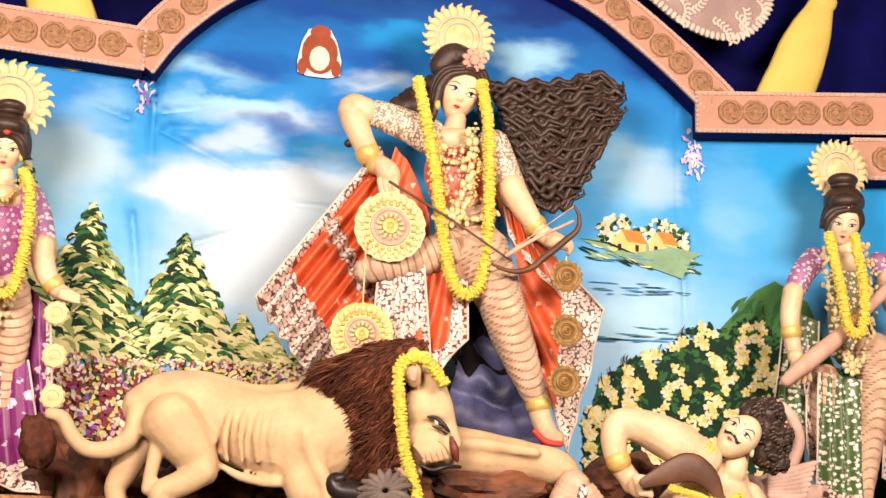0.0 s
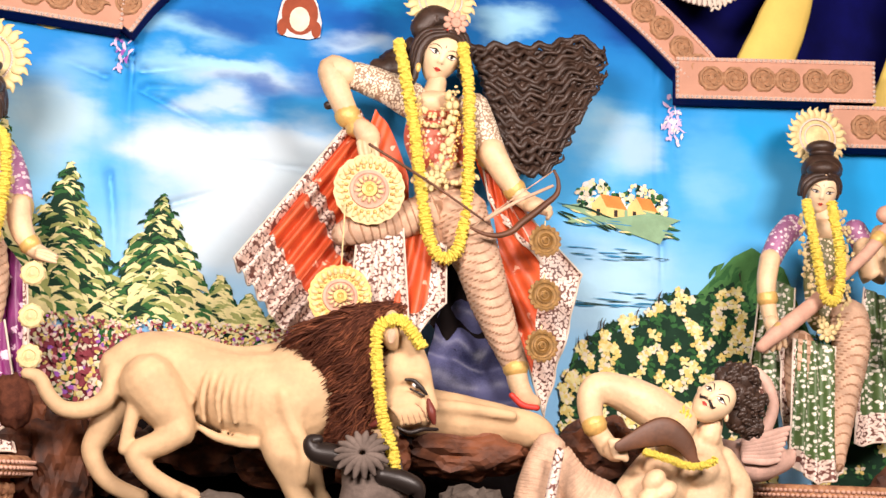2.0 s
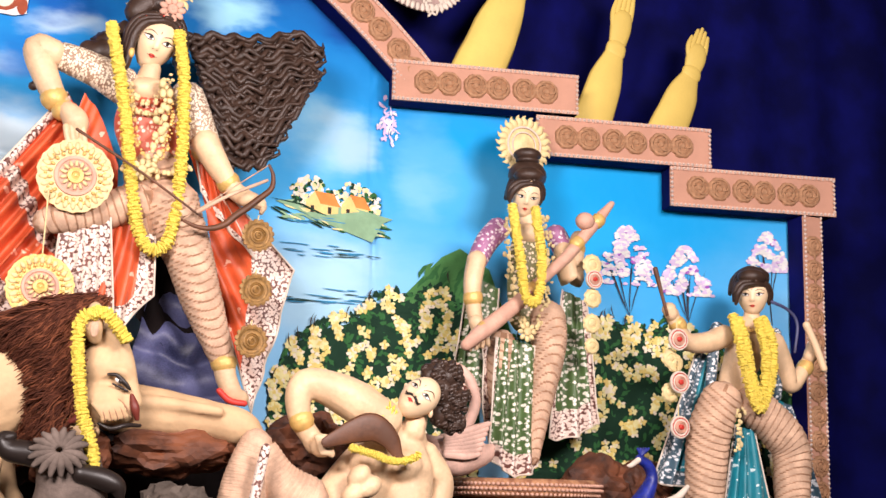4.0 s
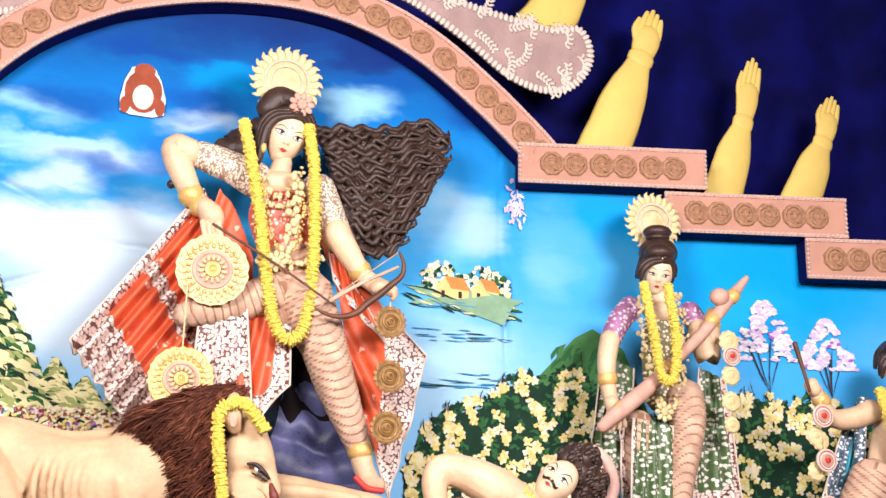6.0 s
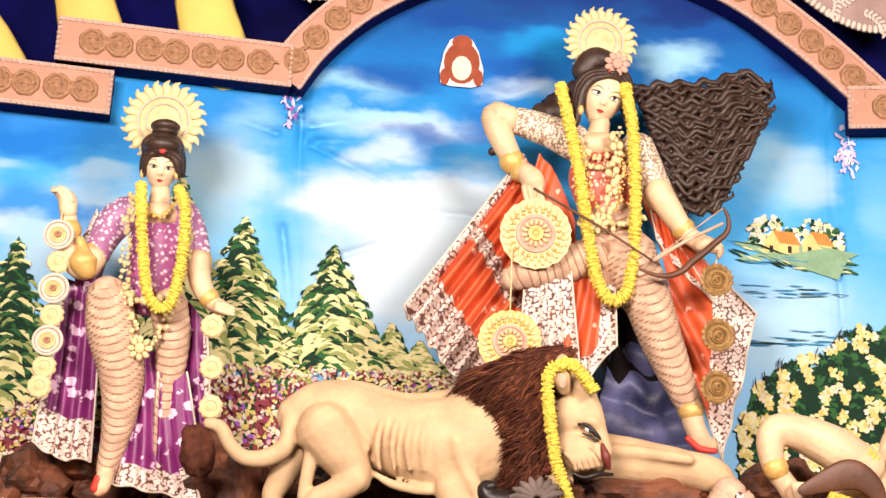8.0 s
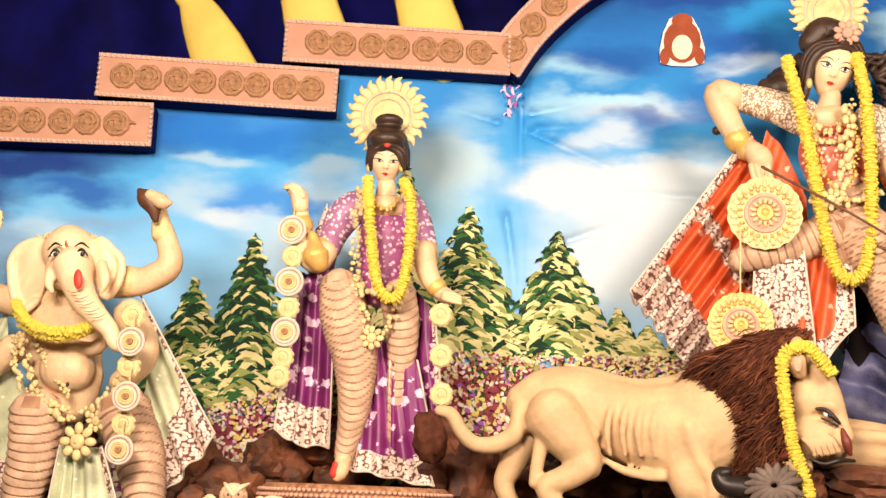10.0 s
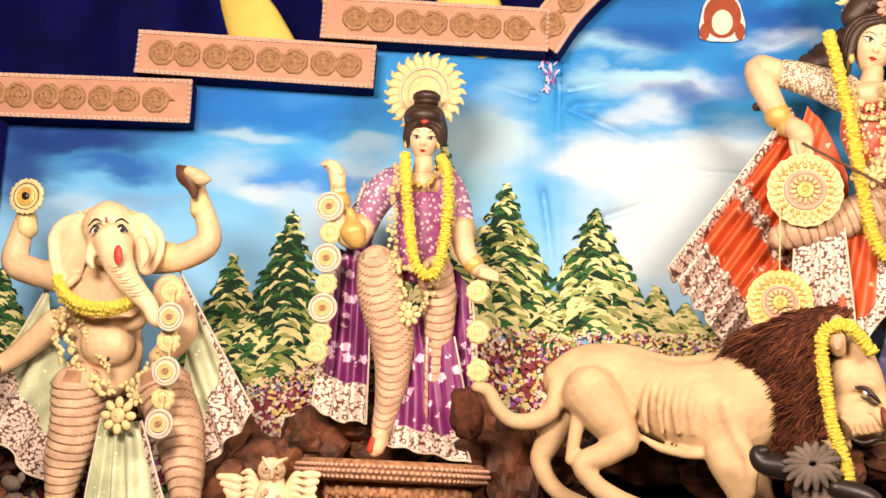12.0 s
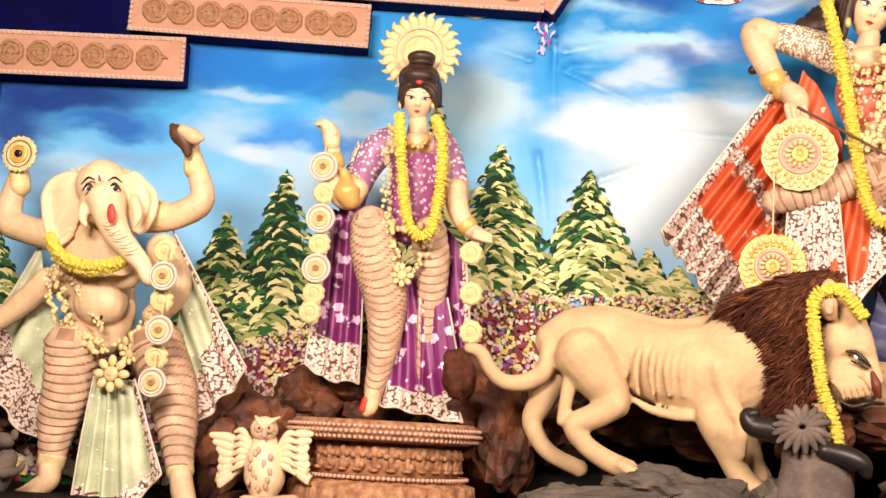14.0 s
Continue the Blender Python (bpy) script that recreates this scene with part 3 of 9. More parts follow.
def painted_ground():
    s = Strokes(P_DARK, P_GREEN, P_MAROON, P_YELLOW, P_CREAM, P_PINK, P_PURPLE, P_PALE)
    x = -3.9
    while x < 0.9:
        top = 1.90 + 0.38 * min(1.0, max(0.0, (x + 2.3) / 1.0))
        s.shape([(x, 1.1), (x + 0.11, 1.1), (x + 0.11, top - 0.05), (x, top - 0.04)], 1 if random.random() < 0.5 else 2)
        x += 0.1
    for k in range(9000):
        x = random.uniform(-3.9, 0.9)
        top = 1.90 + 0.38 * min(1.0, max(0.0, (x + 2.3) / 1.0))
        d = random.random() ** 1.4
        z = top - d * 0.75
        size = 0.018 + 0.030 * d
        tone = random.choice((3, 3, 3, 4, 4, 4, 4, 4, 4, 5, 5, 2, 2, 2, 2, 7)) if random.random() < 0.96 else 6
        s.dab(x, z + random.uniform(0, 0.03), size * random.uniform(0.8, 1.5), size * 0.75, random.uniform(0, 6.3), tone)
    s.put("painted_flower_field", "painted field of pink, cream and purple flowers")


def painted_bush(x0, x1, tops, name):
    s = Strokes(P_DARK, P_GREEN, P_LEAF, P_YELLOW, P_CREAM, P_BARK, P_PALE)
    top = lambda x: float(np.interp(x, [p[0] for p in tops], [p[1] for p in tops])) + 0.035 * noise.noise((x * 9, 0, 2)) + 0.05 * noise.noise((x * 23, 3, 2))
    x = x0
    while x < x1:
        s.shape([(x, 1.1), (x + 0.045, 1.1), (x + 0.045, top(x + 0.04) - 0.05), (x, top(x) - 0.05)], 0)
        x += 0.04
    for k in range(int(1300 * (x1 - x0))):
        x = random.uniform(x0, x1)
        d = random.random() ** 1.25
        z = top(x) - d * (top(x) - 1.35)
        s.dab(x, z, 0.05, 0.022, random.uniform(0, 6.3), random.choice((0, 0, 0, 0, 0, 1, 1)))
    for k in range(int(640 * (x1 - x0))):
        x = random.uniform(x0, x1)
        d = random.random() ** 1.2
        z = top(x) + 0.015 - d * (top(x) - 1.35)
        if noise.noise((x * 11, z * 6, 5)) < -0.05 + 0.35 * max(0.0, d - 0.55):
            continue
        for q in range(5):
            a = q * 1.257 + random.random()
            s.dab(x + 0.016 * math.cos(a), z + 0.016 * math.sin(a), 0.031, 0.021, a, random.choice((3, 3, 4, 6, 6)))
    for k in range(int(9 * (x1 - x0))):
        x = random.uniform(x0, x1)
        s.dab(x, top(x) + 0.03, 0.09, 0.007, math.pi / 2 + random.uniform(-0.4, 0.4), 5)
    s.put(name, "painted dark green bush full of yellow blossoms")


def lilac_tree(x, z, r, foot):
    s = Strokes(P_LILAC, P_WHITE, P_BARK, P_PURPLE)
    for k in range(6):
        a = random.uniform(0.5, 2.6)
        pts = [(x + 0.02, foot), (x + 0.01, (foot + z - r) / 2), (x + r * math.cos(a), z - 0.3 * r + r * 0.5 * math.sin(a))]
        for p, q in zip(pts, pts[1:]):
            an = math.atan2(q[1] - p[1], q[0] - p[0])
            s.dab((p[0] + q[0]) / 2, (p[1] + q[1]) / 2, math.hypot(q[0] - p[0], q[1] - p[1]) * 1.05, 0.006, an, 2, 0.03)
    for k in range(int(3600 * r)):
        # a crown like a ragged cone, full below and thin at its tip
        h = random.random() ** 1.4
        px, pz = x + random.uniform(-1, 1) * r * (0.12 + 1.1 * (1 - h) ** 0.8), z - 0.8 * r + 1.9 * r * h
        if noise.noise((px * 13, pz * 17, 1)) < -0.12:
            continue
        s.dab(px, pz, 0.036, 0.02, random.uniform(-0.5, 0.5), random.choice((0, 1, 1, 1, 0, 3)) if random.random() < 0.25 else random.choice((0, 1)))
    s.put("painted_lilac_tree", "painted lilac tree in bloom with thin dark trunk")


def lake_island():
    s = Strokes(P_SHORE, P_BLUE, P_GREEN, P_CREAM, P_WALL, P_ROOF, P_BARK, P_DARK, P_WHITE, P_PALE)
    s.shape([(1.84, 3.11), (2.0, 3.06), (2.2, 2.99), (2.44, 2.92), (2.5, 3.04), (2.56, 3.07), (2.3, 3.12), (2.0, 3.14)], 0)
    for k in range(70):
        x = random.uniform(1.86, 2.54)
        s.dab(x, 3.09 - 0.1 * random.random() - 0.12 * max(0, x - 2.0) * random.random(), random.uniform(0.04, 0.13), 0.012, random.uniform(-0.5, 0.0), random.choice((0, 2, 7, 9, 0)), 0)
    for k in range(260):
        x = random.uniform(1.93, 2.48)
        top = 3.19 + 0.11 * abs(math.sin((x - 1.9) * 11)) * (1 - 0.5 * abs(x - 2.15) / 0.35)
        s.dab(x, random.uniform(3.10, top), 0.032, 0.024, random.uniform(0, 6.3), random.choice((2, 3, 3, 7, 8, 9)))
    for x, w in ((2.02, 0.20), (2.24, 0.17)):
        s.shape([(x, 3.07), (x + w, 3.055), (x + w, 3.12), (x, 3.13)], 4)
        s.shape([(x, 3.13), (x + 0.05, 3.19), (x + 0.09, 3.125)], 4)
        s.shape([(x + 0.05, 3.195), (x + w - 0.03, 3.185), (x + w + 0.015, 3.11), (x + 0.09, 3.12)], 5)
        for d in (0.03, w * 0.68):
            s.shape([(x + d, 3.065), (x + d + 0.022, 3.064), (x + d + 0.022, 3.105), (x + d, 3.106)], 6)
    for k in range(46):
        z = random.choice((3.02, 2.85, 2.83, 2.6, 2.57, 2.55)) + random.uniform(-0.03, 0.03)
        s.dab(random.uniform(1.9, 2.5), z, random.uniform(0.05, 0.22), 0.006, random.uniform(-0.06, 0.06), random.choice((1, 1, 7)), 0)
    s.shape([(1.80, 3.125), (2.0, 3.11), (2.16, 3.05), (2.1, 3.06), (1.98, 3.10)], 7)
    s.put("painted_lake_island", "painted lake shore with two small orange-roofed huts")


def hill(pts):
    s = Strokes(P_HILL, P_DARK, P_GREEN)
    s.shape(pts, 0)
    for k in range(90):
        s.dab(random.uniform(2.72, 3.1), random.uniform(2.45, 2.8), 0.12, 0.025, random.uniform(0.6, 1.2), random.choice((0, 2, 2)))
    s.put("painted_hill", "painted green hill behind the bushes")


painted_ground()
for row in ((-3.68, 1.95, 2.52, 0.50, 0.15), (-1.28, 2.3, 3.36, 0.62, 0.45), (-2.41, 1.92, 2.66, 0.52, 0.35), (-2.1, 1.9, 2.93, 0.66, 0.32), (-0.92, 2.22, 3.14, 0.72, 0.5), (-0.42, 2.26, 3.01, 0.66, 0.5), (-0.08, 2.22, 2.57, 0.34, 0.7), (0.08, 2.22, 2.48, 0.3, 0.75), (0.3, 2.2, 2.52, 0.34, 0.6), (-1.7, 1.95, 2.75, 0.5, 0.35)):
    pine(*row)
hill([(2.58, 2.55), (2.7, 2.68), (2.86, 2.86), (2.97, 2.92), (3.15, 2.8), (3.3, 2.4), (2.6, 2.3)])
lake_island()
for row in ((4.01, 2.92, 0.19, 2.4), (4.39, 2.85, 0.16, 2.4), (4.94, 3.01, 0.13, 2.55)):
    lilac_tree(*row)
painted_bush(1.86, 3.1, [(1.86, 2.05), (1.95, 2.28), (2.14, 2.44), (2.3, 2.46), (2.5, 2.64), (2.7, 2.62), (2.85, 2.73), (2.95, 2.6), (3.1, 2.5)], "painted_blossom_bush")
painted_bush(3.3, 5.2, [(3.3, 2.4), (3.9, 2.55), (4.05, 2.5), (4.3, 2.58), (4.6, 2.4), (4.9, 2.35), (5.2, 2.3)], "painted_blossom_bush")


def seam_wear():
    """Lilac smudges and peeling paint where the cloth folds forward."""
    s = Strokes(P_LILAC, P_BLUE, P_WHITE, P_PURPLE)
    for cx, cz, n_, tones in ((2.52, 3.66, 60, (0, 0, 2, 0)), (-0.71, 3.8, 40, (1, 1, 3, 0))):
        for k in range(n_):
            s.dab(cx + random.gauss(0, 0.03), cz + random.gauss(0, 0.06), random.uniform(0.02, 0.06), random.uniform(0.008, 0.02), random.uniform(0.6, 2.5), random.choice(tones))
    s.put("seam_smudges", "lilac and blue paint smudges along the folds of the cloth")


seam_wear()


# a small flat painted emblem pinned on the sky
def emblem():
    s = Strokes(P_WHITE, P_RUST, P_CREAM)
    ring = lambda cx, cz, rx, rz, k=18: [(cx + rx * math.cos(6.283 * i / k), cz + rz * math.sin(6.283 * i / k)) for i in range(k)]
    s.lift = 0.010
    s.shape([(0.14, 3.995), (0.2, 3.975), (0.32, 3.97), (0.385, 3.99), (0.39, 4.08), (0.36, 4.19), (0.32, 4.265), (0.25, 4.285), (0.19, 4.26), (0.155, 4.18), (0.135, 4.07)], 0)
    for mi, args, lift in ((1, (0.262, 4.12, 0.105, 0.13), 0.012), (1, (0.262, 4.245, 0.06, 0.045), 0.0125), (2, (0.262, 4.085, 0.058, 0.075), 0.014), (1, (0.165, 4.03, 0.028, 0.05), 0.0128), (1, (0.36, 4.03, 0.028, 0.05), 0.0128)):
        s.lift = lift
        s.shape(ring(*args), mi)
    ob = s.put("painted_emblem", "small flat white and rust-red painted emblem")


emblem()


# ---- cornice beams, arch and posts ----
def bead_row(bm, pts, r=0.0115, gap=0.0285):
    """Small beads in a row along a line of points."""
    run, last = 0.0, None
    for p, q in zip(pts, pts[1:]):
        p, q = Vector(p), Vector(q)
        d = (q - p).length
        while run < d:
            c = p.lerp(q, run / d)
            vs = [bm.verts.new(c + Vector(o) * r) for o in ((1, 0, 0), (0, 0, 1), (-1, 0, 0), (0, 0, -1), (0, -1.2, 0))]
            for i in range(4):
                bm.faces.new((vs[i], vs[(i + 1) % 4], vs[4]))
            run += gap
        run -= d


def rosette_mesh():
    bm = bmesh.new()
    disc_profile(bm, [(0.064, 0.0), (0.061, 0.012), (0.05, 0.017), (0.044, 0.008), (0.03, 0.018), (0.02, 0.008), (0.011, 0.016)], 0, 24, 0.09, 8)
    for k in range(3):
        a = k * 2.1 + 0.4
        tube(bm, [(0.02 * math.cos(a), -0.014, 0.02 * math.sin(a), 0.004), (0.042 * math.cos(a + 0.5), -0.018, 0.042 * math.sin(a + 0.5), 0.005), (0.052 * math.cos(a + 1.2), -0.015, 0.052 * math.sin(a + 1.2), 0.003)], 0, 5, 1, 3)
    tube(bm, [(0.05, -0.006, 0.0, 0.014), (0.075, -0.008, 0.006, 0.008), (0.09, -0.006, 0.0, 0.005)], 0, 6, 0.7, 3)
    return mesh_of("rosette", bm, ROSETTE)


ROSETTE_MESH = rosette_mesh()
ROSETTE_GAP = 0.152


def cornice(start, end, height, label, name="cornice_beam", depth=0.15):
    """A boxed beam from start to end (its lower front edge), with a pink face, beads and carved rosettes."""
    a, b = Vector(start), Vector(end)
    d = b - a
    length = math.hypot(d.x, d.y)
    m = pose(a.x, a.y, a.z, 0, 0, math.degrees(math.atan2(d.y, d.x)))
    beam = thing(name, m, label, "beam", "cornice beams")
    tilt = math.atan2(d.z, length)
    rot = Matrix.Rotation(-tilt, 4, "Y")
    # Navy return cloth; its dark colour also stands for shade under the beam.
    bm = bmesh.new()
    box(bm, (0.004, 0.013, 0.004), (length - 0.004, depth, height - 0.004))
    part("body", bm, NAVY, beam, "navy cloth sides, also standing in for shade below", rot)
    bm = bmesh.new()
    box(bm, (0, 0, 0), (length, 0.012, height), 0, 0.004)
    board = part("face_board", bm, BEAM, beam, "salmon pink face board", rot)
    bm = bmesh.new()
    for lo, hi in (((0.0, -0.008, 0.0), (length, -0.001, 0.022)), ((0.0, -0.008, height - 0.022), (length, -0.001, height))):
        box(bm, lo, hi)
    part("edge_strip", bm, PINKPITH, beam, "", rot)
    bm = bmesh.new()
    y = -0.011
    bead_row(bm, [(0.01, y, 0.011), (length - 0.01, y, 0.011), (length - 0.01, y, height - 0.011), (0.01, y, height - 0.011), (0.01, y, 0.011)])
    part("bead_edging", bm, BEAD, beam, "cream bead edging", rot)["kind"] = "stuff"
    count = int((length - 0.12) / ROSETTE_GAP)
    for k in range(count):
        x = length / 2 + (k - (count - 1) / 2) * ROSETTE_GAP
        part("rosette", ROSETTE_MESH, [], board, at=pose(x + (0.006 if k % 2 == 0 else -0.006), -0.001, height / 2, 0, 0 if k % 2 == 0 else 180, 0) @ Matrix.Diagonal((1.14, 1.3, 1.14, 1)))
    return beam


SALMON = "salmon pink boxed cornice beam with carved tan rosettes and beads"
for lo, hi in (
    ((-1.968, 6.488, 3.883), (-0.702, 6.718, 3.865)), ((-2.984, 6.315, 3.631), (-1.659, 6.555, 3.604)), ((-3.954, 6.15, 3.34), (-2.658, 6.385, 3.356)),
    ((2.468, 6.719, 3.763), (3.606, 6.492, 3.766)), ((3.348, 6.554, 3.496), (4.462, 6.332, 3.499)), ((4.201, 6.395, 3.244), (5.292, 6.178, 3.248)),
):
    cornice(lo, hi, 0.252, SALMON)
for a, b in (((-3.866, 6.166, 1.129), (-3.866, 6.166, 3.34)), ((5.068, 6.222, 1.129), (5.068, 6.222, 3.243))):
    # an upright post: the same beam stood on end
    post = thing("cornice_post", (a[0], a[1], a[2]), "salmon pink upright post with carved rosettes and bead edging", "post", "cornice posts")
    h, w = b[2] - a[2], 0.15
    bm = bmesh.new()
    box(bm, (0, 0.012, 0), (w, 0.15, h))
    part("body", bm, NAVY, post, "navy cloth sides, also standing in for shade below")
    bm = bmesh.new()
    box(bm, (0, 0, 0), (w, 0.0115, h), 0, 0.004)
    board = part("face_board", bm, BEAM, post, "salmon pink face board")
    bm = bmesh.new()
    bead_row(bm, [(0.012, -0.006, 0), (0.012, -0.006, h)])
    bead_row(bm, [(w - 0.012, -0.006, 0), (w - 0.012, -0.006, h)])
    part("bead_edging", bm, BEAD, post, "cream bead edging")["kind"] = "stuff"
    for k in range(int(h / ROSETTE_GAP)):
        part("rosette", ROSETTE_MESH, [], board, at=pose(w / 2, -0.001, 0.1 + k * ROSETTE_GAP, 0, 90, 0))

# the arch over the middle
ARCH_Y, BAND = CLOTH_Y - 0.175, 0.235
line = [np.array(p) for p in glide(ARCH, 8)]
norm = []
for i in range(len(line)):
    d = line[min(i + 1, len(line) - 1)] - line[max(i - 1, 0)]
    norm.append(np.array([-d[1], d[0]]) / np.linalg.norm(d))
arch = thing("arch_band", (0, ARCH_Y, 0), "salmon pink arched cornice with carved rosettes and bead edging", "arch", "cornice beams")


def band(u0, u1, y0, y1):
    bm = bmesh.new()
    sec = []
    for p, n_ in zip(line, norm):
        q0, q1 = p + n_ * u0, p + n_ * u1
        sec.append([bm.verts.new((q[0], y, q[1])) for q, y in ((q0, y0), (q1, y0), (q1, y1), (q0, y1))])
    for s0, s1 in zip(sec, sec[1:]):
        for k in range(4):
            bm.faces.new((s0[k], s0[(k + 1) % 4], s1[(k + 1) % 4], s1[k]))
    bm.faces.new(sec[0])
    bm.faces.new(sec[-1])
    return bm


# Same navy return on the arch, shade beneath it included in the colour.
part("body", band(0.004, BAND - 0.004, 0.0125, 0.16), NAVY, arch, "navy cloth sides, also standing in for shade below")
arch_board = part("face_board", band(0, BAND, 0, 0.012), BEAM, arch, "salmon pink face board")
part("edge_strip", band(0, 0.022, -0.008, -0.001), PINKPITH, arch)
part("edge_strip", band(BAND - 0.022, BAND, -0.008, -0.001), PINKPITH, arch)
bm = bmesh.new()
for u in (0.011, BAND - 0.011):
    bead_row(bm, [(*(p + n_ * u)[[0]], -0.011, (p + n_ * u)[1]) for p, n_ in zip(line, norm)])
part("bead_edging", bm, BEAD, arch, "cream bead edging")["kind"] = "stuff"
run, k, need = 0.0, 0, 0.12
for i in range(len(line) - 1):
    run += np.linalg.norm((line[i + 1] + norm[i + 1] * BAND / 2) - (line[i] + norm[i] * BAND / 2))
    if run >= need:
        c = line[i + 1] + norm[i + 1] * BAND / 2
        ang = math.degrees(math.atan2(norm[i + 1][0], norm[i + 1][1]))
        part("rosette", ROSETTE_MESH, [], arch_board, at=pose(c[0], -0.001, c[1], 0, ang + (0 if k % 2 == 0 else 180), 0) @ Matrix.Diagonal((1.14, 1.3, 1.14, 1)))
        need += 0.165
        k += 1


# ---- ornaments above the beams ----
def raised_arm(base, wrist, tip, w0, flip):
    """A yellow cut-out forearm that rises from behind a beam."""
    b, w, t = (np.array(p) for p in (base, wrist, tip))
    o = b
    bm = bmesh.new()
    at = lambda p, r: (*(p - o), r)
    low = b - (w - b) * 0.25
    tube(bm, [at(low, w0 * 0.5), at(b * 0.5 + w * 0.5, w0 * 0.42), at(w, w0 * 0.21)], 0, 14, 0.35)
    tube(bm, [at(w + (t - w) * -0.05, w0 * 0.255), at(w + (t - w) * 0.05, w0 * 0.255)], 0, 14, 0.4)
    palm = w + (t - w) * 0.32
    side = np.array([1.0, 0, -(t - w)[0] / max(0.05, (t - w)[2])])
    side /= np.linalg.norm(side)
    tube(bm, [at(w, w0 * 0.2), at(palm, w0 * 0.27), at(w + (t - w) * 0.5, w0 * 0.25)], 0, 12, 0.35)
    for k in range(4):
        q0 = w + (t - w) * 0.5 + side * w0 * (k - 1.5) * 0.125 * flip
        q1 = w + (t - w) * (0.98 - 0.07 * abs(k - 1.2)) + side * w0 * (k - 1.5) * 0.10 * flip
        tube(bm, [at(q0, w0 * 0.075), at((q0 + q1) / 2, w0 * 0.07), at(q1, w0 * 0.045)], 0, 8, 0.6, 4)
    q1 = w + (t - w) * 0.72 - side * w0 * 0.26 * flip
    tube(bm, [at(w + (t - w) * 0.25 - side * w0 * 0.14 * flip, w0 * 0.09), at(w + (t - w) * 0.5 - side * w0 * 0.27 * flip, w0 * 0.075), at(q1, w0 * 0.04)], 0, 8, 0.6, 4)
    thing("raised_arm_ornament", tuple(o), "yellow cut-out forearm ornament rising behind the cornice", "ornament", "raised arm ornaments", bm=bm, mats=[YELLOW])


for b, w, t, s in (
    ((3.105, 4.124), (3.358, 4.731), (3.481, 5.087), 1), ((3.899, 3.902), (4.056, 4.36), (4.173, 4.834), 1), ((4.456, 3.911), (4.622, 4.274), (4.736, 4.617), 1), ((2.681, 4.851), (2.956, 5.277), (3.063, 5.654), 1),
    ((-2.36, 3.88), (-2.66, 4.42), (-2.74, 4.80), -1), ((-1.86, 4.15), (-2.04, 4.72), (-2.10, 5.08), -1), ((-1.17, 4.15), (-1.36, 4.72), (-1.42, 5.08), -1),
):
    y = 6.98 - 0.06 * abs(b[0] - 1)
    raised_arm((b[0], y, b[1]), (w[0], y, w[1]), (t[0], y, t[1]), 0.36 if abs(b[0] - 3.2) < 0.5 else 0.38 if b[0] < 3 else 0.29, s)


def paisley(centre, mirror, label):
    """A mauve teardrop board with white scalloped edge and white leaf tracery."""
    rim = [(-1.10, 0.20), (-0.70, 0.21), (-0.35, 0.15), (0.0, 0.10), (0.20, 0.13), (0.285, 0.0), (0.26, -0.16), (0.12, -0.31), (-0.08, -0.34), (-0.30, -0.26), (-0.55, -0.08), (-0.85, 0.10)]
    pts = glide(rim + rim[:1], 7)[:-1]
    pts = [(p[0] * mirror, p[1]) for p in pts]
    ob = thing("paisley_ornament", centre, label, "ornament", "paisley ornaments")
    bm = bmesh.new()
    front, back = [bm.verts.new((x, 0, z)) for x, z in pts], [bm.verts.new((x, 0.02, z)) for x, z in pts]
    bm.faces.new(front), bm.faces.new(back[::-1])
    for i in range(len(pts)):
        bm.faces.new((front[i], front[i - 1], back[i - 1], back[i]))
    part("board", bm, MAUVE, ob, "mauve teardrop board")
    bm = bmesh.new()
    c = (-0.2 * mirror, -0.03)
    ring, total = [Vector((x, 0, z)) for x, z in pts], 0
    step = 0.034
    acc = 0.0
    for i in range(len(ring)):
        a, b = ring[i], ring[(i + 1) % len(ring)]
        while acc < (b - a).length:
            p = a.lerp(b, acc / (b - a).length)
            d = (b - a).normalized()
            nrm = Vector((-d.z, 0, d.x))
            nrm = nrm if nrm.dot(Vector((c[0], 0, c[1])) - p) > 0 else -nrm
            ang = math.degrees(math.atan2(-nrm.z, nrm.x))
            ball(bm, p + nrm * 0.018 + Vector((0, -0.004, 0)), (0.030, 0.008, 0.0145), 0, 8, 0, ang)
            acc += step
        acc -= (b - a).length
    part("scalloped_edge", bm, PITH, ob, "white scalloped edge")["kind"] = "stuff"
    bm = bmesh.new()
    for x0, z0, bend, n_ in ((-0.72, 0.13, 0.1, 6), (-0.5, 0.10, 0.4, 8), (-0.52, -0.0, -0.3, 7), (-0.32, -0.08, -0.6, 8), (-0.3, 0.06, 0.3, 8), (-0.15, 0.0, 0.9, 8), (0.02, -0.18, -0.9, 8), (0.08, -0.02, 1.0, 8), (-0.12, -0.22, -0.4, 8), (-0.25, -0.18, 0.5, 7), (0.05, -0.27, 0.6, 6), (0.15, -0.2, 0.9, 7)):
        a, x, z = random.uniform(-0.4, 0.4), x0, z0
        for k in range(n_):
            a += bend * 0.4
            x, z = x + 0.026 * math.cos(a), z + 0.026 * math.sin(a)
            for s in (-1, 1):
                an = a + s * 0.9
                ball(bm, Vector(((x + 0.018 * math.cos(an)) * mirror, -0.003, z + 0.018 * math.sin(an))), (0.024, 0.005, 0.0095), 0, 6, 0, -math.degrees(an) * mirror)
    part("leaf_tracery", bm, PITH, ob, "white leaf tracery")["kind"] = "stuff"


paisley((2.694, 6.76, 4.715), 1, "mauve paisley board with white scalloped edge and leaf tracery")
paisley((-0.607, 6.76, 4.762), -1, "mauve paisley board with white scalloped edge and leaf tracery")


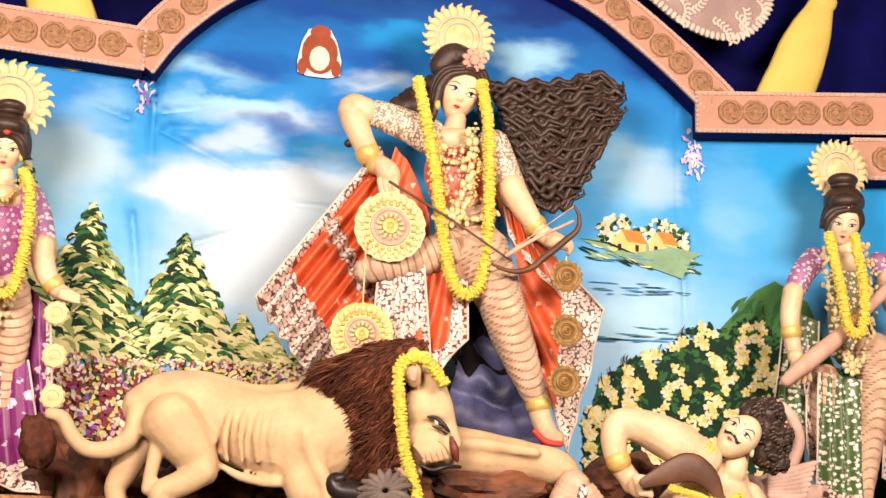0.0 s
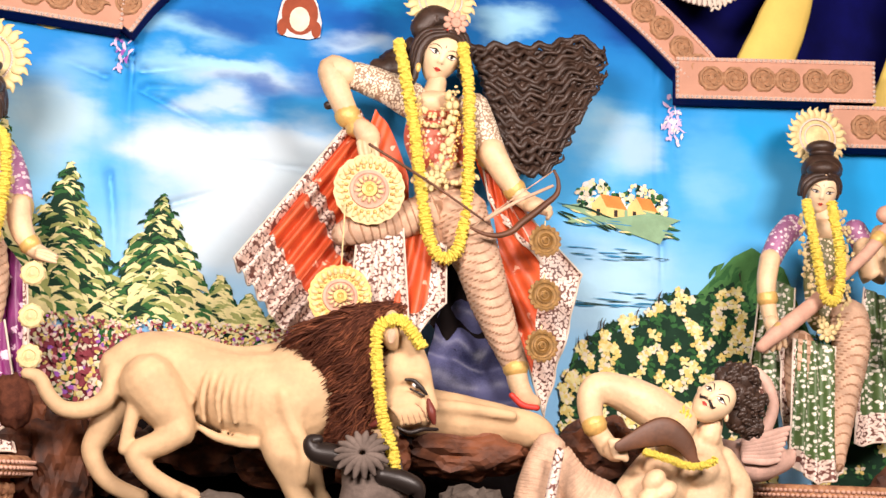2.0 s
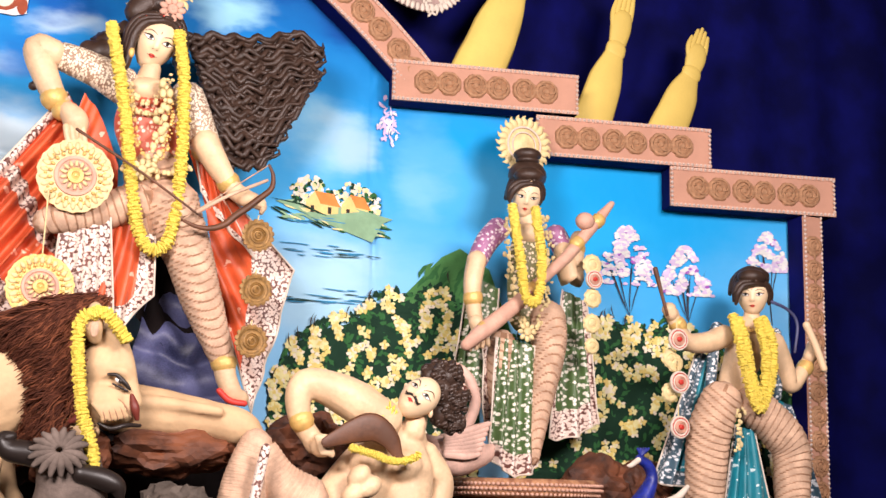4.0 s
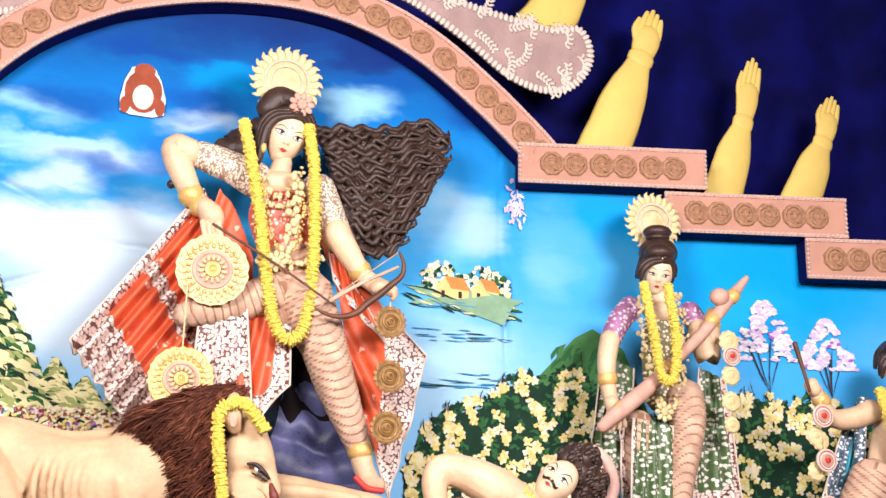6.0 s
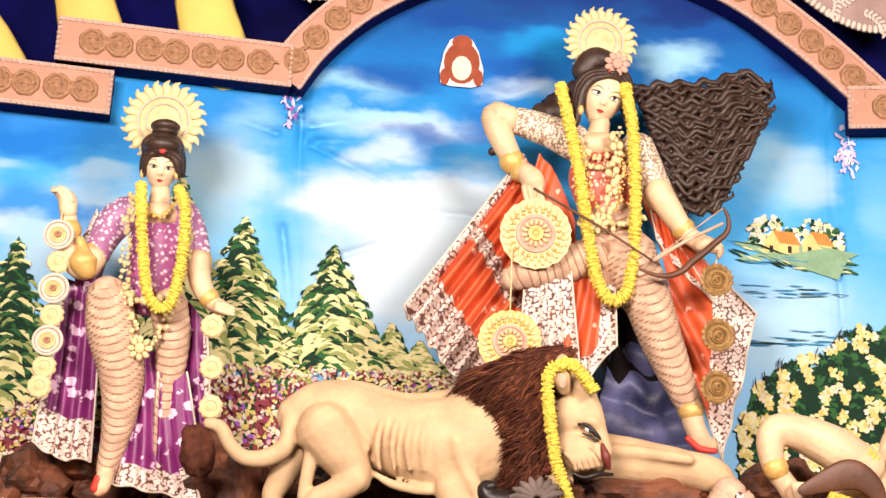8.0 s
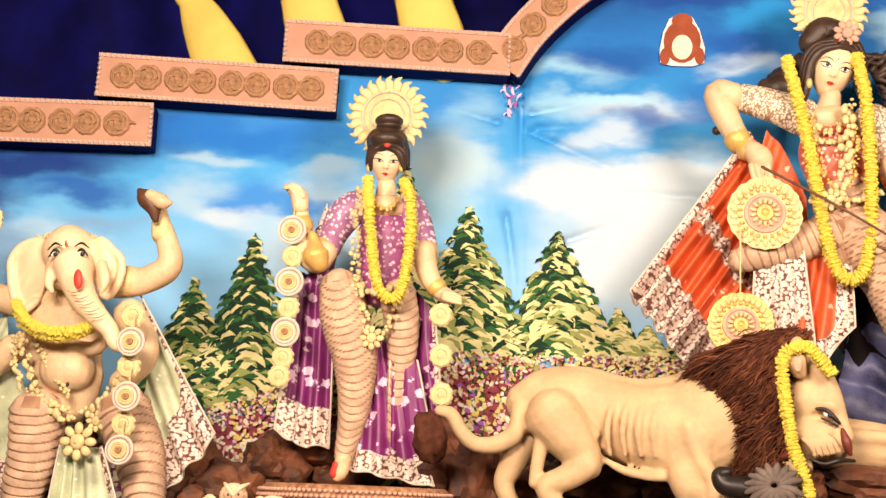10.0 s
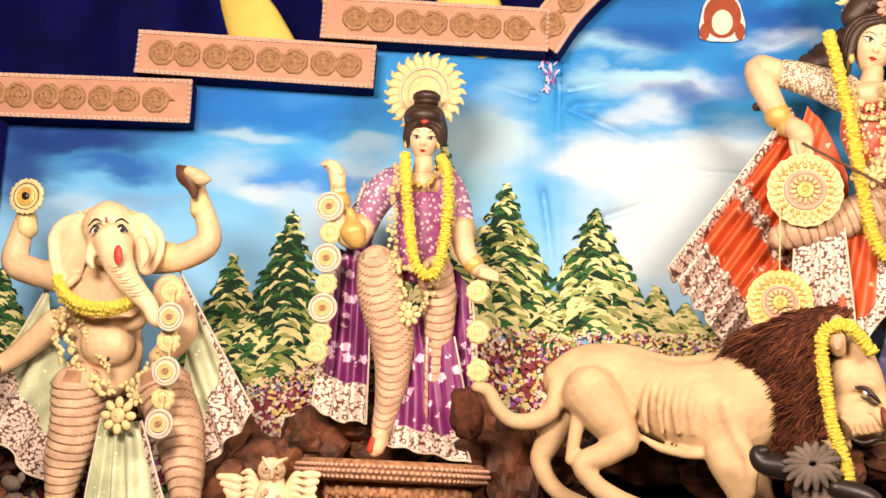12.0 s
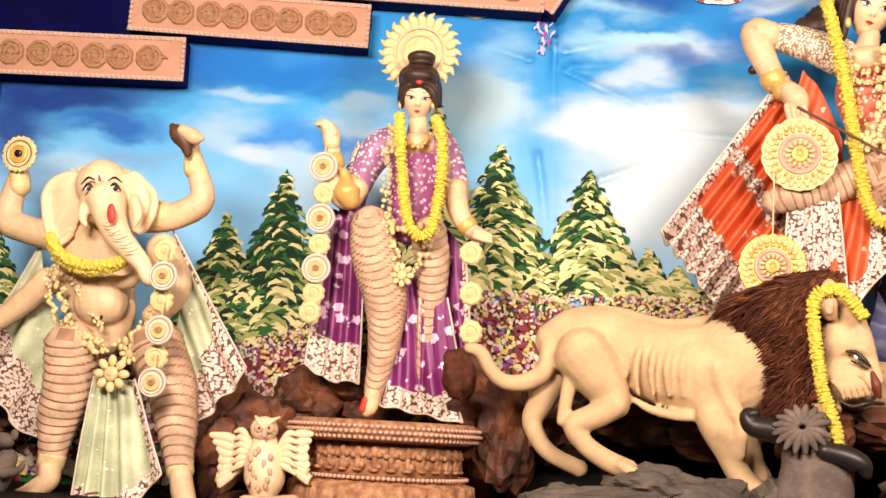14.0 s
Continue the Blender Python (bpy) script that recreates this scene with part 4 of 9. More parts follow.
# ---- things of the tableau ----
def petal_mesh(length, width):
    bm = bmesh.new()
    tube(bm, [(0, 0, 0, width * 0.35), (0.006, -0.004, length * 0.35, width * 0.52), (-0.004, -0.004, length * 0.7, width * 0.36), (0.012, 0, length, width * 0.06)], 0, 8, 0.35, 4)
    return mesh_of("petal", bm, PALEGOLD)


def halo(centre, r, label, count=24):
    """A sun-shaped crown: a ringed disc with flame-like petals round it."""
    ob = thing("halo", centre, label, "halo", "sun-shaped halos")
    bm = bmesh.new()
    disc_profile(bm, [(r * 0.72, -0.01), (r * 0.72, 0.008), (r * 0.64, 0.016), (r * 0.58, 0.006), (r * 0.46, 0.014), (r * 0.40, 0.004), (r * 0.22, 0.012), (r * 0.1, 0.018)], 0, 48)
    plate = part("disc", bm, PALEGOLD, ob, "pale gold ringed disc")
    bm = bmesh.new()
    for k in range(60):
        a = 2 * math.pi * k / 60
        ball(bm, (r * 0.61 * math.cos(a), -0.016, r * 0.61 * math.sin(a)), (0.007, 0.006, 0.007), 0, 6)
        ball(bm, (r * 0.43 * math.cos(a), -0.013, r * 0.43 * math.sin(a)), (0.005, 0.005, 0.005), 0, 6)
    part("bead_ring", bm, BEAD, plate)["kind"] = "stuff"
    pm = petal_mesh(r * 0.40, r * 0.24)
    for k in range(count):
        a = 360.0 * k / count
        part("petal", pm, [], ob, at=pose(r * 0.64 * math.sin(radians(a)), -0.004 - 0.006 * (k % 2), r * 0.64 * math.cos(radians(a)), 0, a, 0))
    return ob


def marigold_mesh():
    """One flower head as threaded: a ruffled ring lying across its string (z)."""
    bm = bmesh.new()
    rings = []
    for h, w in ((-0.5, 0.5), (-0.15, 1.0), (0.2, 0.95), (0.5, 0.5)):
        rings.append([bm.verts.new((w * (1 + (0.14 if k % 2 else -0.08)) * math.cos(math.pi * k / 6), w * (1 + (0.14 if k % 2 else -0.08)) * math.sin(math.pi * k / 6), h * 0.9)) for k in range(12)])
    for r0, r1 in zip(rings, rings[1:]):
        for k in range(12):
            bm.faces.new((r0[k], r0[(k + 1) % 12], r1[(k + 1) % 12], r1[k]))
    bm.faces.new(rings[0][::-1]), bm.faces.new(rings[-1])
    return mesh_of("marigold", bm, MARIGOLD)


MARIGOLD_MESH = marigold_mesh()


def garland(path, r, label, gap=0.42):
    """A string of marigold heads threaded close together."""
    pts = [np.array(p) for p in glide(path, 24)]
    o = pts[0]
    ob = thing("marigold_garland", tuple(o), label, "garland", "marigold garlands")
    bm = bmesh.new()
    tube(bm, [(*(p - o), 0.004) for p in pts[::6]], 0, 6, 1, 2)
    part("string", bm, DHOTI, ob)
    need, run = 0.0, 0.0
    for p, q in zip(pts, pts[1:]):
        d = q - p
        ln = np.linalg.norm(d)
        while need < run + ln:
            c = p + d * (need - run) / ln - o + np.random.uniform(-0.1, 0.1, 3) * r
            turn = Vector(d + np.random.uniform(-0.2, 0.2, 3) * ln).to_track_quat("Z", "Y").to_matrix().to_4x4()
            k = r * random.uniform(0.98, 1.22)
            part("flower_head", MARIGOLD_MESH, [], ob, at=Matrix.Translation(c) @ turn @ pose(0, 0, 0, 0, 0, random.uniform(0, 90)) @ Matrix.Diagonal((k, k, r * 0.8, 1)))
            need += r * gap
        run += ln
    return ob


def disc_ornament(centre, r, face, ring_mat, heart, label, scallop=0.0, lobes=16, name="hanging_disc", group="hanging discs", cord=0.0):
    """A round ornament facing the onlooker: plate, raised rings and heart."""
    ob = thing(name, centre, label, "ornament", group)
    bm = bmesh.new()
    disc_profile(bm, [(r, 0.0), (r, 0.010), (r * 0.93, 0.014), (r * 0.66, 0.008), (r * 0.62, 0.010)], 0, 48, scallop, lobes)
    part("plate", bm, face, ob)
    bm = bmesh.new()
    disc_profile(bm, [(r * 0.58, 0.010), (r * 0.56, 0.020), (r * 0.48, 0.022), (r * 0.44, 0.014), (r * 0.36, 0.020), (r * 0.3, 0.014)], 0, 40)
    part("ring", bm, ring_mat, ob)
    bm = bmesh.new()
    disc_profile(bm, [(r * 0.24, 0.012), (r * 0.22, 0.026), (r * 0.12, 0.030), (r * 0.08, 0.024), (r * 0.03, 0.030)], 0, 24)
    part("heart", bm, heart, ob)
    bm = bmesh.new()
    for k in range(36):
        a = 2 * math.pi * k / 36
        ball(bm, (r * 0.80 * math.cos(a), -0.014, r * 0.80 * math.sin(a)), (r * 0.05, 0.006, r * 0.05), 0, 6)
    part("stud_ring", bm, heart, ob)["kind"] = "stuff"
    if r > 0.14:
        for name_, count, at_, ln, wd, dp, mat in (("outer_petal_ring", 26, 0.84, 0.13, 0.075, 0.013, PALEGOLD), ("petal_ring", 22, 0.68, 0.07, 0.05, 0.014, heart), ("inner_petal_ring", 14, 0.33, 0.10, 0.05, 0.026, PALEGOLD)):
            bm = bmesh.new()
            for k in range(count):
                a = 2 * math.pi * (k + 0.5) / count
                ball(bm, (r * at_ * math.cos(a), -dp, r * at_ * math.sin(a)), (r * ln, 0.008, r * wd), 0, 8, 0, -math.degrees(a))
            part(name_, bm, mat, ob)["kind"] = "stuff"
    if cord:
        bm = bmesh.new()
        tube(bm, [(0, 0.012, r * 0.9, 0.004), (0.003, 0.012, r + cord, 0.004)], 0, 6, 1, 2)
        part("cord", bm, PALEGOLD, ob)
    return ob


def tassel(centre, r, label):
    """A small gilded pith flower between two hanging discs."""
    bm = bmesh.new()
    disc_profile(bm, [(r, 0.0), (r * 0.95, 0.010), (r * 0.6, 0.014), (r * 0.5, 0.008), (r * 0.2, 0.016)], 0, 28, 0.16, 10)
    return thing("pith_flower", centre, label, "ornament", "pith flowers", bm=bm, mats=[PALEGOLD])


def wand(path, r0, r1, mat, name, label, category, flat=1.0):
    """A slender rod or limb that tapers along a smooth path."""
    o = np.array(path[0])
    bm = bmesh.new()
    k = len(path) - 1
    tube(bm, [(*(np.array(p) - o), r0 + (r1 - r0) * i / k) for i, p in enumerate(path)], 0, 10, flat, 8)
    return thing(name, tuple(o), label, category, bm=bm, mats=[mat])


def rock(centre, size, mat, label, seed, name="rock", angular=0.0):
    bm = bmesh.new()
    bmesh.ops.create_icosphere(bm, subdivisions=4, radius=1.0)
    for v in bm.verts:
        d = v.co.normalized()
        h = 0.35 * noise.noise(d * 1.4 + Vector((seed, 0, 0))) + 0.16 * noise.noise(d * 3.7 + Vector((0, seed, 0))) + 0.06 * noise.noise(d * 9 + Vector((0, 0, seed)))
        if angular:
            h = round(h * 7) / 7 * angular + h * (1 - angular)
        v.co = Vector((d.x * size[0], d.y * size[1], d.z * size[2])) * (1 + h)
    for f_ in bm.faces:
        f_.smooth = not angular
    return thing(name, centre, label, "rock", "mound rocks", bm=bm, mats=[mat])


def pedestal(centre, r, height, label):
    """A round drum with a beaded lip, a carved band and a fluted foot."""
    ob = thing("pedestal", (centre[0], centre[1], centre[2] - height), label, "pedestal", "round pedestals")

    def lathe(prof, seg=64, wave=0.0, count=0):
        bm = bmesh.new()
        rings = []
        for rr, z in prof:
            rings.append([bm.verts.new(((rr + wave * abs(math.sin(count * math.pi * k / seg))) * math.cos(2 * math.pi * k / seg), (rr + wave * abs(math.sin(count * math.pi * k / seg))) * math.sin(2 * math.pi * k / seg), z)) for k in range(seg)])
        for a, b in zip(rings, rings[1:]):
            for k in range(seg):
                bm.faces.new((a[k], a[(k + 1) % seg], b[(k + 1) % seg], b[k])).smooth = True
        bm.faces.new(rings[0][::-1]), bm.faces.new(rings[-1])
        return bm

    h = height
    part("top_slab", lathe([(r * 0.9, h - 0.10), (r, h - 0.085), (r * 1.02, h - 0.05), (r * 0.98, h - 0.012), (r * 0.94, h)]), TERRACOTTA, ob)
    bm = bmesh.new()
    for row, (rr, z) in enumerate(((1.02, h - 0.03), (1.025, h - 0.055), (0.99, h - 0.08), (0.90, h - 0.26))):
        for k in range(110):
            a = 2 * math.pi * (k + 0.5 * row) / 110
            ball(bm, (r * rr * math.cos(a), r * rr * math.sin(a), z), (0.012, 0.012, 0.010), 0, 6)
    part("bead_lip", bm, PINKPITH, ob, "rows of pale beads")["kind"] = "stuff"
    part("carved_band", lathe([(r * 0.80, h - 0.27), (r * 0.80, h - 0.10)]), TERRACOTTA, ob, "carved terracotta band")
    bm = bmesh.new()
    for k in range(30):
        a = 2 * math.pi * k / 30
        c, s = math.cos(a), math.sin(a)
        for da, z, w, t in ((0, 0.145, 0.020, 0.03), (0, 0.185, 0.014, 0.045), (0.05, 0.205, 0.02, 0.02), (-0.06, 0.16, 0.022, 0.016), (0.06, 0.155, 0.016, 0.016), (0, 0.225, 0.026, 0.01)):
            ball(bm, (r * 0.81 * math.cos(a + da), r * 0.81 * math.sin(a + da), h - z), (w, w, t), 0, 8)
    part("carved_relief", bm, TERRACOTTA, ob)["kind"] = "stuff"
    part("fluted_foot", lathe([(r * 0.98, 0.0), (r * 0.95, h * 0.3), (r * 0.86, h - 0.28), (r * 0.80, h - 0.265)], 120, 0.018, 30), TERRACOTTA, ob)
    return ob


def hair_mass(bm, x_left, x_right, top, bottom, y, mi, o, count=46):
    """Streaming wavy locks that overlap one another between two curves; each ends in an upturned tip."""
    for k in range(count):
        v = (k + random.uniform(-0.3, 0.3)) / (count - 1)
        x0, x1 = x_left(v), x_right(v) + random.uniform(-0.03, 0.045)
        ph, pitch, wave = random.uniform(0, 6.283), random.uniform(0.085, 0.125), random.uniform(0.012, 0.021)
        depth, r = random.uniform(-0.022, 0.022), random.uniform(0.015, 0.022)
        n_ = max(8, int(abs(x1 - x0) / 0.014))
        pts = []
        for q in range(n_ + 1):
            u = q / n_
            x = x0 + (x1 - x0) * u
            z = top(x) + (bottom(x) - top(x)) * v
            sway = 2 * math.pi * x / pitch + ph + 1.6 * noise.noise((x * 7, v * 9, 4))
            pts.append((x - o[0], y - o[1] + depth - 0.012 * math.sin(sway * 0.5 + ph), z + wave * (math.sin(sway) + 0.3 * math.sin(2 * sway)) - o[2], r * (1.0 - 0.3 * u) * (1 + 0.18 * math.cos(sway))))
        x, y_, z, _ = pts[-1]
        if random.random() < 0.6:
            pts += [(x + 0.016, y_, z + 0.012, r * 0.5), (x + 0.012, y_, z + 0.036, r * 0.2)]
        tube(bm, pts, mi, 6, 1.0, 1)


def head(bm, c, a, b, yaw, pitch, roll, skin, white, black, red, gaze=0.0, lids=0.0, depth=1.05, fierce=False):
    """A modelled head with half-width a and half-height b: brow, nose, lips and chin, with painted eyes, brows and mouth."""
    m = Matrix.Translation(c) @ Matrix.Rotation(radians(roll), 4, "Y") @ Matrix.Rotation(radians(yaw), 4, "Z") @ Matrix.Rotation(radians(pitch), 4, "X")

    def bump(u, v, u0, v0, su, sv):
        return math.exp(-((u - u0) / su) ** 2 - ((v - v0) / sv) ** 2)

    def width(v):
        return max(0.0, 1 - v * v) ** 0.45 * (1 - 0.24 * max(0.0, -v) ** 1.3)

    def relief(u, v):
        """How far the face stands out of the egg, in half-widths."""
        h = 0.05 * bump(u, v, 0, 0.12, 0.10, 0.22) + 0.15 * bump(u, v, 0, -0.08, 0.085, 0.16) + 0.19 * bump(u, v, 0, -0.20, 0.12, 0.07)
        h += 0.07 * bump(abs(u), v, 0.13, -0.22, 0.07, 0.05) - 0.10 * bump(abs(u), v, 0.40, 0.05, 0.24, 0.11) + 0.05 * bump(abs(u), v, 0.42, 0.03, 0.18, 0.07)
        h += 0.07 * bump(u, v, 0, -0.45, 0.24, 0.055) + 0.08 * bump(u, v, 0, -0.54, 0.19, 0.05) - 0.03 * bump(u, v, 0, -0.495, 0.26, 0.02)
        return h + 0.11 * bump(u, v, 0, -0.78, 0.26, 0.13) + 0.05 * bump(abs(u), v, 0.48, -0.28, 0.24, 0.2) + 0.04 * bump(abs(u), v, 0.4, 0.2, 0.3, 0.06)

    def front(u, v, lift=0.0):
        wv = max(width(v), 0.02)
        y = -depth * a * wv * math.sqrt(max(0.0, 1 - min(1.0, (u / wv) ** 2))) - a * relief(u, v) - lift
        return m @ Vector((u * a, y, v * b))

    rings = []
    for j in range(1, 36):
        v = -math.cos(math.pi * j / 36)
        ring = []
        for k in range(48):
            an = 2 * math.pi * k / 48
            u, s_ = width(v) * math.cos(an), math.sin(an)
            y = depth * a * width(v) * s_ - (a * relief(u, v) * min(1.0, -2 * s_) if s_ < 0 else 0.0)
            ring.append(bm.verts.new(m @ Vector((u * a, y, v * b))))
        rings.append(ring)
    for r0, r1 in zip(rings, rings[1:]):
        for k in range(48):
            f = bm.faces.new((r0[k], r0[(k + 1) % 48], r1[(k + 1) % 48], r1[k]))
            f.material_index, f.smooth = skin, True
    for r in (rings[0][::-1], rings[-1]):
        f = bm.faces.new(r)
        f.material_index, f.smooth = skin, True

    def paint(pts, mi, lift):
        cu, cv = sum(p[0] for p in pts) / len(pts), sum(p[1] for p in pts) / len(pts)
        mid = bm.verts.new(front(cu, cv, lift))
        edge = [bm.verts.new(front(*p, lift)) for p in pts]
        half = [bm.verts.new(front((p[0] + cu) / 2, (p[1] + cv) / 2, lift)) for p in pts]
        for i in range(len(pts)):
            for q in ((mid, half[i - 1], half[i]), (half[i - 1], edge[i - 1], edge[i], half[i])):
                f = bm.faces.new(q)
                f.material_index, f.smooth = mi, True

    def stroke(pts, w0, mi, lift):
        """A tapered brush line along pts."""
        path = [np.array(p) for p in glide(pts, 5)]
        n_ = len(path) - 1
        for i in range(n_):
            d = path[i + 1] - path[i]
            nr = np.array([-d[1], d[0]]) / (np.linalg.norm(d) + 1e-9)
            wa, wb = (w0 * (0.25 + 0.75 * math.sin(math.pi * k / n_)) for k in (i, i + 1))
            q = [bm.verts.new(front(*p, lift)) for p in (path[i] - nr * wa, path[i + 1] - nr * wb, path[i + 1] + nr * wb, path[i] + nr * wa)]
            f = bm.faces.new(q)
            f.material_index, f.smooth = mi, True

    up = 0.085 * (1 - 0.6 * lids)
    for s_ in (-1, 1):
        e = lambda x, z: (s_ * (0.42 + x), 0.05 + z)
        almond = [e(-0.22, -0.02), e(-0.1, up * 0.7), e(0.03, up), e(0.16, up * 0.75), e(0.29, 0.035), e(0.15, -0.035), e(0.0, -0.055), e(-0.12, -0.045)]
        paint(almond, white, 0.0012)
        g = gaze
        ir = [(s_ * 0.42 + g + 0.085 * math.cos(k * 0.5236), 0.05 + 0.4 * up - 0.02 * lids - 0.012 + 0.062 * (1 - 0.45 * lids) * math.sin(k * 0.5236)) for k in range(12)]
        paint(ir, black, 0.0024)
        stroke([e(-0.24, -0.03), e(-0.1, up * 0.8), e(0.03, up * 1.12), e(0.17, up * 0.9), e(0.36, 0.06)], 0.026, black, 0.0034)
        stroke([e(-0.22, -0.03), e(-0.08, -0.055), e(0.08, -0.06), e(0.3, 0.03)], 0.014, black, 0.003)
        tilt = 0.10 if fierce else 0.0
        stroke([e(-0.27, 0.17 - tilt), e(-0.1, 0.235), e(0.12, 0.255 + tilt), e(0.36, 0.15 + tilt)], 0.026 if fierce else 0.016, black, 0.0016)
        stroke([(s_ * 0.05, -0.265), (s_ * 0.11, -0.275), (s_ * 0.16, -0.24)], 0.012, black, 0.0012)
    paint([(-0.18, -0.48), (-0.10, -0.44), (-0.04, -0.425), (0, -0.44), (0.04, -0.425), (0.10, -0.44), (0.18, -0.48), (0, -0.50)], red, 0.0012)
    paint([(-0.16, -0.49), (0, -0.505), (0.16, -0.49), (0.09, -0.55), (0, -0.57), (-0.09, -0.55)], red, 0.0016)
    stroke([(-0.25, -0.48), (-0.1, -0.497), (0.1, -0.497), (0.25, -0.48)], 0.010, black, 0.0026)
    stroke([(0, 0.29), (0.0, 0.34), (0.0, 0.40)], 0.022, red, 0.0016)
    if fierce:
        for s_ in (-1, 1):
            stroke([(0.0, -0.33), (s_ * 0.2, -0.33), (s_ * 0.42, -0.40), (s_ * 0.55, -0.30)], 0.06, black, 0.006)
    for s_ in (-1, 1):
        ball(bm, m @ Vector((s_ * a * 0.98, 0.02, -0.02 * b)), (a * 0.13, a * 0.2, b * 0.22), skin, 10)


def hair_cap(bm, c, a, b, yaw, roll, mi, low=0.0, peak=0.5):
    """Hair over a head, parted in the middle, that leaves the face free and falls to the level low at the sides."""
    m = Matrix.Translation(c) @ Matrix.Rotation(radians(roll), 4, "Y") @ Matrix.Rotation(radians(yaw), 4, "Z")
    for s_ in (-1, 1):
        for k in range(26):
            y = -1.02 + 1.7 * k / 25
            side = 1.0 - 0.55 * abs(min(0.0, y + 0.15))
            pts = []
            for q in range(9):
                t_ = q / 8
                an = math.pi / 2 * (1 - 0.0) * t_
                top = max(peak, math.sqrt(max(0.05, 1.18 - y * y)))
                foot = low if y > -0.55 else low + (peak - low) * 0.75 * min(1.0, (-0.55 - y) / 0.45)
                x = s_ * side * 1.1 * math.sin(an) ** 0.8
                z = foot + (top - foot) * math.cos(an) ** (0.9 if y > -0.5 else 1.3)
                if y < -0.5:
                    z = peak + (top - peak) * 0.4 - (peak - foot) * t_ ** 1.5
                yy = y * (1.08 - 0.25 * t_ * (1 if y < 0 else 0))
                wav = 0.02 * math.sin(7 * t_ + k)
                pts.append((*(m @ Vector(((x + wav) * a, yy * a, z * b))), a * (0.13 - 0.03 * t_)))
            tube(bm, pts, mi, 6, 1.0, 2)


def bow_and_string(path, r):
    ob = thing("bow", path[0], "dark wooden bow with a pale string", "bow")
    o = np.array(path[0])
    bm = bmesh.new()
    k = len(path) - 1
    tube(bm, [(*(np.array(p) - o), r * (0.5 + 0.8 * math.sin(math.pi * i / k))) for i, p in enumerate(path)], 0, 10, 1, 10)
    part("stave", bm, WOOD, ob)
    bm = bmesh.new()
    tube(bm, [(0, 0, 0, 0.003), (*(np.array(path[-1]) - o), 0.003)], 0, 6, 1, 2)
    part("string", bm, DHOTI, ob)
    return ob



bm = bmesh.new()
tube(bm, [(-0.174, -0.02, 1.724, 0.052), (-0.188, 0.0, 1.634, 0.064)], 0)
head(bm, (-0.164, -0.04, 1.852), 0.106, 0.150, 3, 19, 17, 2, 10, 11, 12, 0.03, 0.0)
hair_cap(bm, (-0.152, -0.010, 1.872), 0.112, 0.15, -2, 17, 3, -0.35, 0.62)
tube(bm, [(-0.153, -0.17, 1.928, 0.0121), (-0.23, -0.13, 1.918, 0.022), (-0.279, -0.11, 1.864, 0.022), (-0.296, -0.09, 1.784, 0.022), (-0.314, -0.07, 1.695, 0.022), (-0.345, -0.05, 1.651, 0.011)], 3)
tube(bm, [(-0.153, -0.17, 1.928, 0.0121), (-0.094, -0.13, 1.923, 0.022), (-0.061, -0.11, 1.873, 0.022), (-0.046, -0.09, 1.799, 0.022), (-0.049, -0.07, 1.736, 0.011)], 3)
tube(bm, [(-0.163, -0.155, 1.948, 0.0121), (-0.24, -0.115, 1.939, 0.022), (-0.289, -0.095, 1.884, 0.022), (-0.307, -0.075, 1.803, 0.022), (-0.324, -0.055, 1.714, 0.022), (-0.356, -0.035, 1.67, 0.011)], 3)
tube(bm, [(-0.139, -0.155, 1.951, 0.0121), (-0.079, -0.115, 1.946, 0.022), (-0.047, -0.095, 1.896, 0.022), (-0.031, -0.075, 1.821, 0.022), (-0.035, -0.055, 1.758, 0.011)], 3)
tube(bm, [(-0.173, -0.14, 1.968, 0.0121), (-0.251, -0.1, 1.959, 0.022), (-0.3, -0.08, 1.904, 0.022), (-0.318, -0.06, 1.823, 0.022), (-0.335, -0.04, 1.734, 0.022), (-0.366, -0.02, 1.69, 0.011)], 3)
tube(bm, [(-0.125, -0.14, 1.973, 0.0121), (-0.065, -0.1, 1.968, 0.022), (-0.032, -0.08, 1.918, 0.022), (-0.017, -0.06, 1.844, 0.022), (-0.02, -0.04, 1.78, 0.011)], 3)
ball(bm, (-0.184, 0.06, 1.942), (0.125, 0.11, 0.10), 3, rough=0.15)
chain(bm, [(-0.265, -0.12, 1.934), (-0.173, -0.14, 1.965), (-0.068, -0.12, 1.926)], 0.012, 12, 1)
flower(bm, (-0.107, -0.14, 2.007), 0.07, 15, 9)
ball(bm, (-0.291, -0.1, 1.759), (0.016, 0.016, 0.028), 9)
chain(bm, [(-0.3, -0.12, 1.516), (-0.238, -0.12, 1.45), (-0.143, -0.12, 1.454), (-0.085, -0.12, 1.532)], 0.02, 13, 2)
tube(bm, [(-0.269, 0.03, 2.013, 0.064), (-0.203, 0.03, 2.084, 0.075), (-0.109, 0.03, 2.066, 0.064)], 3)
tube(bm, [(-0.294, 0.05, 1.922, 0.052), (-0.34, 0.05, 1.822, 0.064), (-0.43, 0.05, 1.782, 0.075), (-0.497, 0.05, 1.793, 0.046)], 3)
tube(bm, [(-0.302, 0.05, 1.889, 0.046), (-0.358, 0.05, 1.741, 0.058), (-0.448, 0.05, 1.702, 0.041)], 3)
tube(bm, [(-0.039, 0.05, 1.911, 0.046), (-0.012, 0.05, 1.817, 0.046), (0.002, 0.05, 1.738, 0.035)], 3)
tube(bm, [(-0.67, 0.05, 1.59, 0.029), (-0.743, 0.05, 1.553, 0.023)], 3)
ball(bm, (-0.38, 0.07, 1.831), (0.099, 0.087, 0.075), 3, rough=0.3)
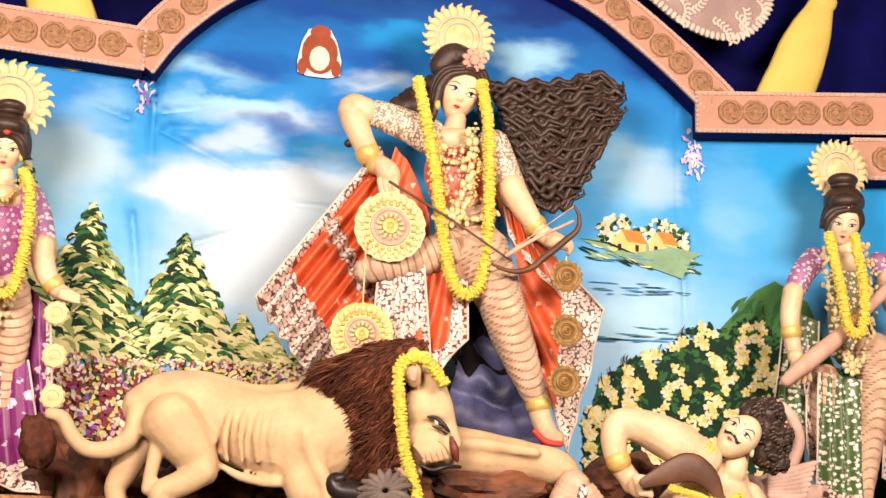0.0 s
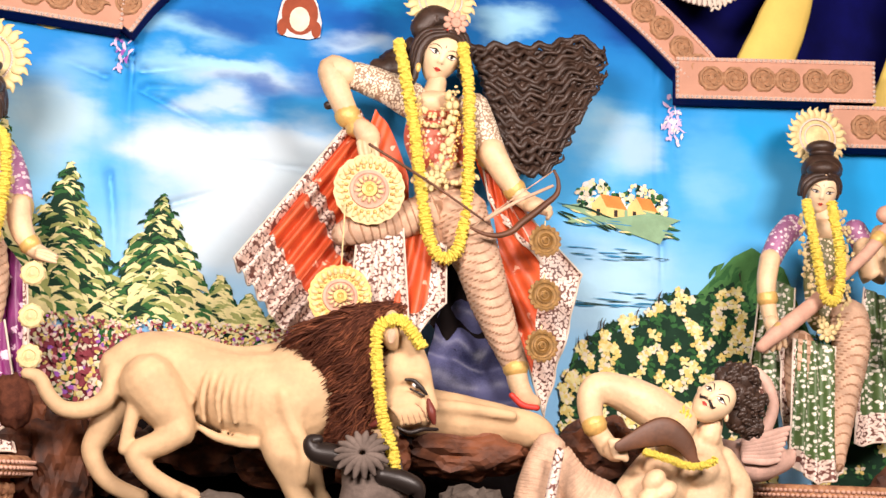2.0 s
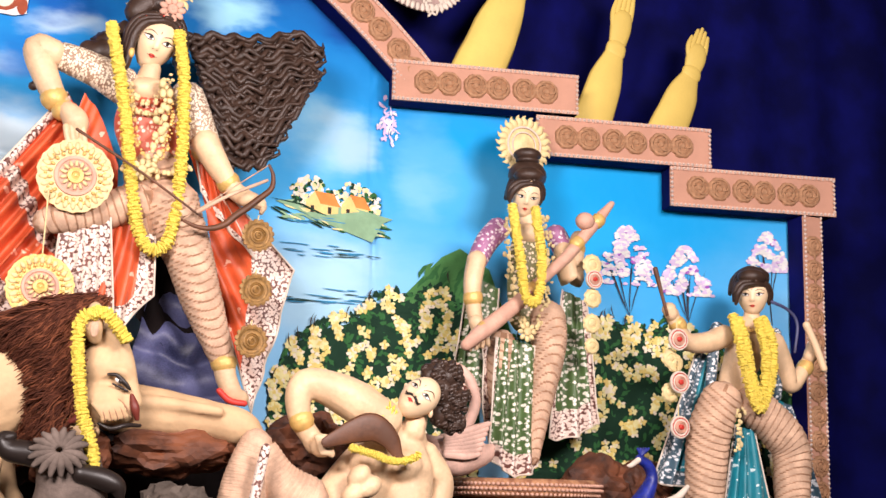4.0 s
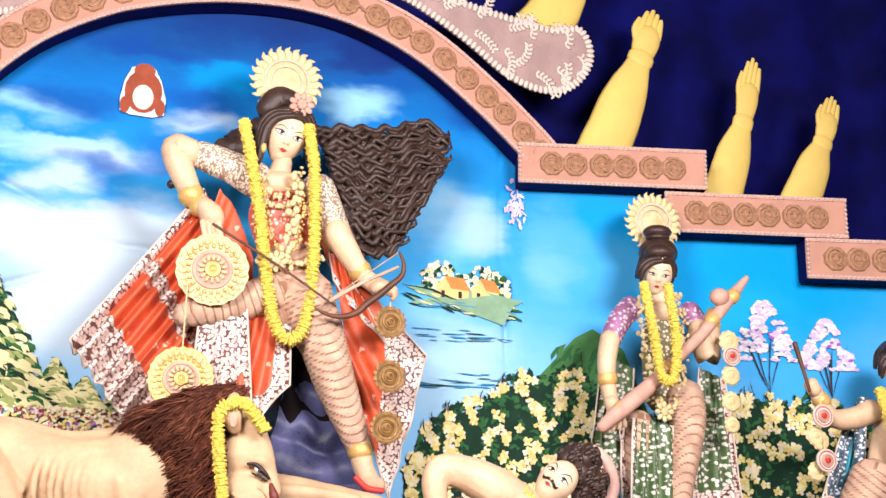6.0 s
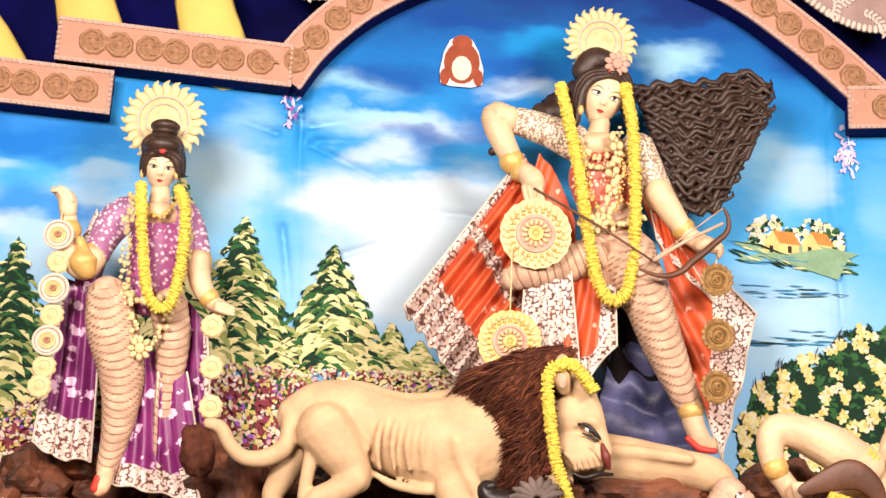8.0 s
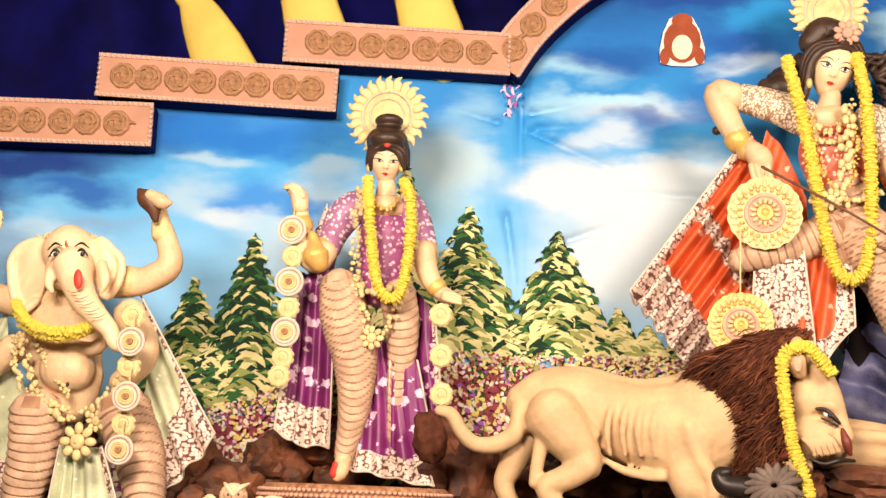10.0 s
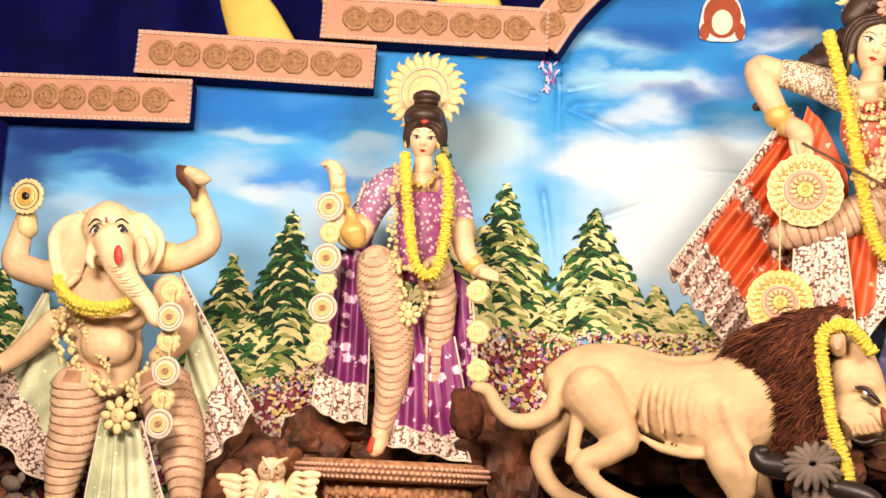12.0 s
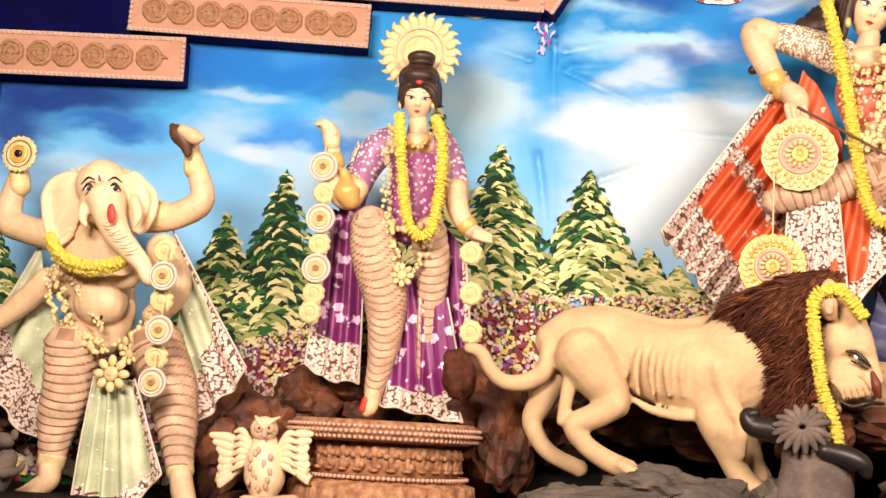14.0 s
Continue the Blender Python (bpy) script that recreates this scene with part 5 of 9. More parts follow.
ball(bm, (-0.457, 0.08, 1.784), (0.058, 0.058, 0.044), 3, rough=0.3)
ball(bm, (-0.31, 0.06, 1.892), (0.058, 0.07, 0.087), 3, rough=0.2)
tube(bm, [(-0.289, 0.05, 1.954, 0.02), (-0.363, 0.05, 1.884, 0.02), (-0.422, 0.05, 1.821, 0.017), (-0.481, 0.05, 1.759, 0.009)], 3, seg=6)
tube(bm, [(-0.29, 0.06, 1.945, 0.02), (-0.368, 0.06, 1.871, 0.02), (-0.405, 0.06, 1.816, 0.017), (-0.449, 0.06, 1.749, 0.009)], 3, seg=6)
tube(bm, [(-0.291, 0.07, 1.935, 0.02), (-0.372, 0.07, 1.858, 0.02), (-0.389, 0.07, 1.812, 0.017), (-0.417, 0.07, 1.739, 0.009)], 3, seg=6)
tube(bm, [(-0.297, 0.05, 1.915, 0.02), (-0.38, 0.05, 1.834, 0.02), (-0.449, 0.05, 1.79, 0.017), (-0.388, 0.05, 1.719, 0.009)], 3, seg=6)
tube(bm, [(-0.298, 0.06, 1.905, 0.02), (-0.384, 0.06, 1.821, 0.02), (-0.432, 0.06, 1.786, 0.017), (-0.502, 0.06, 1.697, 0.009)], 3, seg=6)
tube(bm, [(-0.299, 0.07, 1.896, 0.02), (-0.389, 0.07, 1.808, 0.02), (-0.415, 0.07, 1.781, 0.017), (-0.473, 0.07, 1.766, 0.009)], 3, seg=6)
tube(bm, [(-0.305, 0.05, 1.876, 0.02), (-0.396, 0.05, 1.785, 0.02), (-0.475, 0.05, 1.76, 0.017), (-0.444, 0.05, 1.746, 0.009)], 3, seg=6)
tube(bm, [(-0.306, 0.06, 1.866, 0.02), (-0.401, 0.06, 1.772, 0.02), (-0.458, 0.06, 1.755, 0.017), (-0.412, 0.06, 1.736, 0.009)], 3, seg=6)
tube(bm, [(-0.307, 0.07, 1.857, 0.02), (-0.405, 0.07, 1.759, 0.02), (-0.441, 0.07, 1.75, 0.017), (-0.525, 0.07, 1.715, 0.009)], 3, seg=6)
tube(bm, [(-0.313, 0.05, 1.837, 0.02), (-0.413, 0.05, 1.736, 0.02), (-0.501, 0.05, 1.729, 0.017), (-0.497, 0.05, 1.695, 0.009)], 3, seg=6)
tube(bm, [(-0.314, 0.06, 1.827, 0.02), (-0.417, 0.06, 1.723, 0.02), (-0.484, 0.06, 1.724, 0.017), (-0.468, 0.06, 1.764, 0.009)], 3, seg=6)
tube(bm, [(-0.315, 0.07, 1.818, 0.02), (-0.422, 0.07, 1.71, 0.02), (-0.468, 0.07, 1.719, 0.017), (-0.435, 0.07, 1.754, 0.009)], 3, seg=6)
tube(bm, [(-0.32, 0.05, 1.798, 0.02), (-0.429, 0.05, 1.687, 0.02), (-0.527, 0.05, 1.699, 0.017), (-0.552, 0.05, 1.722, 0.009)], 3, seg=6)
tube(bm, [(-0.322, 0.06, 1.788, 0.02), (-0.434, 0.06, 1.674, 0.02), (-0.51, 0.06, 1.694, 0.017), (-0.52, 0.06, 1.712, 0.009)], 3, seg=6)
tube(bm, [(-0.042, 0.04, 1.94, 0.017), (-0.021, 0.04, 1.861, 0.017), (-0.031, 0.04, 1.764, 0.012)], 3, seg=6)
tube(bm, [(-0.038, 0.04, 1.921, 0.017), (-0.015, 0.04, 1.836, 0.017), (-0.021, 0.04, 1.739, 0.012)], 3, seg=6)
tube(bm, [(-0.035, 0.04, 1.902, 0.017), (-0.008, 0.04, 1.811, 0.017), (-0.012, 0.04, 1.715, 0.012)], 3, seg=6)
tube(bm, [(-0.031, 0.04, 1.883, 0.017), (-0.001, 0.04, 1.786, 0.017), (-0.002, 0.04, 1.69, 0.012)], 3, seg=6)
tube(bm, [(-0.028, 0.04, 1.864, 0.017), (0.006, 0.04, 1.761, 0.017), (0.008, 0.04, 1.666, 0.012)], 3, seg=6)
tube(bm, [(-0.024, 0.04, 1.845, 0.017), (0.013, 0.04, 1.736, 0.017), (0.018, 0.04, 1.641, 0.012)], 3, seg=6)
ball(bm, (-0.178, -0.02, 1.592), (0.134, 0.093, 0.07), 0)
tube(bm, [(-0.173, 0, 1.529, 0.134), (-0.173, 0, 1.442, 0.163), (-0.148, 0, 1.29, 0.145), (-0.12, 0, 1.169, 0.134)], 6, flat=0.62, seg=20)
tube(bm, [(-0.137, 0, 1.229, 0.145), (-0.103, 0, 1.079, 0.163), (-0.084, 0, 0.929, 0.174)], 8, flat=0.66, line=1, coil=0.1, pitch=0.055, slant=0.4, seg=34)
tube(bm, [(-0.3, 0, 1.604, 0.099), (-0.453, 0, 1.67, 0.087), (-0.621, 0, 1.719, 0.073)], 7)
tube(bm, [(-0.652, -0.02, 1.716, 0.073), (-0.737, -0.02, 1.734, 0.07), (-0.702, -0.02, 1.628, 0.07), (-0.643, -0.02, 1.509, 0.058), (-0.574, -0.02, 1.431, 0.046)], 0)
tube(bm, [(-0.578, -0.06, 1.426, 0.049), (-0.529, -0.06, 1.369, 0.064), (-0.52, -0.06, 1.294, 0.035)], 0)
tube(bm, [(-0.578, -0.09, 1.333, 0.017), (-0.563, -0.09, 1.268, 0.016), (-0.538, -0.09, 1.233, 0.012)], 0, seg=7)
tube(bm, [(-0.551, -0.09, 1.335, 0.017), (-0.537, -0.09, 1.27, 0.016), (-0.515, -0.09, 1.235, 0.012)], 0, seg=7)
tube(bm, [(-0.525, -0.09, 1.337, 0.017), (-0.511, -0.09, 1.272, 0.016), (-0.492, -0.09, 1.237, 0.012)], 0, seg=7)
tube(bm, [(-0.499, -0.09, 1.339, 0.017), (-0.484, -0.09, 1.273, 0.016), (-0.468, -0.09, 1.238, 0.012)], 0, seg=7)
tube(bm, [(-0.649, -0.02, 1.499, 0.067), (-0.627, -0.02, 1.477, 0.067)], 9)
tube(bm, [(-0.596, -0.03, 1.433, 0.061), (-0.587, -0.03, 1.422, 0.061)], 9)
tube(bm, [(0.014, 0, 1.597, 0.099), (0.085, 0, 1.462, 0.09), (0.133, 0, 1.356, 0.081)], 7)
tube(bm, [(0.115, -0.06, 1.355, 0.075), (0.193, -0.06, 1.238, 0.064), (0.276, -0.06, 1.127, 0.049), (0.347, -0.06, 1.08, 0.049)], 0)
tube(bm, [(0.129, -0.02, 1.341, 0.084), (0.145, -0.02, 1.318, 0.081)], 9)
tube(bm, [(0.245, -0.05, 1.164, 0.064), (0.263, -0.05, 1.147, 0.064)], 9)
tube(bm, [(0.33, -0.09, 1.076, 0.046), (0.391, -0.09, 1.062, 0.041), (0.437, -0.09, 1.034, 0.023)], 0)
tube(bm, [(0.356, -0.11, 1.07, 0.017), (0.407, -0.11, 1.077, 0.015), (0.437, -0.11, 1.054, 0.012)], 0, seg=7)
tube(bm, [(0.371, -0.11, 1.062, 0.017), (0.416, -0.11, 1.062, 0.015), (0.432, -0.11, 1.036, 0.012)], 0, seg=7)
tube(bm, [(0.386, -0.11, 1.054, 0.017), (0.425, -0.11, 1.048, 0.015), (0.426, -0.11, 1.018, 0.012)], 0, seg=7)
tube(bm, [(0.401, -0.11, 1.046, 0.017), (0.435, -0.11, 1.033, 0.015), (0.42, -0.11, 0.999, 0.012)], 0, seg=7)
chain(bm, [(-0.304, -0.13, 1.595), (-0.257, -0.13, 1.516), (-0.182, -0.13, 1.503), (-0.101, -0.13, 1.62)], 0.023, 13, 2)
chain(bm, [(-0.292, -0.16, 1.541), (-0.272, -0.16, 1.391), (-0.208, -0.16, 1.215), (-0.119, -0.16, 1.207), (-0.08, -0.16, 1.405), (-0.105, -0.16, 1.555)], 0.02, 9, 2)
chain(bm, [(-0.118, -0.17, 1.628), (-0.127, -0.17, 1.429), (-0.146, -0.17, 1.247), (-0.184, -0.17, 1.14)], 0.038, 13, 2)
chain(bm, [(-0.296, -0.14, 1.154), (-0.202, -0.14, 1.125), (-0.055, -0.14, 1.147), (0.033, -0.14, 1.192)], 0.035, 13, 2)
flower(bm, (-0.21, -0.19, 1.134), 0.058, 13, 8)
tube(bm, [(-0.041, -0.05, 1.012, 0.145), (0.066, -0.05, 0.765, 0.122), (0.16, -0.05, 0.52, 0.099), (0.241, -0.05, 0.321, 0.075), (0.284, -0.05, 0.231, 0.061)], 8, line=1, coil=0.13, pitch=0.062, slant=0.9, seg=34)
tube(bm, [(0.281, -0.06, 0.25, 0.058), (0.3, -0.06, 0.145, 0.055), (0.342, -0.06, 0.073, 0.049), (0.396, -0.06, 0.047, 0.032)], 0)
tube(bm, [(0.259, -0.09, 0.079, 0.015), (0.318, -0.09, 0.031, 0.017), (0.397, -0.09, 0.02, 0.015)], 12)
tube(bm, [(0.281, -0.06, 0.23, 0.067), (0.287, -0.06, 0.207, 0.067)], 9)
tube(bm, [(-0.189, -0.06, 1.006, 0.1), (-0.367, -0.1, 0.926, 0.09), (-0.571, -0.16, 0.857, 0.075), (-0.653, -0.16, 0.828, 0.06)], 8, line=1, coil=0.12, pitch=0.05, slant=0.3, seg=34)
drape(bm, [(-0.573, 0.04, 1.541), (-0.509, 0.04, 1.459), (-0.443, 0.04, 1.31), (-0.368, 0.04, 1.131), (-0.323, 0.04, 0.968)], [(-1.171, -0.02, 0.678), (-1.092, -0.02, 0.585), (-0.989, -0.02, 0.459), (-0.887, -0.02, 0.356), (-0.593, -0.02, 0.37)], 4, 5, folds=10, amp=0.05, hem=0.24, edge=0.09, bands=((0.44, 0.49),), nu=110, pipe=14)
drape(bm, [(-0.493, 0, 1.542), (-0.399, 0, 1.426), (-0.301, 0, 1.187)], [(-0.647, 0, 0.984), (-0.497, 0, 0.904), (-0.29, 0, 0.887)], 4, 5, folds=3, amp=0.02, hem=0.0)
drape(bm, [(-0.57, -0.16, 0.862), (-0.463, -0.17, 0.834), (-0.34, -0.16, 0.882)], [(-0.583, -0.12, 0.572), (-0.447, -0.12, 0.389), (-0.284, -0.12, 0.369)], 5, 5, folds=4, amp=0.02, hem=0.1, pipe=14)
drape(bm, [(-0.346, -0.08, 0.897), (-0.228, -0.08, 0.875), (-0.102, -0.08, 0.883)], [(-0.492, -0.12, 0.449), (-0.289, -0.12, 0.332), (-0.105, -0.12, 0.526)], 4, 5, folds=4, amp=0.03, hem=0.22, edge=0.1, edge2=0.25, pipe=14)
drape(bm, [(0.044, 0.06, 1.381), (0.151, 0.06, 1.078), (0.218, 0.06, 0.808), (0.3, 0.06, 0.453)], [(0.657, 0.06, 0.736), (0.609, 0.06, 0.528), (0.544, 0.06, 0.287), (0.471, 0.06, -0.007)], 4, 5, folds=4, amp=0.03, hem=0.38, pipe=14)
drape(bm, [(0.06, 0.03, 1.468), (0.14, 0.03, 1.318), (0.236, 0.03, 1.108)], [(0.133, 0.05, 1.106), (0.259, 0.05, 0.96), (0.445, 0.05, 0.789)], 4, 5, folds=3, amp=0.02, hem=0.15, pipe=14)
interp = lambda pts: (lambda x: float(np.interp(x, [p[0] for p in pts], [p[1] for p in pts])))
hair_top, hair_foot = interp([(1.164, 3.828), (1.371, 3.869), (1.597, 3.885), (1.76, 3.956), (1.876, 3.924), (1.926, 3.878)]), interp([(1.178, 3.398), (1.322, 3.267), (1.451, 3.157), (1.609, 3.169), (1.703, 3.25), (1.815, 3.388), (1.928, 3.578)])
hair_end = interp([(0, 1.886), (0.2, 1.91), (0.45, 1.911), (0.65, 1.847), (0.82, 1.767), (1.0, 1.665)])
hair_mass(bm, lambda v: 1.18 + 0.22 * v, hair_end, hair_top, hair_foot, 6.425, 3, (1.156, 6.3, 1.869))
drape(bm, [(0.009, 0.15, 1.983), (0.328, 0.15, 2.01), (0.66, 0.15, 1.99)], [(0.158, 0.15, 1.669), (0.338, 0.15, 1.33), (0.54, 0.15, 1.38)], 3, 3, folds=6, amp=0.01, hem=0)
drape(bm, [(0.457, 0.15, 1.99), (0.60, 0.15, 2.0), (0.68, 0.15, 1.94)], [(0.464, 0.15, 1.36), (0.57, 0.15, 1.46), (0.69, 0.15, 1.70)], 3, 3, folds=3, amp=0.01, hem=0)
thing("statue", (1.156, 6.3, 1.869), "painted clay goddess statue in orange-red silk with streaming black hair", "statue", "", bm=bm, mats=[CLAY, DHOTILINE, FACE, HAIR, RED, BROCADE, REDBROCADE, SLEEVE, DHOTI, GOLD, EYEWHITE, DARKPAINT, REDPAINT, PALEGOLD, PITH, PINKPITH])

garland([(0.752, 6.16, 3.746), (0.789, 6.12, 3.55), (0.845, 6.12, 3.281), (0.897, 6.12, 2.957), (0.935, 6.12, 2.755), (0.982, 6.12, 2.636), (1.046, 6.12, 2.611), (1.102, 6.12, 2.678), (1.132, 6.12, 2.884), (1.137, 6.12, 3.183), (1.123, 6.12, 3.516), (1.09, 6.17, 3.763)], 0.028, "yellow marigold garland round the red-clad statue")

halo((0.998, 6.4, 4.088), 0.195, "pale gold sun-shaped halo behind the red-clad statue")

disc_ornament((0.625, 6.05, 2.917), 0.173, PALEGOLD, PINKPITH, GOLD, "large round pale gold pith shield with rings", 0.05, 30, "round_shield", "round shields", 0.06)

disc_ornament((0.504, 6, 2.364), 0.149, GOLD, PINKPITH, GOLD, "large round gold pith shield with rings", 0.06, 26, "round_shield", "round shields", 0.32)

disc_ornament((1.543, 6.1, 2.73), 0.076, BRONZE, BRONZE, BRONZE, "dark bronze scalloped medallion hanging in a row", 0.14, 16, "medallion", "bronze medallions", 0.03)

disc_ornament((1.546, 6.1, 2.451), 0.076, BRONZE, BRONZE, BRONZE, "dark bronze scalloped medallion hanging in a row", 0.14, 16, "medallion", "bronze medallions", 0.03)

disc_ornament((1.537, 6.1, 2.193), 0.076, BRONZE, BRONZE, BRONZE, "dark bronze scalloped medallion hanging in a row", 0.14, 16, "medallion", "bronze medallions", 0.03)

bow_and_string([(1.57, 6.05, 3.092), (1.594, 6.05, 3.037), (1.586, 6.05, 2.968), (1.519, 6.05, 2.903), (1.475, 6.05, 2.862), (1.408, 6.05, 2.807), (1.359, 6.05, 2.76), (1.287, 6.05, 2.732), (1.214, 6.05, 2.736), (1.147, 6.05, 2.761)], 0.014)

wand([(1.21, 6.0, 2.798), (1.359, 6.0, 2.896), (1.552, 6.0, 2.998)], 0.011, 0.008, DHOTI, "arrow", "pale wooden arrow laid across the bow", "arrow")

wand([(0.612, 6.02, 3.142), (0.933, 6.02, 2.966), (1.24, 6.02, 2.777)], 0.008, 0.006, WOOD, "spear", "thin brown spear held across the red-clad statue", "spear")

bm = bmesh.new()
rows_ = []
for j in range(61):
    # pulled level folds, each lapping over the next
    v = j / 60
    row = []
    for i in range(41):
        u = i / 40
        x = (-0.13 - 0.20 * v) * (1 - u) + (0.06 + 0.24 * v) * u
        fold = abs(math.sin(math.pi * (5.2 * v + 0.25 * math.sin(4 * u + 3 * v) + 0.25 * noise.noise((3 * u, 3 * v, 8)))))
        row.append(bm.verts.new((x, -0.10 * v - 0.045 * fold + 0.02 * noise.noise((6 * u, 6 * v, 2)), 0.75 - 0.89 * v)))
    rows_.append(row)
for r0, r1 in zip(rows_, rows_[1:]):
    for i in range(40):
        f = bm.faces.new((r0[i], r1[i], r1[i + 1], r0[i + 1]))
        f.material_index, f.smooth = 0, True
drape(bm, [(-0.169, -0.06, 0.943), (-0.095, -0.06, 0.917), (0.064, -0.06, 0.682)], [(-0.232, -0.06, 0.427), (-0.049, -0.06, 0.287), (0.145, -0.06, 0.416)], 1, 1, folds=2, amp=0.03, hem=0.0)
thing("mound_cloth", (1.253, 6.5, 1.883), "dark blue creased cloth over the mound behind the legs", "cloth", "", bm=bm, mats=[NIGHT, STAGE])

# Added near-black sheet: the shade under and behind the lion as a colour.
bm = bmesh.new()
drape(bm, [(-1.14, 0.1, 0.214), (-0.587, 0.1, 0.335), (-0.131, 0.1, 0.441), (0.521, 0.1, 0.424), (1.194, 0.1, 0.23)], [(-1.127, -0.1, -0.328), (-0.541, -0.1, -0.313), (0.007, -0.1, -0.3), (0.57, -0.1, -0.285), (1.325, -0.1, -0.267)], 0, 0, folds=7, amp=0.04, hem=0.0)
thing("lion_shade_sheet", (0.468, 6.45, 1.539), "added dark sheet standing for the shade behind the lion statue", "cloth", "", bm=bm, mats=[STAGE])

bm = bmesh.new()
limbs = bmesh.new()
tube(limbs, [(-0.438, 0, 0.617, 0.101), (-0.335, 0, 0.641, 0.143), (-0.194, 0, 0.626, 0.159), (-0.016, 0, 0.572, 0.164), (0.184, 0, 0.523, 0.212), (0.356, 0, 0.53, 0.233), (0.525, 0, 0.575, 0.196)], 0, flat=0.75, seg=22)
tube(limbs, [(-0.3, 0, 0.731, 0.058), (-0.147, 0, 0.752, 0.042), (0.08, 0, 0.714, 0.032), (0.303, 0, 0.738, 0.042)], 0, flat=0.9)
tube(limbs, [(-0.107, 0.0, 0.556, 0.12), (0.083, 0.0, 0.521, 0.185), (0.258, 0.0, 0.522, 0.205), (0.425, 0.0, 0.567, 0.2)], 0, flat=0.75, seg=24)
tube(limbs, [(-0.087, -0.07, 0.388, 0.012), (0.039, -0.07, 0.325, 0.022), (0.212, -0.08, 0.309, 0.024), (0.356, -0.08, 0.361, 0.02)], 0, seg=10)
for k in range(7):
    # ribs that show through the flank
    x, d_ = -0.045 + 0.0667 * k, -0.012 * math.sin(math.pi * (k + 1) / 8)
    tube(limbs, [(x + 0.022, -0.100 + d_, 0.632, 0.013), (x + 0.002, -0.132 + d_, 0.562, 0.017), (x - 0.006, -0.138 + d_, 0.482, 0.017), (x + 0.008, -0.112 + d_, 0.392, 0.012)], 0, flat=0.9, seg=8)
tube(limbs, [(-0.302, -0.09, 0.572, 0.132), (-0.215, -0.09, 0.467, 0.117), (-0.153, -0.09, 0.379, 0.085), (-0.132, -0.09, 0.345, 0.069)], 0, seg=16)
tube(limbs, [(-0.131, -0.12, 0.354, 0.072), (-0.223, -0.12, 0.29, 0.058), (-0.313, -0.12, 0.241, 0.05), (-0.261, -0.12, 0.159, 0.045), (-0.16, -0.12, 0.096, 0.048), (-0.061, -0.12, 0.058, 0.045)], 0, seg=16)
tube(limbs, [(-0.252, -0.11, 0.61, 0.037), (-0.162, -0.11, 0.543, 0.032), (-0.098, -0.11, 0.478, 0.021)], 0, seg=10)
tube(limbs, [(-0.332, -0.1, 0.506, 0.037), (-0.356, -0.1, 0.354, 0.032), (-0.372, -0.1, 0.253, 0.026)], 0, seg=10)
tube(limbs, [(-0.107, -0.16, 0.085, 0.026), (-0.058, -0.16, 0.052, 0.026)], 0, seg=8)
tube(limbs, [(-0.085, -0.16, 0.074, 0.026), (-0.04, -0.16, 0.043, 0.026)], 0, seg=8)
tube(limbs, [(-0.063, -0.16, 0.064, 0.026), (-0.023, -0.16, 0.035, 0.026)], 0, seg=8)
tube(limbs, [(-0.041, -0.16, 0.053, 0.026), (-0.006, -0.16, 0.026, 0.026)], 0, seg=8)
tube(limbs, [(-0.412, 0.06, 0.513, 0.095), (-0.484, 0.06, 0.341, 0.064), (-0.519, 0.06, 0.243, 0.048), (-0.441, 0.06, 0.119, 0.04), (-0.285, 0.06, 0.046, 0.04)], 0, seg=14)
tube(limbs, [(0.352, -0.06, 0.487, 0.122), (0.306, -0.08, 0.374, 0.092), (0.283, -0.1, 0.292, 0.066), (0.345, -0.1, 0.169, 0.053), (0.418, -0.1, 0.053, 0.056), (0.478, -0.1, 0.009, 0.048)], 0, seg=16)
tube(limbs, [(0.335, -0.09, 0.42, 0.09), (0.335, -0.09, 0.30, 0.068), (0.37, -0.10, 0.17, 0.05)], 0, seg=14)
tube(limbs, [(0.301, -0.14, 0.532, 0.053), (0.339, -0.14, 0.411, 0.048), (0.4, -0.14, 0.293, 0.037), (0.407, -0.14, 0.149, 0.026)], 0, seg=10)
tube(limbs, [(0.405, -0.13, 0.034, 0.029), (0.443, -0.13, -0.007, 0.026)], 0, seg=8)
tube(limbs, [(0.438, -0.13, 0.026, 0.029), (0.474, -0.13, -0.01, 0.026)], 0, seg=8)
tube(limbs, [(0.471, -0.13, 0.019, 0.029), (0.504, -0.13, -0.013, 0.026)], 0, seg=8)
tube(limbs, [(0.504, -0.13, 0.011, 0.029), (0.534, -0.13, -0.015, 0.026)], 0, seg=8)
tube(limbs, [(0.483, 0.05, 0.426, 0.09), (0.449, 0.05, 0.274, 0.058), (0.475, 0.05, 0.126, 0.048), (0.513, 0.05, 0.055, 0.048)], 0, seg=12)
tube(limbs, [(-0.446, -0.05, 0.607, 0.042), (-0.457, -0.05, 0.491, 0.045), (-0.541, -0.05, 0.428, 0.042), (-0.644, -0.05, 0.424, 0.037), (-0.712, -0.05, 0.48, 0.034), (-0.76, -0.05, 0.555, 0.032), (-0.821, -0.05, 0.571, 0.026)], 0, seg=12)
ball(limbs, (0.804, -0.15, 0.779), (0.105, 0.13, 0.12), 0)
ball(limbs, (0.816, -0.19, 0.643), (0.125, 0.13, 0.13), 0)
ball(limbs, (0.822, -0.23, 0.494), (0.125, 0.11, 0.095), 0)
ball(limbs, (0.907, -0.23, 0.473), (0.07, 0.09, 0.075), 0)
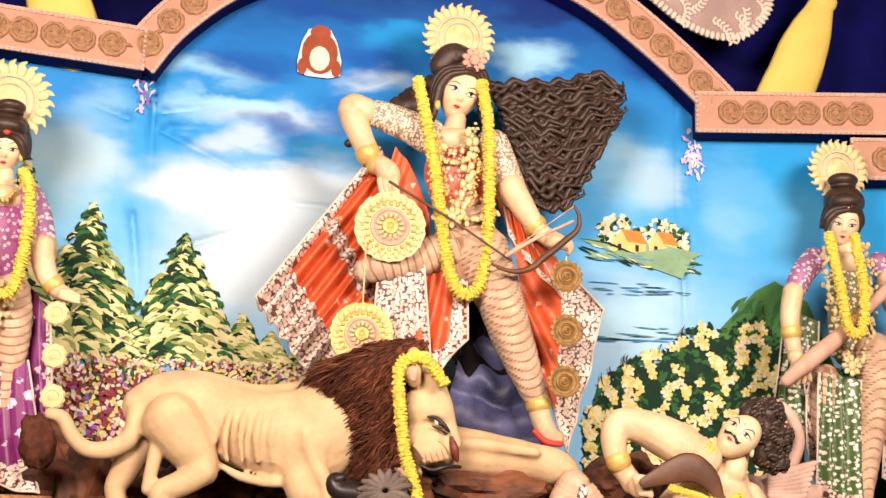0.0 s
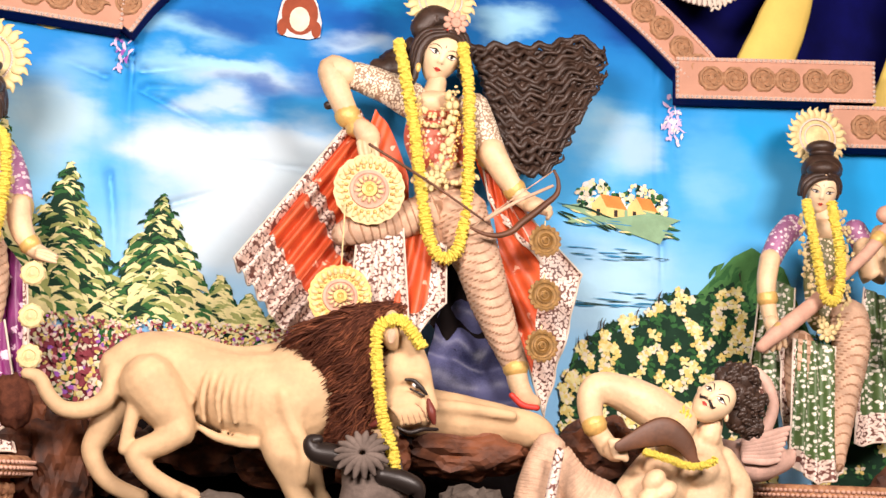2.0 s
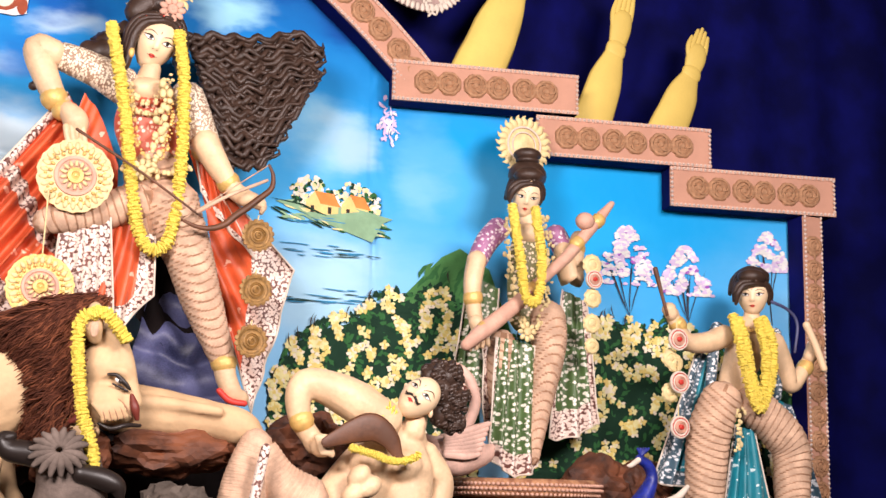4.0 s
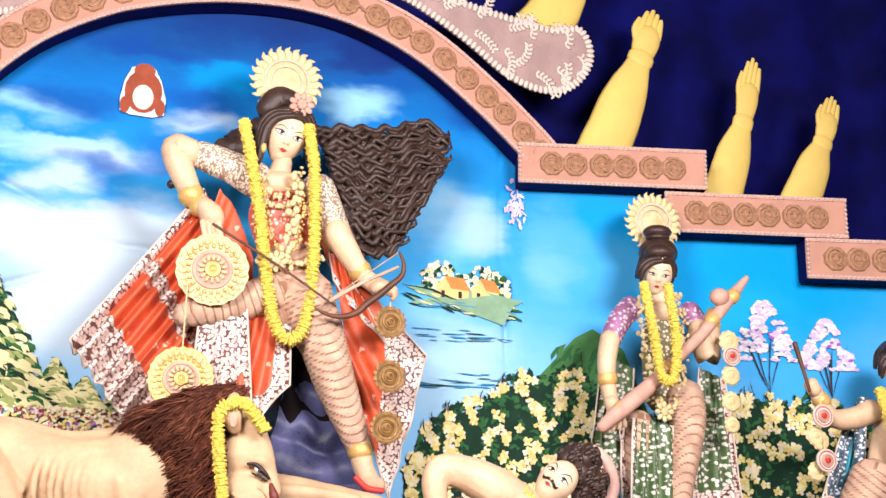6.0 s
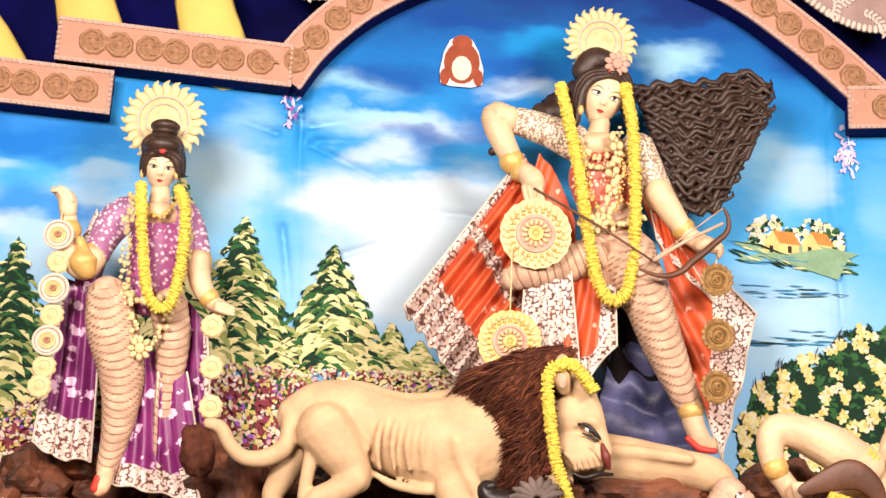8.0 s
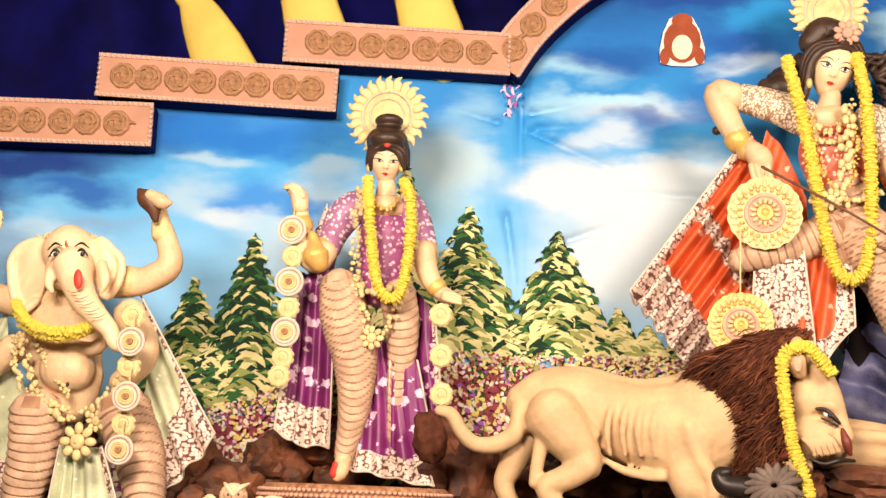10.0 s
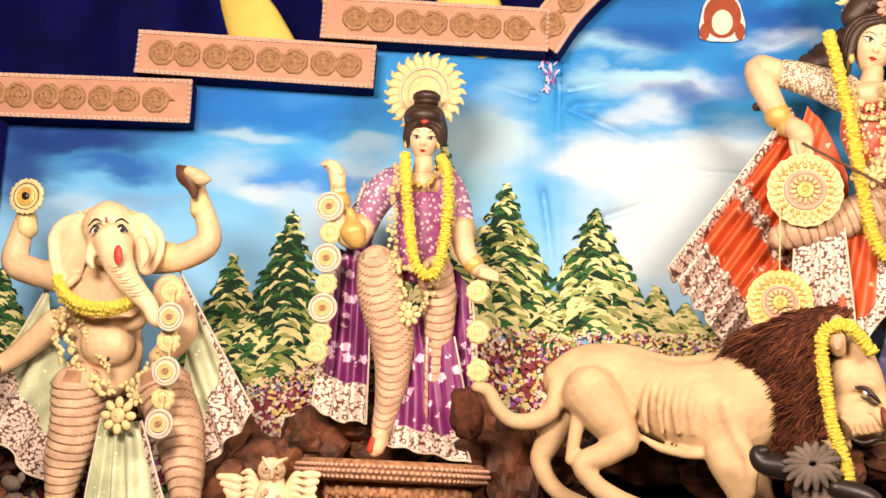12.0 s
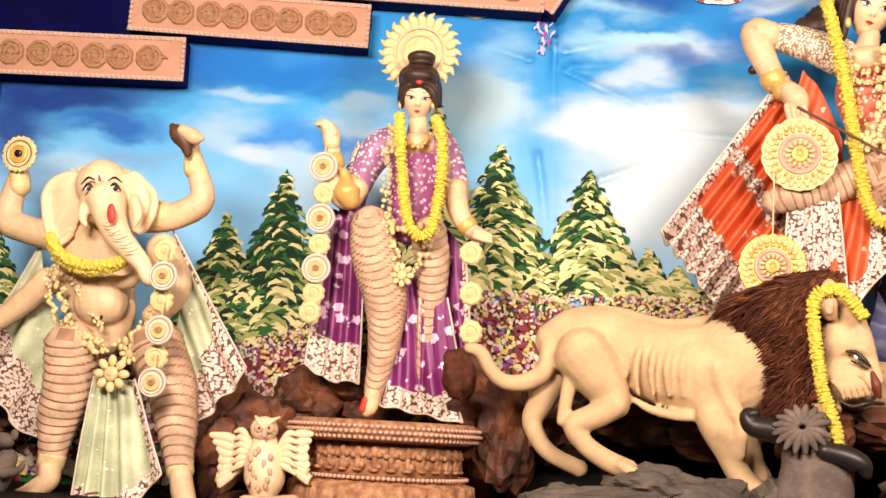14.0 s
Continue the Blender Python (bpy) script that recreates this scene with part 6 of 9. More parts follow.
tube(limbs, [(0.832, -0.25, 0.799, 0.05), (0.885, -0.27, 0.676, 0.045), (0.916, -0.28, 0.567, 0.038), (0.947, -0.29, 0.488, 0.032)], 0, seg=12)
tube(limbs, [(0.835, -0.31, 0.627, 0.02), (0.883, -0.31, 0.619, 0.026), (0.918, -0.3, 0.587, 0.018)], 0, seg=10)
tube(limbs, [(0.747, -0.31, 0.888, 0.03), (0.737, -0.33, 0.811, 0.045), (0.755, -0.3, 0.754, 0.03)], 0, seg=12)
tube(limbs, [(0.677, -0.23, 0.405, 0.05), (0.735, -0.25, 0.377, 0.045), (0.783, -0.25, 0.364, 0.035)], 0, seg=12)
tube(limbs, [(0.755, -0.335, 0.479, 0.009), (0.787, -0.345, 0.451, 0.013), (0.808, -0.33, 0.401, 0.008)], 0, seg=7)
tube(limbs, [(0.779, -0.335, 0.485, 0.009), (0.811, -0.345, 0.457, 0.013), (0.834, -0.33, 0.406, 0.008)], 0, seg=7)
tube(limbs, [(0.803, -0.335, 0.49, 0.009), (0.834, -0.345, 0.462, 0.013), (0.86, -0.33, 0.412, 0.008)], 0, seg=7)
tube(limbs, [(0.827, -0.335, 0.496, 0.009), (0.858, -0.345, 0.468, 0.013), (0.886, -0.33, 0.418, 0.008)], 0, seg=7)
tube(limbs, [(0.85, -0.335, 0.502, 0.009), (0.882, -0.345, 0.474, 0.013), (0.912, -0.33, 0.423, 0.008)], 0, seg=7)
tube(limbs, [(0.893, -0.04, 0.485, 0.122), (1.13, -0.04, 0.466, 0.106), (1.316, -0.04, 0.45, 0.09), (1.463, -0.04, 0.417, 0.085), (1.53, -0.04, 0.368, 0.064)], 0, seg=16)
tube(limbs, [(0.955, -0.14, 0.507, 0.037), (1.136, -0.14, 0.502, 0.032), (1.345, -0.14, 0.48, 0.026)], 0, seg=8)
fuse(bm, limbs, 0, 0.01, 3)
tube(bm, [(-0.028, -0.17, 0.032, 0.011), (-0.015, -0.17, 0.016, 0.004)], 2, seg=6)
tube(bm, [(-0.008, -0.17, 0.009, 0.011), (0.004, -0.17, -0.007, 0.004)], 2, seg=6)
tube(bm, [(-0.052, -0.17, 0.021, 0.011), (-0.039, -0.17, 0.005, 0.004)], 2, seg=6)
tube(bm, [(0.482, -0.17, -0.017, 0.011), (0.494, -0.17, -0.033, 0.004)], 2, seg=6)
tube(bm, [(0.519, -0.17, -0.019, 0.011), (0.531, -0.17, -0.035, 0.004)], 2, seg=6)
ball(bm, (-0.863, -0.03, 0.448), (0.079, 0.079, 0.119), 1, rough=0.35)
ball(bm, (0.864, -0.325, 0.581), (0.020, 0.012, 0.012), 4, turn=25)
ball(bm, (0.87, -0.335, 0.578), (0.011, 0.01, 0.010), 2)
tube(bm, [(0.815, -0.335, 0.605, 0.006), (0.851, -0.335, 0.602, 0.009), (0.884, -0.335, 0.574, 0.011), (0.91, -0.335, 0.546, 0.006)], 2, seg=6)
tube(bm, [(0.837, -0.332, 0.566, 0.004), (0.875, -0.332, 0.55, 0.006), (0.903, -0.332, 0.537, 0.004)], 2, seg=6)
tube(bm, [(0.923, -0.31, 0.525, 0.01), (0.938, -0.32, 0.47, 0.02), (0.953, -0.31, 0.423, 0.01)], 5, seg=8)
tube(bm, [(0.971, -0.29, 0.398, 0.008), (0.903, -0.33, 0.395, 0.01), (0.842, -0.34, 0.378, 0.01), (0.789, -0.33, 0.398, 0.005)], 2, seg=6)
tube(bm, [(0.681, -0.3, 0.402, 0.012), (0.716, -0.31, 0.415, 0.02), (0.741, -0.3, 0.392, 0.012)], 5, seg=8)
tube(bm, [(0.769, -0.342, 0.479, 0.002), (0.801, -0.35, 0.449, 0.0045), (0.819, -0.337, 0.405, 0.002)], 6, seg=5)
tube(bm, [(0.792, -0.342, 0.485, 0.002), (0.824, -0.35, 0.455, 0.0045), (0.845, -0.337, 0.411, 0.002)], 6, seg=5)
tube(bm, [(0.816, -0.342, 0.49, 0.002), (0.848, -0.35, 0.46, 0.0045), (0.871, -0.337, 0.417, 0.002)], 6, seg=5)
tube(bm, [(0.84, -0.342, 0.496, 0.002), (0.872, -0.35, 0.466, 0.0045), (0.897, -0.337, 0.422, 0.002)], 6, seg=5)
tube(bm, [(0.863, -0.342, 0.502, 0.002), (0.895, -0.35, 0.471, 0.0045), (0.923, -0.337, 0.428, 0.002)], 6, seg=5)
ball(bm, (0.74, -0.365, 0.793), (0.02, 0.012, 0.04), 3)
ball(bm, (0.597, -0.03, 0.828), (0.20, 0.13, 0.12), 1, turn=-18, rough=0.2)
ball(bm, (0.583, -0.05, 0.66), (0.17, 0.13, 0.19), 1, rough=0.2)
ball(bm, (0.633, -0.07, 0.484), (0.12, 0.12, 0.15), 1, rough=0.2)
random.seed(5)
mane_root, mane_tip = glide([(0.816, -0.19, 0.93), (0.749, -0.19, 0.89), (0.73, -0.19, 0.752), (0.725, -0.19, 0.603), (0.711, -0.19, 0.456), (0.694, -0.19, 0.37)], 8), glide([(0.57, -0.03, 0.957), (0.265, -0.03, 0.766), (0.355, -0.03, 0.718), (0.4, -0.03, 0.617), (0.473, -0.03, 0.468), (0.55, -0.03, 0.32)], 8)
for k in range(7500):
    # a lock: rooted between the face and the shoulder, it falls back and down in a loose curl
    u, w_ = random.random(), random.random() ** 0.85
    i_ = min(int(u * (len(mane_root) - 1)), len(mane_root) - 1)
    a_, b_ = Vector(mane_root[i_]), Vector(mane_tip[i_])
    root = a_.lerp(b_, w_ * 0.86) + Vector((random.uniform(-0.015, 0.015), -0.10 * math.sin(math.pi * min(1.0, w_ + 0.25)) + random.uniform(-0.03, 0.02), random.uniform(-0.02, 0.02)))
    way = (b_ - a_).normalized()
    clump = noise.noise((root.x * 14, root.z * 14, 2))
    fall = way * random.uniform(0.05, 0.12) + Vector((0.05 * clump, random.uniform(-0.015, 0.01), -0.045 - 0.06 * u + 0.05 * noise.noise((root.x * 9, root.z * 9, 7))))
    curl = Vector((-fall.z, 0, fall.x)) * random.uniform(-0.14, 0.14)
    r_ = random.uniform(0.0022, 0.0042)
    tube(bm, [(*root, r_ * 0.8), (*(root + fall * 0.35 + curl), r_), (*(root + fall * 0.7 - curl * 0.5), r_ * 0.8), (*(root + fall), r_ * 0.15)], 1 if clump + random.uniform(-0.25, 0.25) < 0.08 else 7, 4, 1.0, 2)
for k in range(700):
    # long wisps that stream back over the shoulders
    u = random.random()
    root = Vector((0.794, -0.17, 0.927)).lerp(Vector((0.452, -0.09, 0.835)), u) + Vector((0, random.uniform(-0.06, 0.05), random.uniform(-0.03, 0.02)))
    tip = root + Vector((random.uniform(-0.21, -0.09), random.uniform(-0.03, 0.03), random.uniform(-0.11, -0.02)))
    mid = (root + tip) / 2 + Vector((0, -0.015, random.uniform(0.0, 0.035)))
    tube(bm, [(*root, 0.003), (*mid, 0.0042), (*tip, 0.0008)], random.choice((1, 1, 7)), 4, 1.0, 3)
thing("lion_statue", (-0.055, 5.75, 1.329), "pale buff clay lion statue with shaggy russet mane", "statue", "", bm=bm, mats=[LION, MANE, DARKPAINT, DHOTI, EYEWHITE, MAROON, DHOTILINE, MANELIGHT])

garland([(0.683, 5.37, 2.183), (0.633, 5.37, 2.162), (0.618, 5.37, 2.096), (0.628, 5.37, 1.989), (0.643, 5.37, 1.87), (0.664, 5.37, 1.753), (0.699, 5.37, 1.66), (0.727, 5.37, 1.541), (0.736, 5.37, 1.5)], 0.024, "yellow marigold garland hanging down the face of the lion statue")

garland([(0.684, 5.38, 2.189), (0.737, 5.38, 2.181), (0.784, 5.38, 2.127), (0.829, 5.38, 2.068)], 0.024, "short yellow marigold string over the lion statue brow")

bm = bmesh.new()
tube(bm, [(-0.002, 0, 0.23, 0.131), (0.021, 0, 0.093, 0.151), (0.001, 0, -0.068, 0.166)], 0, flat=0.7, seg=20)
tube(bm, [(-0.032, -0.13, 0.27, 0.018), (0.014, -0.13, 0.261, 0.02), (0.051, -0.13, 0.243, 0.01)], 0, seg=7)
tube(bm, [(-0.036, -0.13, 0.262, 0.018), (0.001, -0.13, 0.241, 0.02), (0.031, -0.13, 0.211, 0.01)], 0, seg=7)
tube(bm, [(-0.044, -0.13, 0.257, 0.018), (-0.021, -0.13, 0.226, 0.02), (-0.001, -0.13, 0.187, 0.01)], 0, seg=7)
tube(bm, [(-0.053, -0.13, 0.254, 0.018), (-0.047, -0.13, 0.218, 0.02), (-0.042, -0.13, 0.173, 0.01)], 0, seg=7)
tube(bm, [(-0.063, -0.13, 0.254, 0.018), (-0.075, -0.13, 0.218, 0.02), (-0.084, -0.13, 0.173, 0.01)], 0, seg=7)
tube(bm, [(-0.072, -0.13, 0.257, 0.018), (-0.1, -0.13, 0.226, 0.02), (-0.123, -0.13, 0.186, 0.01)], 0, seg=7)
tube(bm, [(-0.079, -0.13, 0.262, 0.018), (-0.12, -0.13, 0.241, 0.02), (-0.153, -0.13, 0.211, 0.01)], 0, seg=7)
tube(bm, [(-0.083, -0.13, 0.27, 0.018), (-0.13, -0.13, 0.261, 0.02), (-0.169, -0.13, 0.243, 0.01)], 0, seg=7)
tube(bm, [(-0.083, -0.13, 0.279, 0.018), (-0.13, -0.13, 0.283, 0.02), (-0.169, -0.13, 0.279, 0.01)], 0, seg=7)
tube(bm, [(-0.079, -0.13, 0.287, 0.018), (-0.12, -0.13, 0.304, 0.02), (-0.154, -0.13, 0.313, 0.01)], 0, seg=7)
tube(bm, [(-0.073, -0.13, 0.293, 0.018), (-0.101, -0.13, 0.321, 0.02), (-0.125, -0.13, 0.34, 0.01)], 0, seg=7)
tube(bm, [(-0.064, -0.13, 0.297, 0.018), (-0.076, -0.13, 0.332, 0.02), (-0.086, -0.13, 0.358, 0.01)], 0, seg=7)
tube(bm, [(-0.054, -0.13, 0.298, 0.018), (-0.048, -0.13, 0.335, 0.02), (-0.043, -0.13, 0.362, 0.01)], 0, seg=7)
tube(bm, [(-0.044, -0.13, 0.296, 0.018), (-0.021, -0.13, 0.329, 0.02), (-0.003, -0.13, 0.353, 0.01)], 0, seg=7)
tube(bm, [(-0.037, -0.13, 0.291, 0.018), (0, -0.13, 0.316, 0.02), (0.03, -0.13, 0.332, 0.01)], 0, seg=7)
tube(bm, [(-0.032, -0.13, 0.284, 0.018), (0.014, -0.13, 0.298, 0.02), (0.051, -0.13, 0.302, 0.01)], 0, seg=7)
tube(bm, [(-0.1, -0.08, 0.247, 0.05), (-0.178, -0.08, 0.261, 0.05), (-0.245, -0.08, 0.273, 0.045), (-0.269, -0.08, 0.312, 0.035), (-0.235, -0.08, 0.327, 0.02)], 1)
tube(bm, [(0.031, -0.1, 0.186, 0.04), (0.118, -0.1, 0.168, 0.045), (0.183, -0.1, 0.138, 0.04), (0.204, -0.1, 0.095, 0.02)], 1)
thing("buffalo_head_statue", (0.633, 5.45, 1.334), "severed grey clay buffalo head with black horns on the rocks", "statue", "", bm=bm, mats=[BUFFALO, DARKPAINT])

bm = bmesh.new()
tube(bm, [(-0.069, 0, 1.502, 0.047), (-0.069, 0, 1.4, 0.056)], 0)
head(bm, (-0.066, -0.03, 1.614), 0.084, 0.126, 11, 22, 2, 2, 10, 11, 12, 0.0, 0.9)
hair_cap(bm, (-0.066, 0.000, 1.634), 0.094, 0.128, 11, 2, 3, -0.2, 0.62)
tube(bm, [(-0.044, -0.14, 1.647, 0.0110000), (-0.097, -0.1, 1.641, 0.02), (-0.129, -0.08, 1.611, 0.02), (-0.144, -0.06, 1.552, 0.01)], 3)
tube(bm, [(-0.044, -0.14, 1.647, 0.0110000), (-0.008, -0.1, 1.642, 0.02), (0.019, -0.08, 1.613, 0.02), (0.03, -0.06, 1.554, 0.01)], 3)
tube(bm, [(-0.06, -0.125, 1.666, 0.0110000), (-0.113, -0.085, 1.66, 0.02), (-0.144, -0.065, 1.63, 0.02), (-0.159, -0.045, 1.571, 0.01)], 3)
tube(bm, [(-0.037, -0.125, 1.666, 0.0110000), (-0.001, -0.085, 1.661, 0.02), (0.026, -0.065, 1.632, 0.02), (0.038, -0.045, 1.573, 0.01)], 3)
ball(bm, (-0.077, 0.01, 1.72), (0.108, 0.10, 0.085), 3)
ball(bm, (-0.062, -0.065, 1.704), (0.094, 0.085, 0.05), 3)
ball(bm, (-0.065, -0.02, 1.822), (0.074, 0.066, 0.036), 3)
ball(bm, (-0.065, -0.02, 1.792), (0.066, 0.06, 0.022), 3)
ball(bm, (-0.150, -0.060, 1.564), (0.014, 0.014, 0.024), 9)
ball(bm, (0.018, -0.060, 1.564), (0.014, 0.014, 0.024), 9)
ball(bm, (-0.04, -0.165, 1.652), (0.016, 0.012, 0.012), 12, rough=0.2)
ball(bm, (-0.063, -0.02, 1.366), (0.117, 0.084, 0.067), 0)
tube(bm, [(-0.064, 0, 1.312, 0.117), (-0.063, 0, 1.239, 0.134), (-0.067, 0, 1.109, 0.128), (-0.083, 0, 0.965, 0.128)], 6, flat=0.62, seg=20)
tube(bm, [(-0.209, 0, 1.384, 0.084), (-0.279, 0, 1.325, 0.089), (-0.331, 0, 1.221, 0.072), (-0.35, 0, 1.148, 0.061)], 7)
tube(bm, [(-0.336, -0.08, 1.132, 0.059), (-0.385, -0.08, 1.073, 0.061), (-0.453, -0.08, 1.13, 0.056), (-0.476, -0.08, 1.26, 0.047), (-0.488, -0.08, 1.348, 0.039)], 0)
tube(bm, [(-0.472, -0.08, 1.246, 0.059), (-0.477, -0.08, 1.275, 0.056)], 9)
tube(bm, [(-0.374, -0.05, 1.152, 0.067), (-0.395, -0.05, 1.117, 0.067)], 9)
tube(bm, [(-0.482, -0.1, 1.343, 0.042), (-0.495, -0.1, 1.407, 0.045), (-0.542, -0.1, 1.445, 0.022), (-0.564, -0.1, 1.459, 0.011)], 0)
tube(bm, [(-0.463, -0.13, 1.394, 0.017), (-0.489, -0.13, 1.44, 0.014), (-0.526, -0.13, 1.458, 0.011)], 0, seg=7)
tube(bm, [(-0.477, -0.13, 1.394, 0.017), (-0.51, -0.13, 1.44, 0.014), (-0.543, -0.13, 1.449, 0.011)], 0, seg=7)
tube(bm, [(-0.492, -0.13, 1.394, 0.017), (-0.53, -0.13, 1.44, 0.014), (-0.56, -0.13, 1.44, 0.011)], 0, seg=7)
tube(bm, [(0.062, 0, 1.386, 0.072), (0.108, 0, 1.271, 0.075), (0.138, 0, 1.141, 0.075)], 7)
tube(bm, [(0.148, -0.06, 1.144, 0.061), (0.176, -0.06, 1.03, 0.053), (0.228, -0.06, 0.947, 0.042), (0.285, -0.06, 0.912, 0.036), (0.342, -0.06, 0.902, 0.017)], 0)
tube(bm, [(0.266, -0.1, 0.921, 0.017), (0.31, -0.1, 0.917, 0.014), (0.35, -0.1, 0.901, 0.008)], 0, seg=7)
tube(bm, [(0.266, -0.1, 0.91, 0.017), (0.311, -0.1, 0.9, 0.014), (0.35, -0.1, 0.887, 0.008)], 0, seg=7)
tube(bm, [(0.267, -0.1, 0.899, 0.017), (0.312, -0.1, 0.883, 0.014), (0.351, -0.1, 0.873, 0.008)], 0, seg=7)
tube(bm, [(0.135, -0.02, 1.143, 0.081), (0.148, -0.02, 1.12, 0.078)], 9)
tube(bm, [(0.213, -0.06, 0.966, 0.05), (0.23, -0.06, 0.95, 0.05)], 9)
chain(bm, [(-0.167, -0.14, 1.437), (-0.181, -0.14, 1.279), (-0.175, -0.14, 1.08), (-0.151, -0.14, 0.911), (-0.099, -0.14, 0.744), (-0.072, -0.14, 0.675)], 0.028, 13, 2)
chain(bm, [(0.083, -0.14, 1.438), (0.111, -0.14, 1.282), (0.102, -0.14, 1.084), (0.074, -0.14, 0.916), (-0.013, -0.14, 0.719)], 0.025, 13, 2)
chain(bm, [(-0.129, -0.12, 1.442), (-0.086, -0.12, 1.356), (-0.023, -0.12, 1.342), (0.044, -0.12, 1.429)], 0.02, 9, 2)
chain(bm, [(-0.187, -0.12, 0.97), (-0.085, -0.12, 0.93), (0.055, -0.12, 0.947)], 0.039, 13, 2)
flower(bm, (-0.067, -0.17, 0.686), 0.061, 13, 8)
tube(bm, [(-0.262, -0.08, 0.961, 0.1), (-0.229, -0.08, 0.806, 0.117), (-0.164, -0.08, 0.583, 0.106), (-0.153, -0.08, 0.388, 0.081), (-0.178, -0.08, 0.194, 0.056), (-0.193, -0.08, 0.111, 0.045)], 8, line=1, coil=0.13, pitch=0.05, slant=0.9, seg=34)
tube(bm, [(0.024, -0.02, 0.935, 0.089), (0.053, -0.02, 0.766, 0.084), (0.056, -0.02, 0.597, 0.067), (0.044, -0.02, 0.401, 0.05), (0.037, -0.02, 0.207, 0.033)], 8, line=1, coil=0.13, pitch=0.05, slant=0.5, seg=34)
tube(bm, [(-0.188, -0.1, 0.116, 0.039), (-0.201, -0.1, 0.05, 0.039), (-0.216, -0.1, 0.022, 0.028)], 0)
tube(bm, [(-0.215, -0.12, 0.081, 0.022), (-0.229, -0.12, 0.032, 0.02)], 12)
drape(bm, [(-0.175, -0.02, 0.731), (-0.078, -0.02, 0.705), (0.009, -0.02, 0.68)], [(-0.207, -0.08, 0.069), (0.014, -0.08, 0.034), (0.25, -0.08, -0.007)], 4, 5, folds=5, amp=0.025, hem=0.14, edge=0.04, pipe=14)
drape(bm, [(0.009, -0.07, 0.589), (0.081, -0.07, 0.55), (0.144, -0.07, 0.594)], [(0.017, -0.05, 0.122), (0.13, -0.05, 0.087), (0.252, -0.05, 0.134)], 4, 5, folds=4, amp=0.02, hem=0.12, pipe=14)
tube(bm, [(-0.404, -0.13, 1.204, 0.022), (-0.389, -0.13, 1.158, 0.033), (-0.38, -0.13, 1.101, 0.07), (-0.359, -0.13, 1.05, 0.05)], 9)
drape(bm, [(-0.511, 0.05, 1.052), (-0.435, 0.05, 1.024), (-0.313, 0.05, 0.983)], [(-0.569, 0.03, 0.239), (-0.448, 0.03, 0.176), (-0.287, 0.03, 0.167)], 4, 5, folds=4, amp=0.03, hem=0.22, edge=0.14, pipe=14)
drape(bm, [(0.005, 0.06, 1.006), (0.109, 0.06, 0.951), (0.201, 0.06, 0.838)], [(0.004, 0.05, 0.265), (0.15, 0.05, 0.183), (0.262, 0.05, 0.304)], 4, 5, folds=4, amp=0.03, hem=0.12, edge2=0.12, pipe=14)
drape(bm, [(-0.39, 0.07, 1.414), (-0.356, 0.07, 1.355), (-0.291, 0.07, 1.266)], [(-0.493, 0.07, 1.145), (-0.438, 0.07, 0.999), (-0.36, 0.07, 0.942)], 4, 5, folds=2, amp=0.02, hem=0, edge=0.3)
thing("statue", (-1.177, 6.05, 1.563), "painted clay goddess statue in purple silk standing on a pedestal", "statue", "", bm=bm, mats=[CLAY, DHOTILINE, FACE, HAIR, PURPLE, BROCADE, PURPLEBROCADE, LILACSLEEVE, DHOTI, GOLD, EYEWHITE, DARKPAINT, REDPAINT, PALEGOLD, PITH])

garland([(-1.305, 5.88, 3.036), (-1.278, 5.82, 2.879), (-1.257, 5.82, 2.71), (-1.231, 5.82, 2.544), (-1.187, 5.82, 2.451), (-1.142, 5.82, 2.43), (-1.1, 5.82, 2.475), (-1.075, 5.82, 2.63), (-1.067, 5.82, 2.797), (-1.08, 5.82, 2.937), (-1.124, 5.88, 3.031)], 0.024, "yellow marigold garland round the purple-clad statue")

halo((-1.277, 6.15, 3.45), 0.21, "pale gold sun-shaped halo behind the purple-clad statue")

disc_ornament((-1.678, 5.9, 2.782), 0.073, PITH, PALEGOLD, ROSETTE, "white pith disc with ochre rings hanging on a cord", 0.0, 16, "hanging_disc", "hanging discs", 0.07)

disc_ornament((-1.675, 5.9, 2.521), 0.073, PITH, PALEGOLD, ROSETTE, "white pith disc with ochre rings hanging on a cord", 0.0, 16, "hanging_disc", "hanging discs", 0.07)

disc_ornament((-1.679, 5.9, 2.272), 0.073, PITH, PALEGOLD, ROSETTE, "white pith disc with ochre rings hanging on a cord", 0.0, 16, "hanging_disc", "hanging discs", 0.07)

tassel((-1.672, 5.92, 2.654), 0.052, "small pale gold pith flower on a cord")

tassel((-1.678, 5.92, 2.397), 0.052, "small pale gold pith flower on a cord")

tassel((-1.69, 5.92, 2.151), 0.052, "small pale gold pith flower on a cord")

tassel((-1.704, 5.92, 2.058), 0.052, "small pale gold pith flower on a cord")

tassel((-0.918, 5.92, 2.374), 0.052, "pale gold pith medallion hanging from the purple-clad statue")

tassel((-0.908, 5.92, 2.176), 0.052, "pale gold pith medallion hanging from the purple-clad statue")

tassel((-0.899, 5.92, 1.991), 0.052, "pale gold pith medallion hanging from the purple-clad statue")

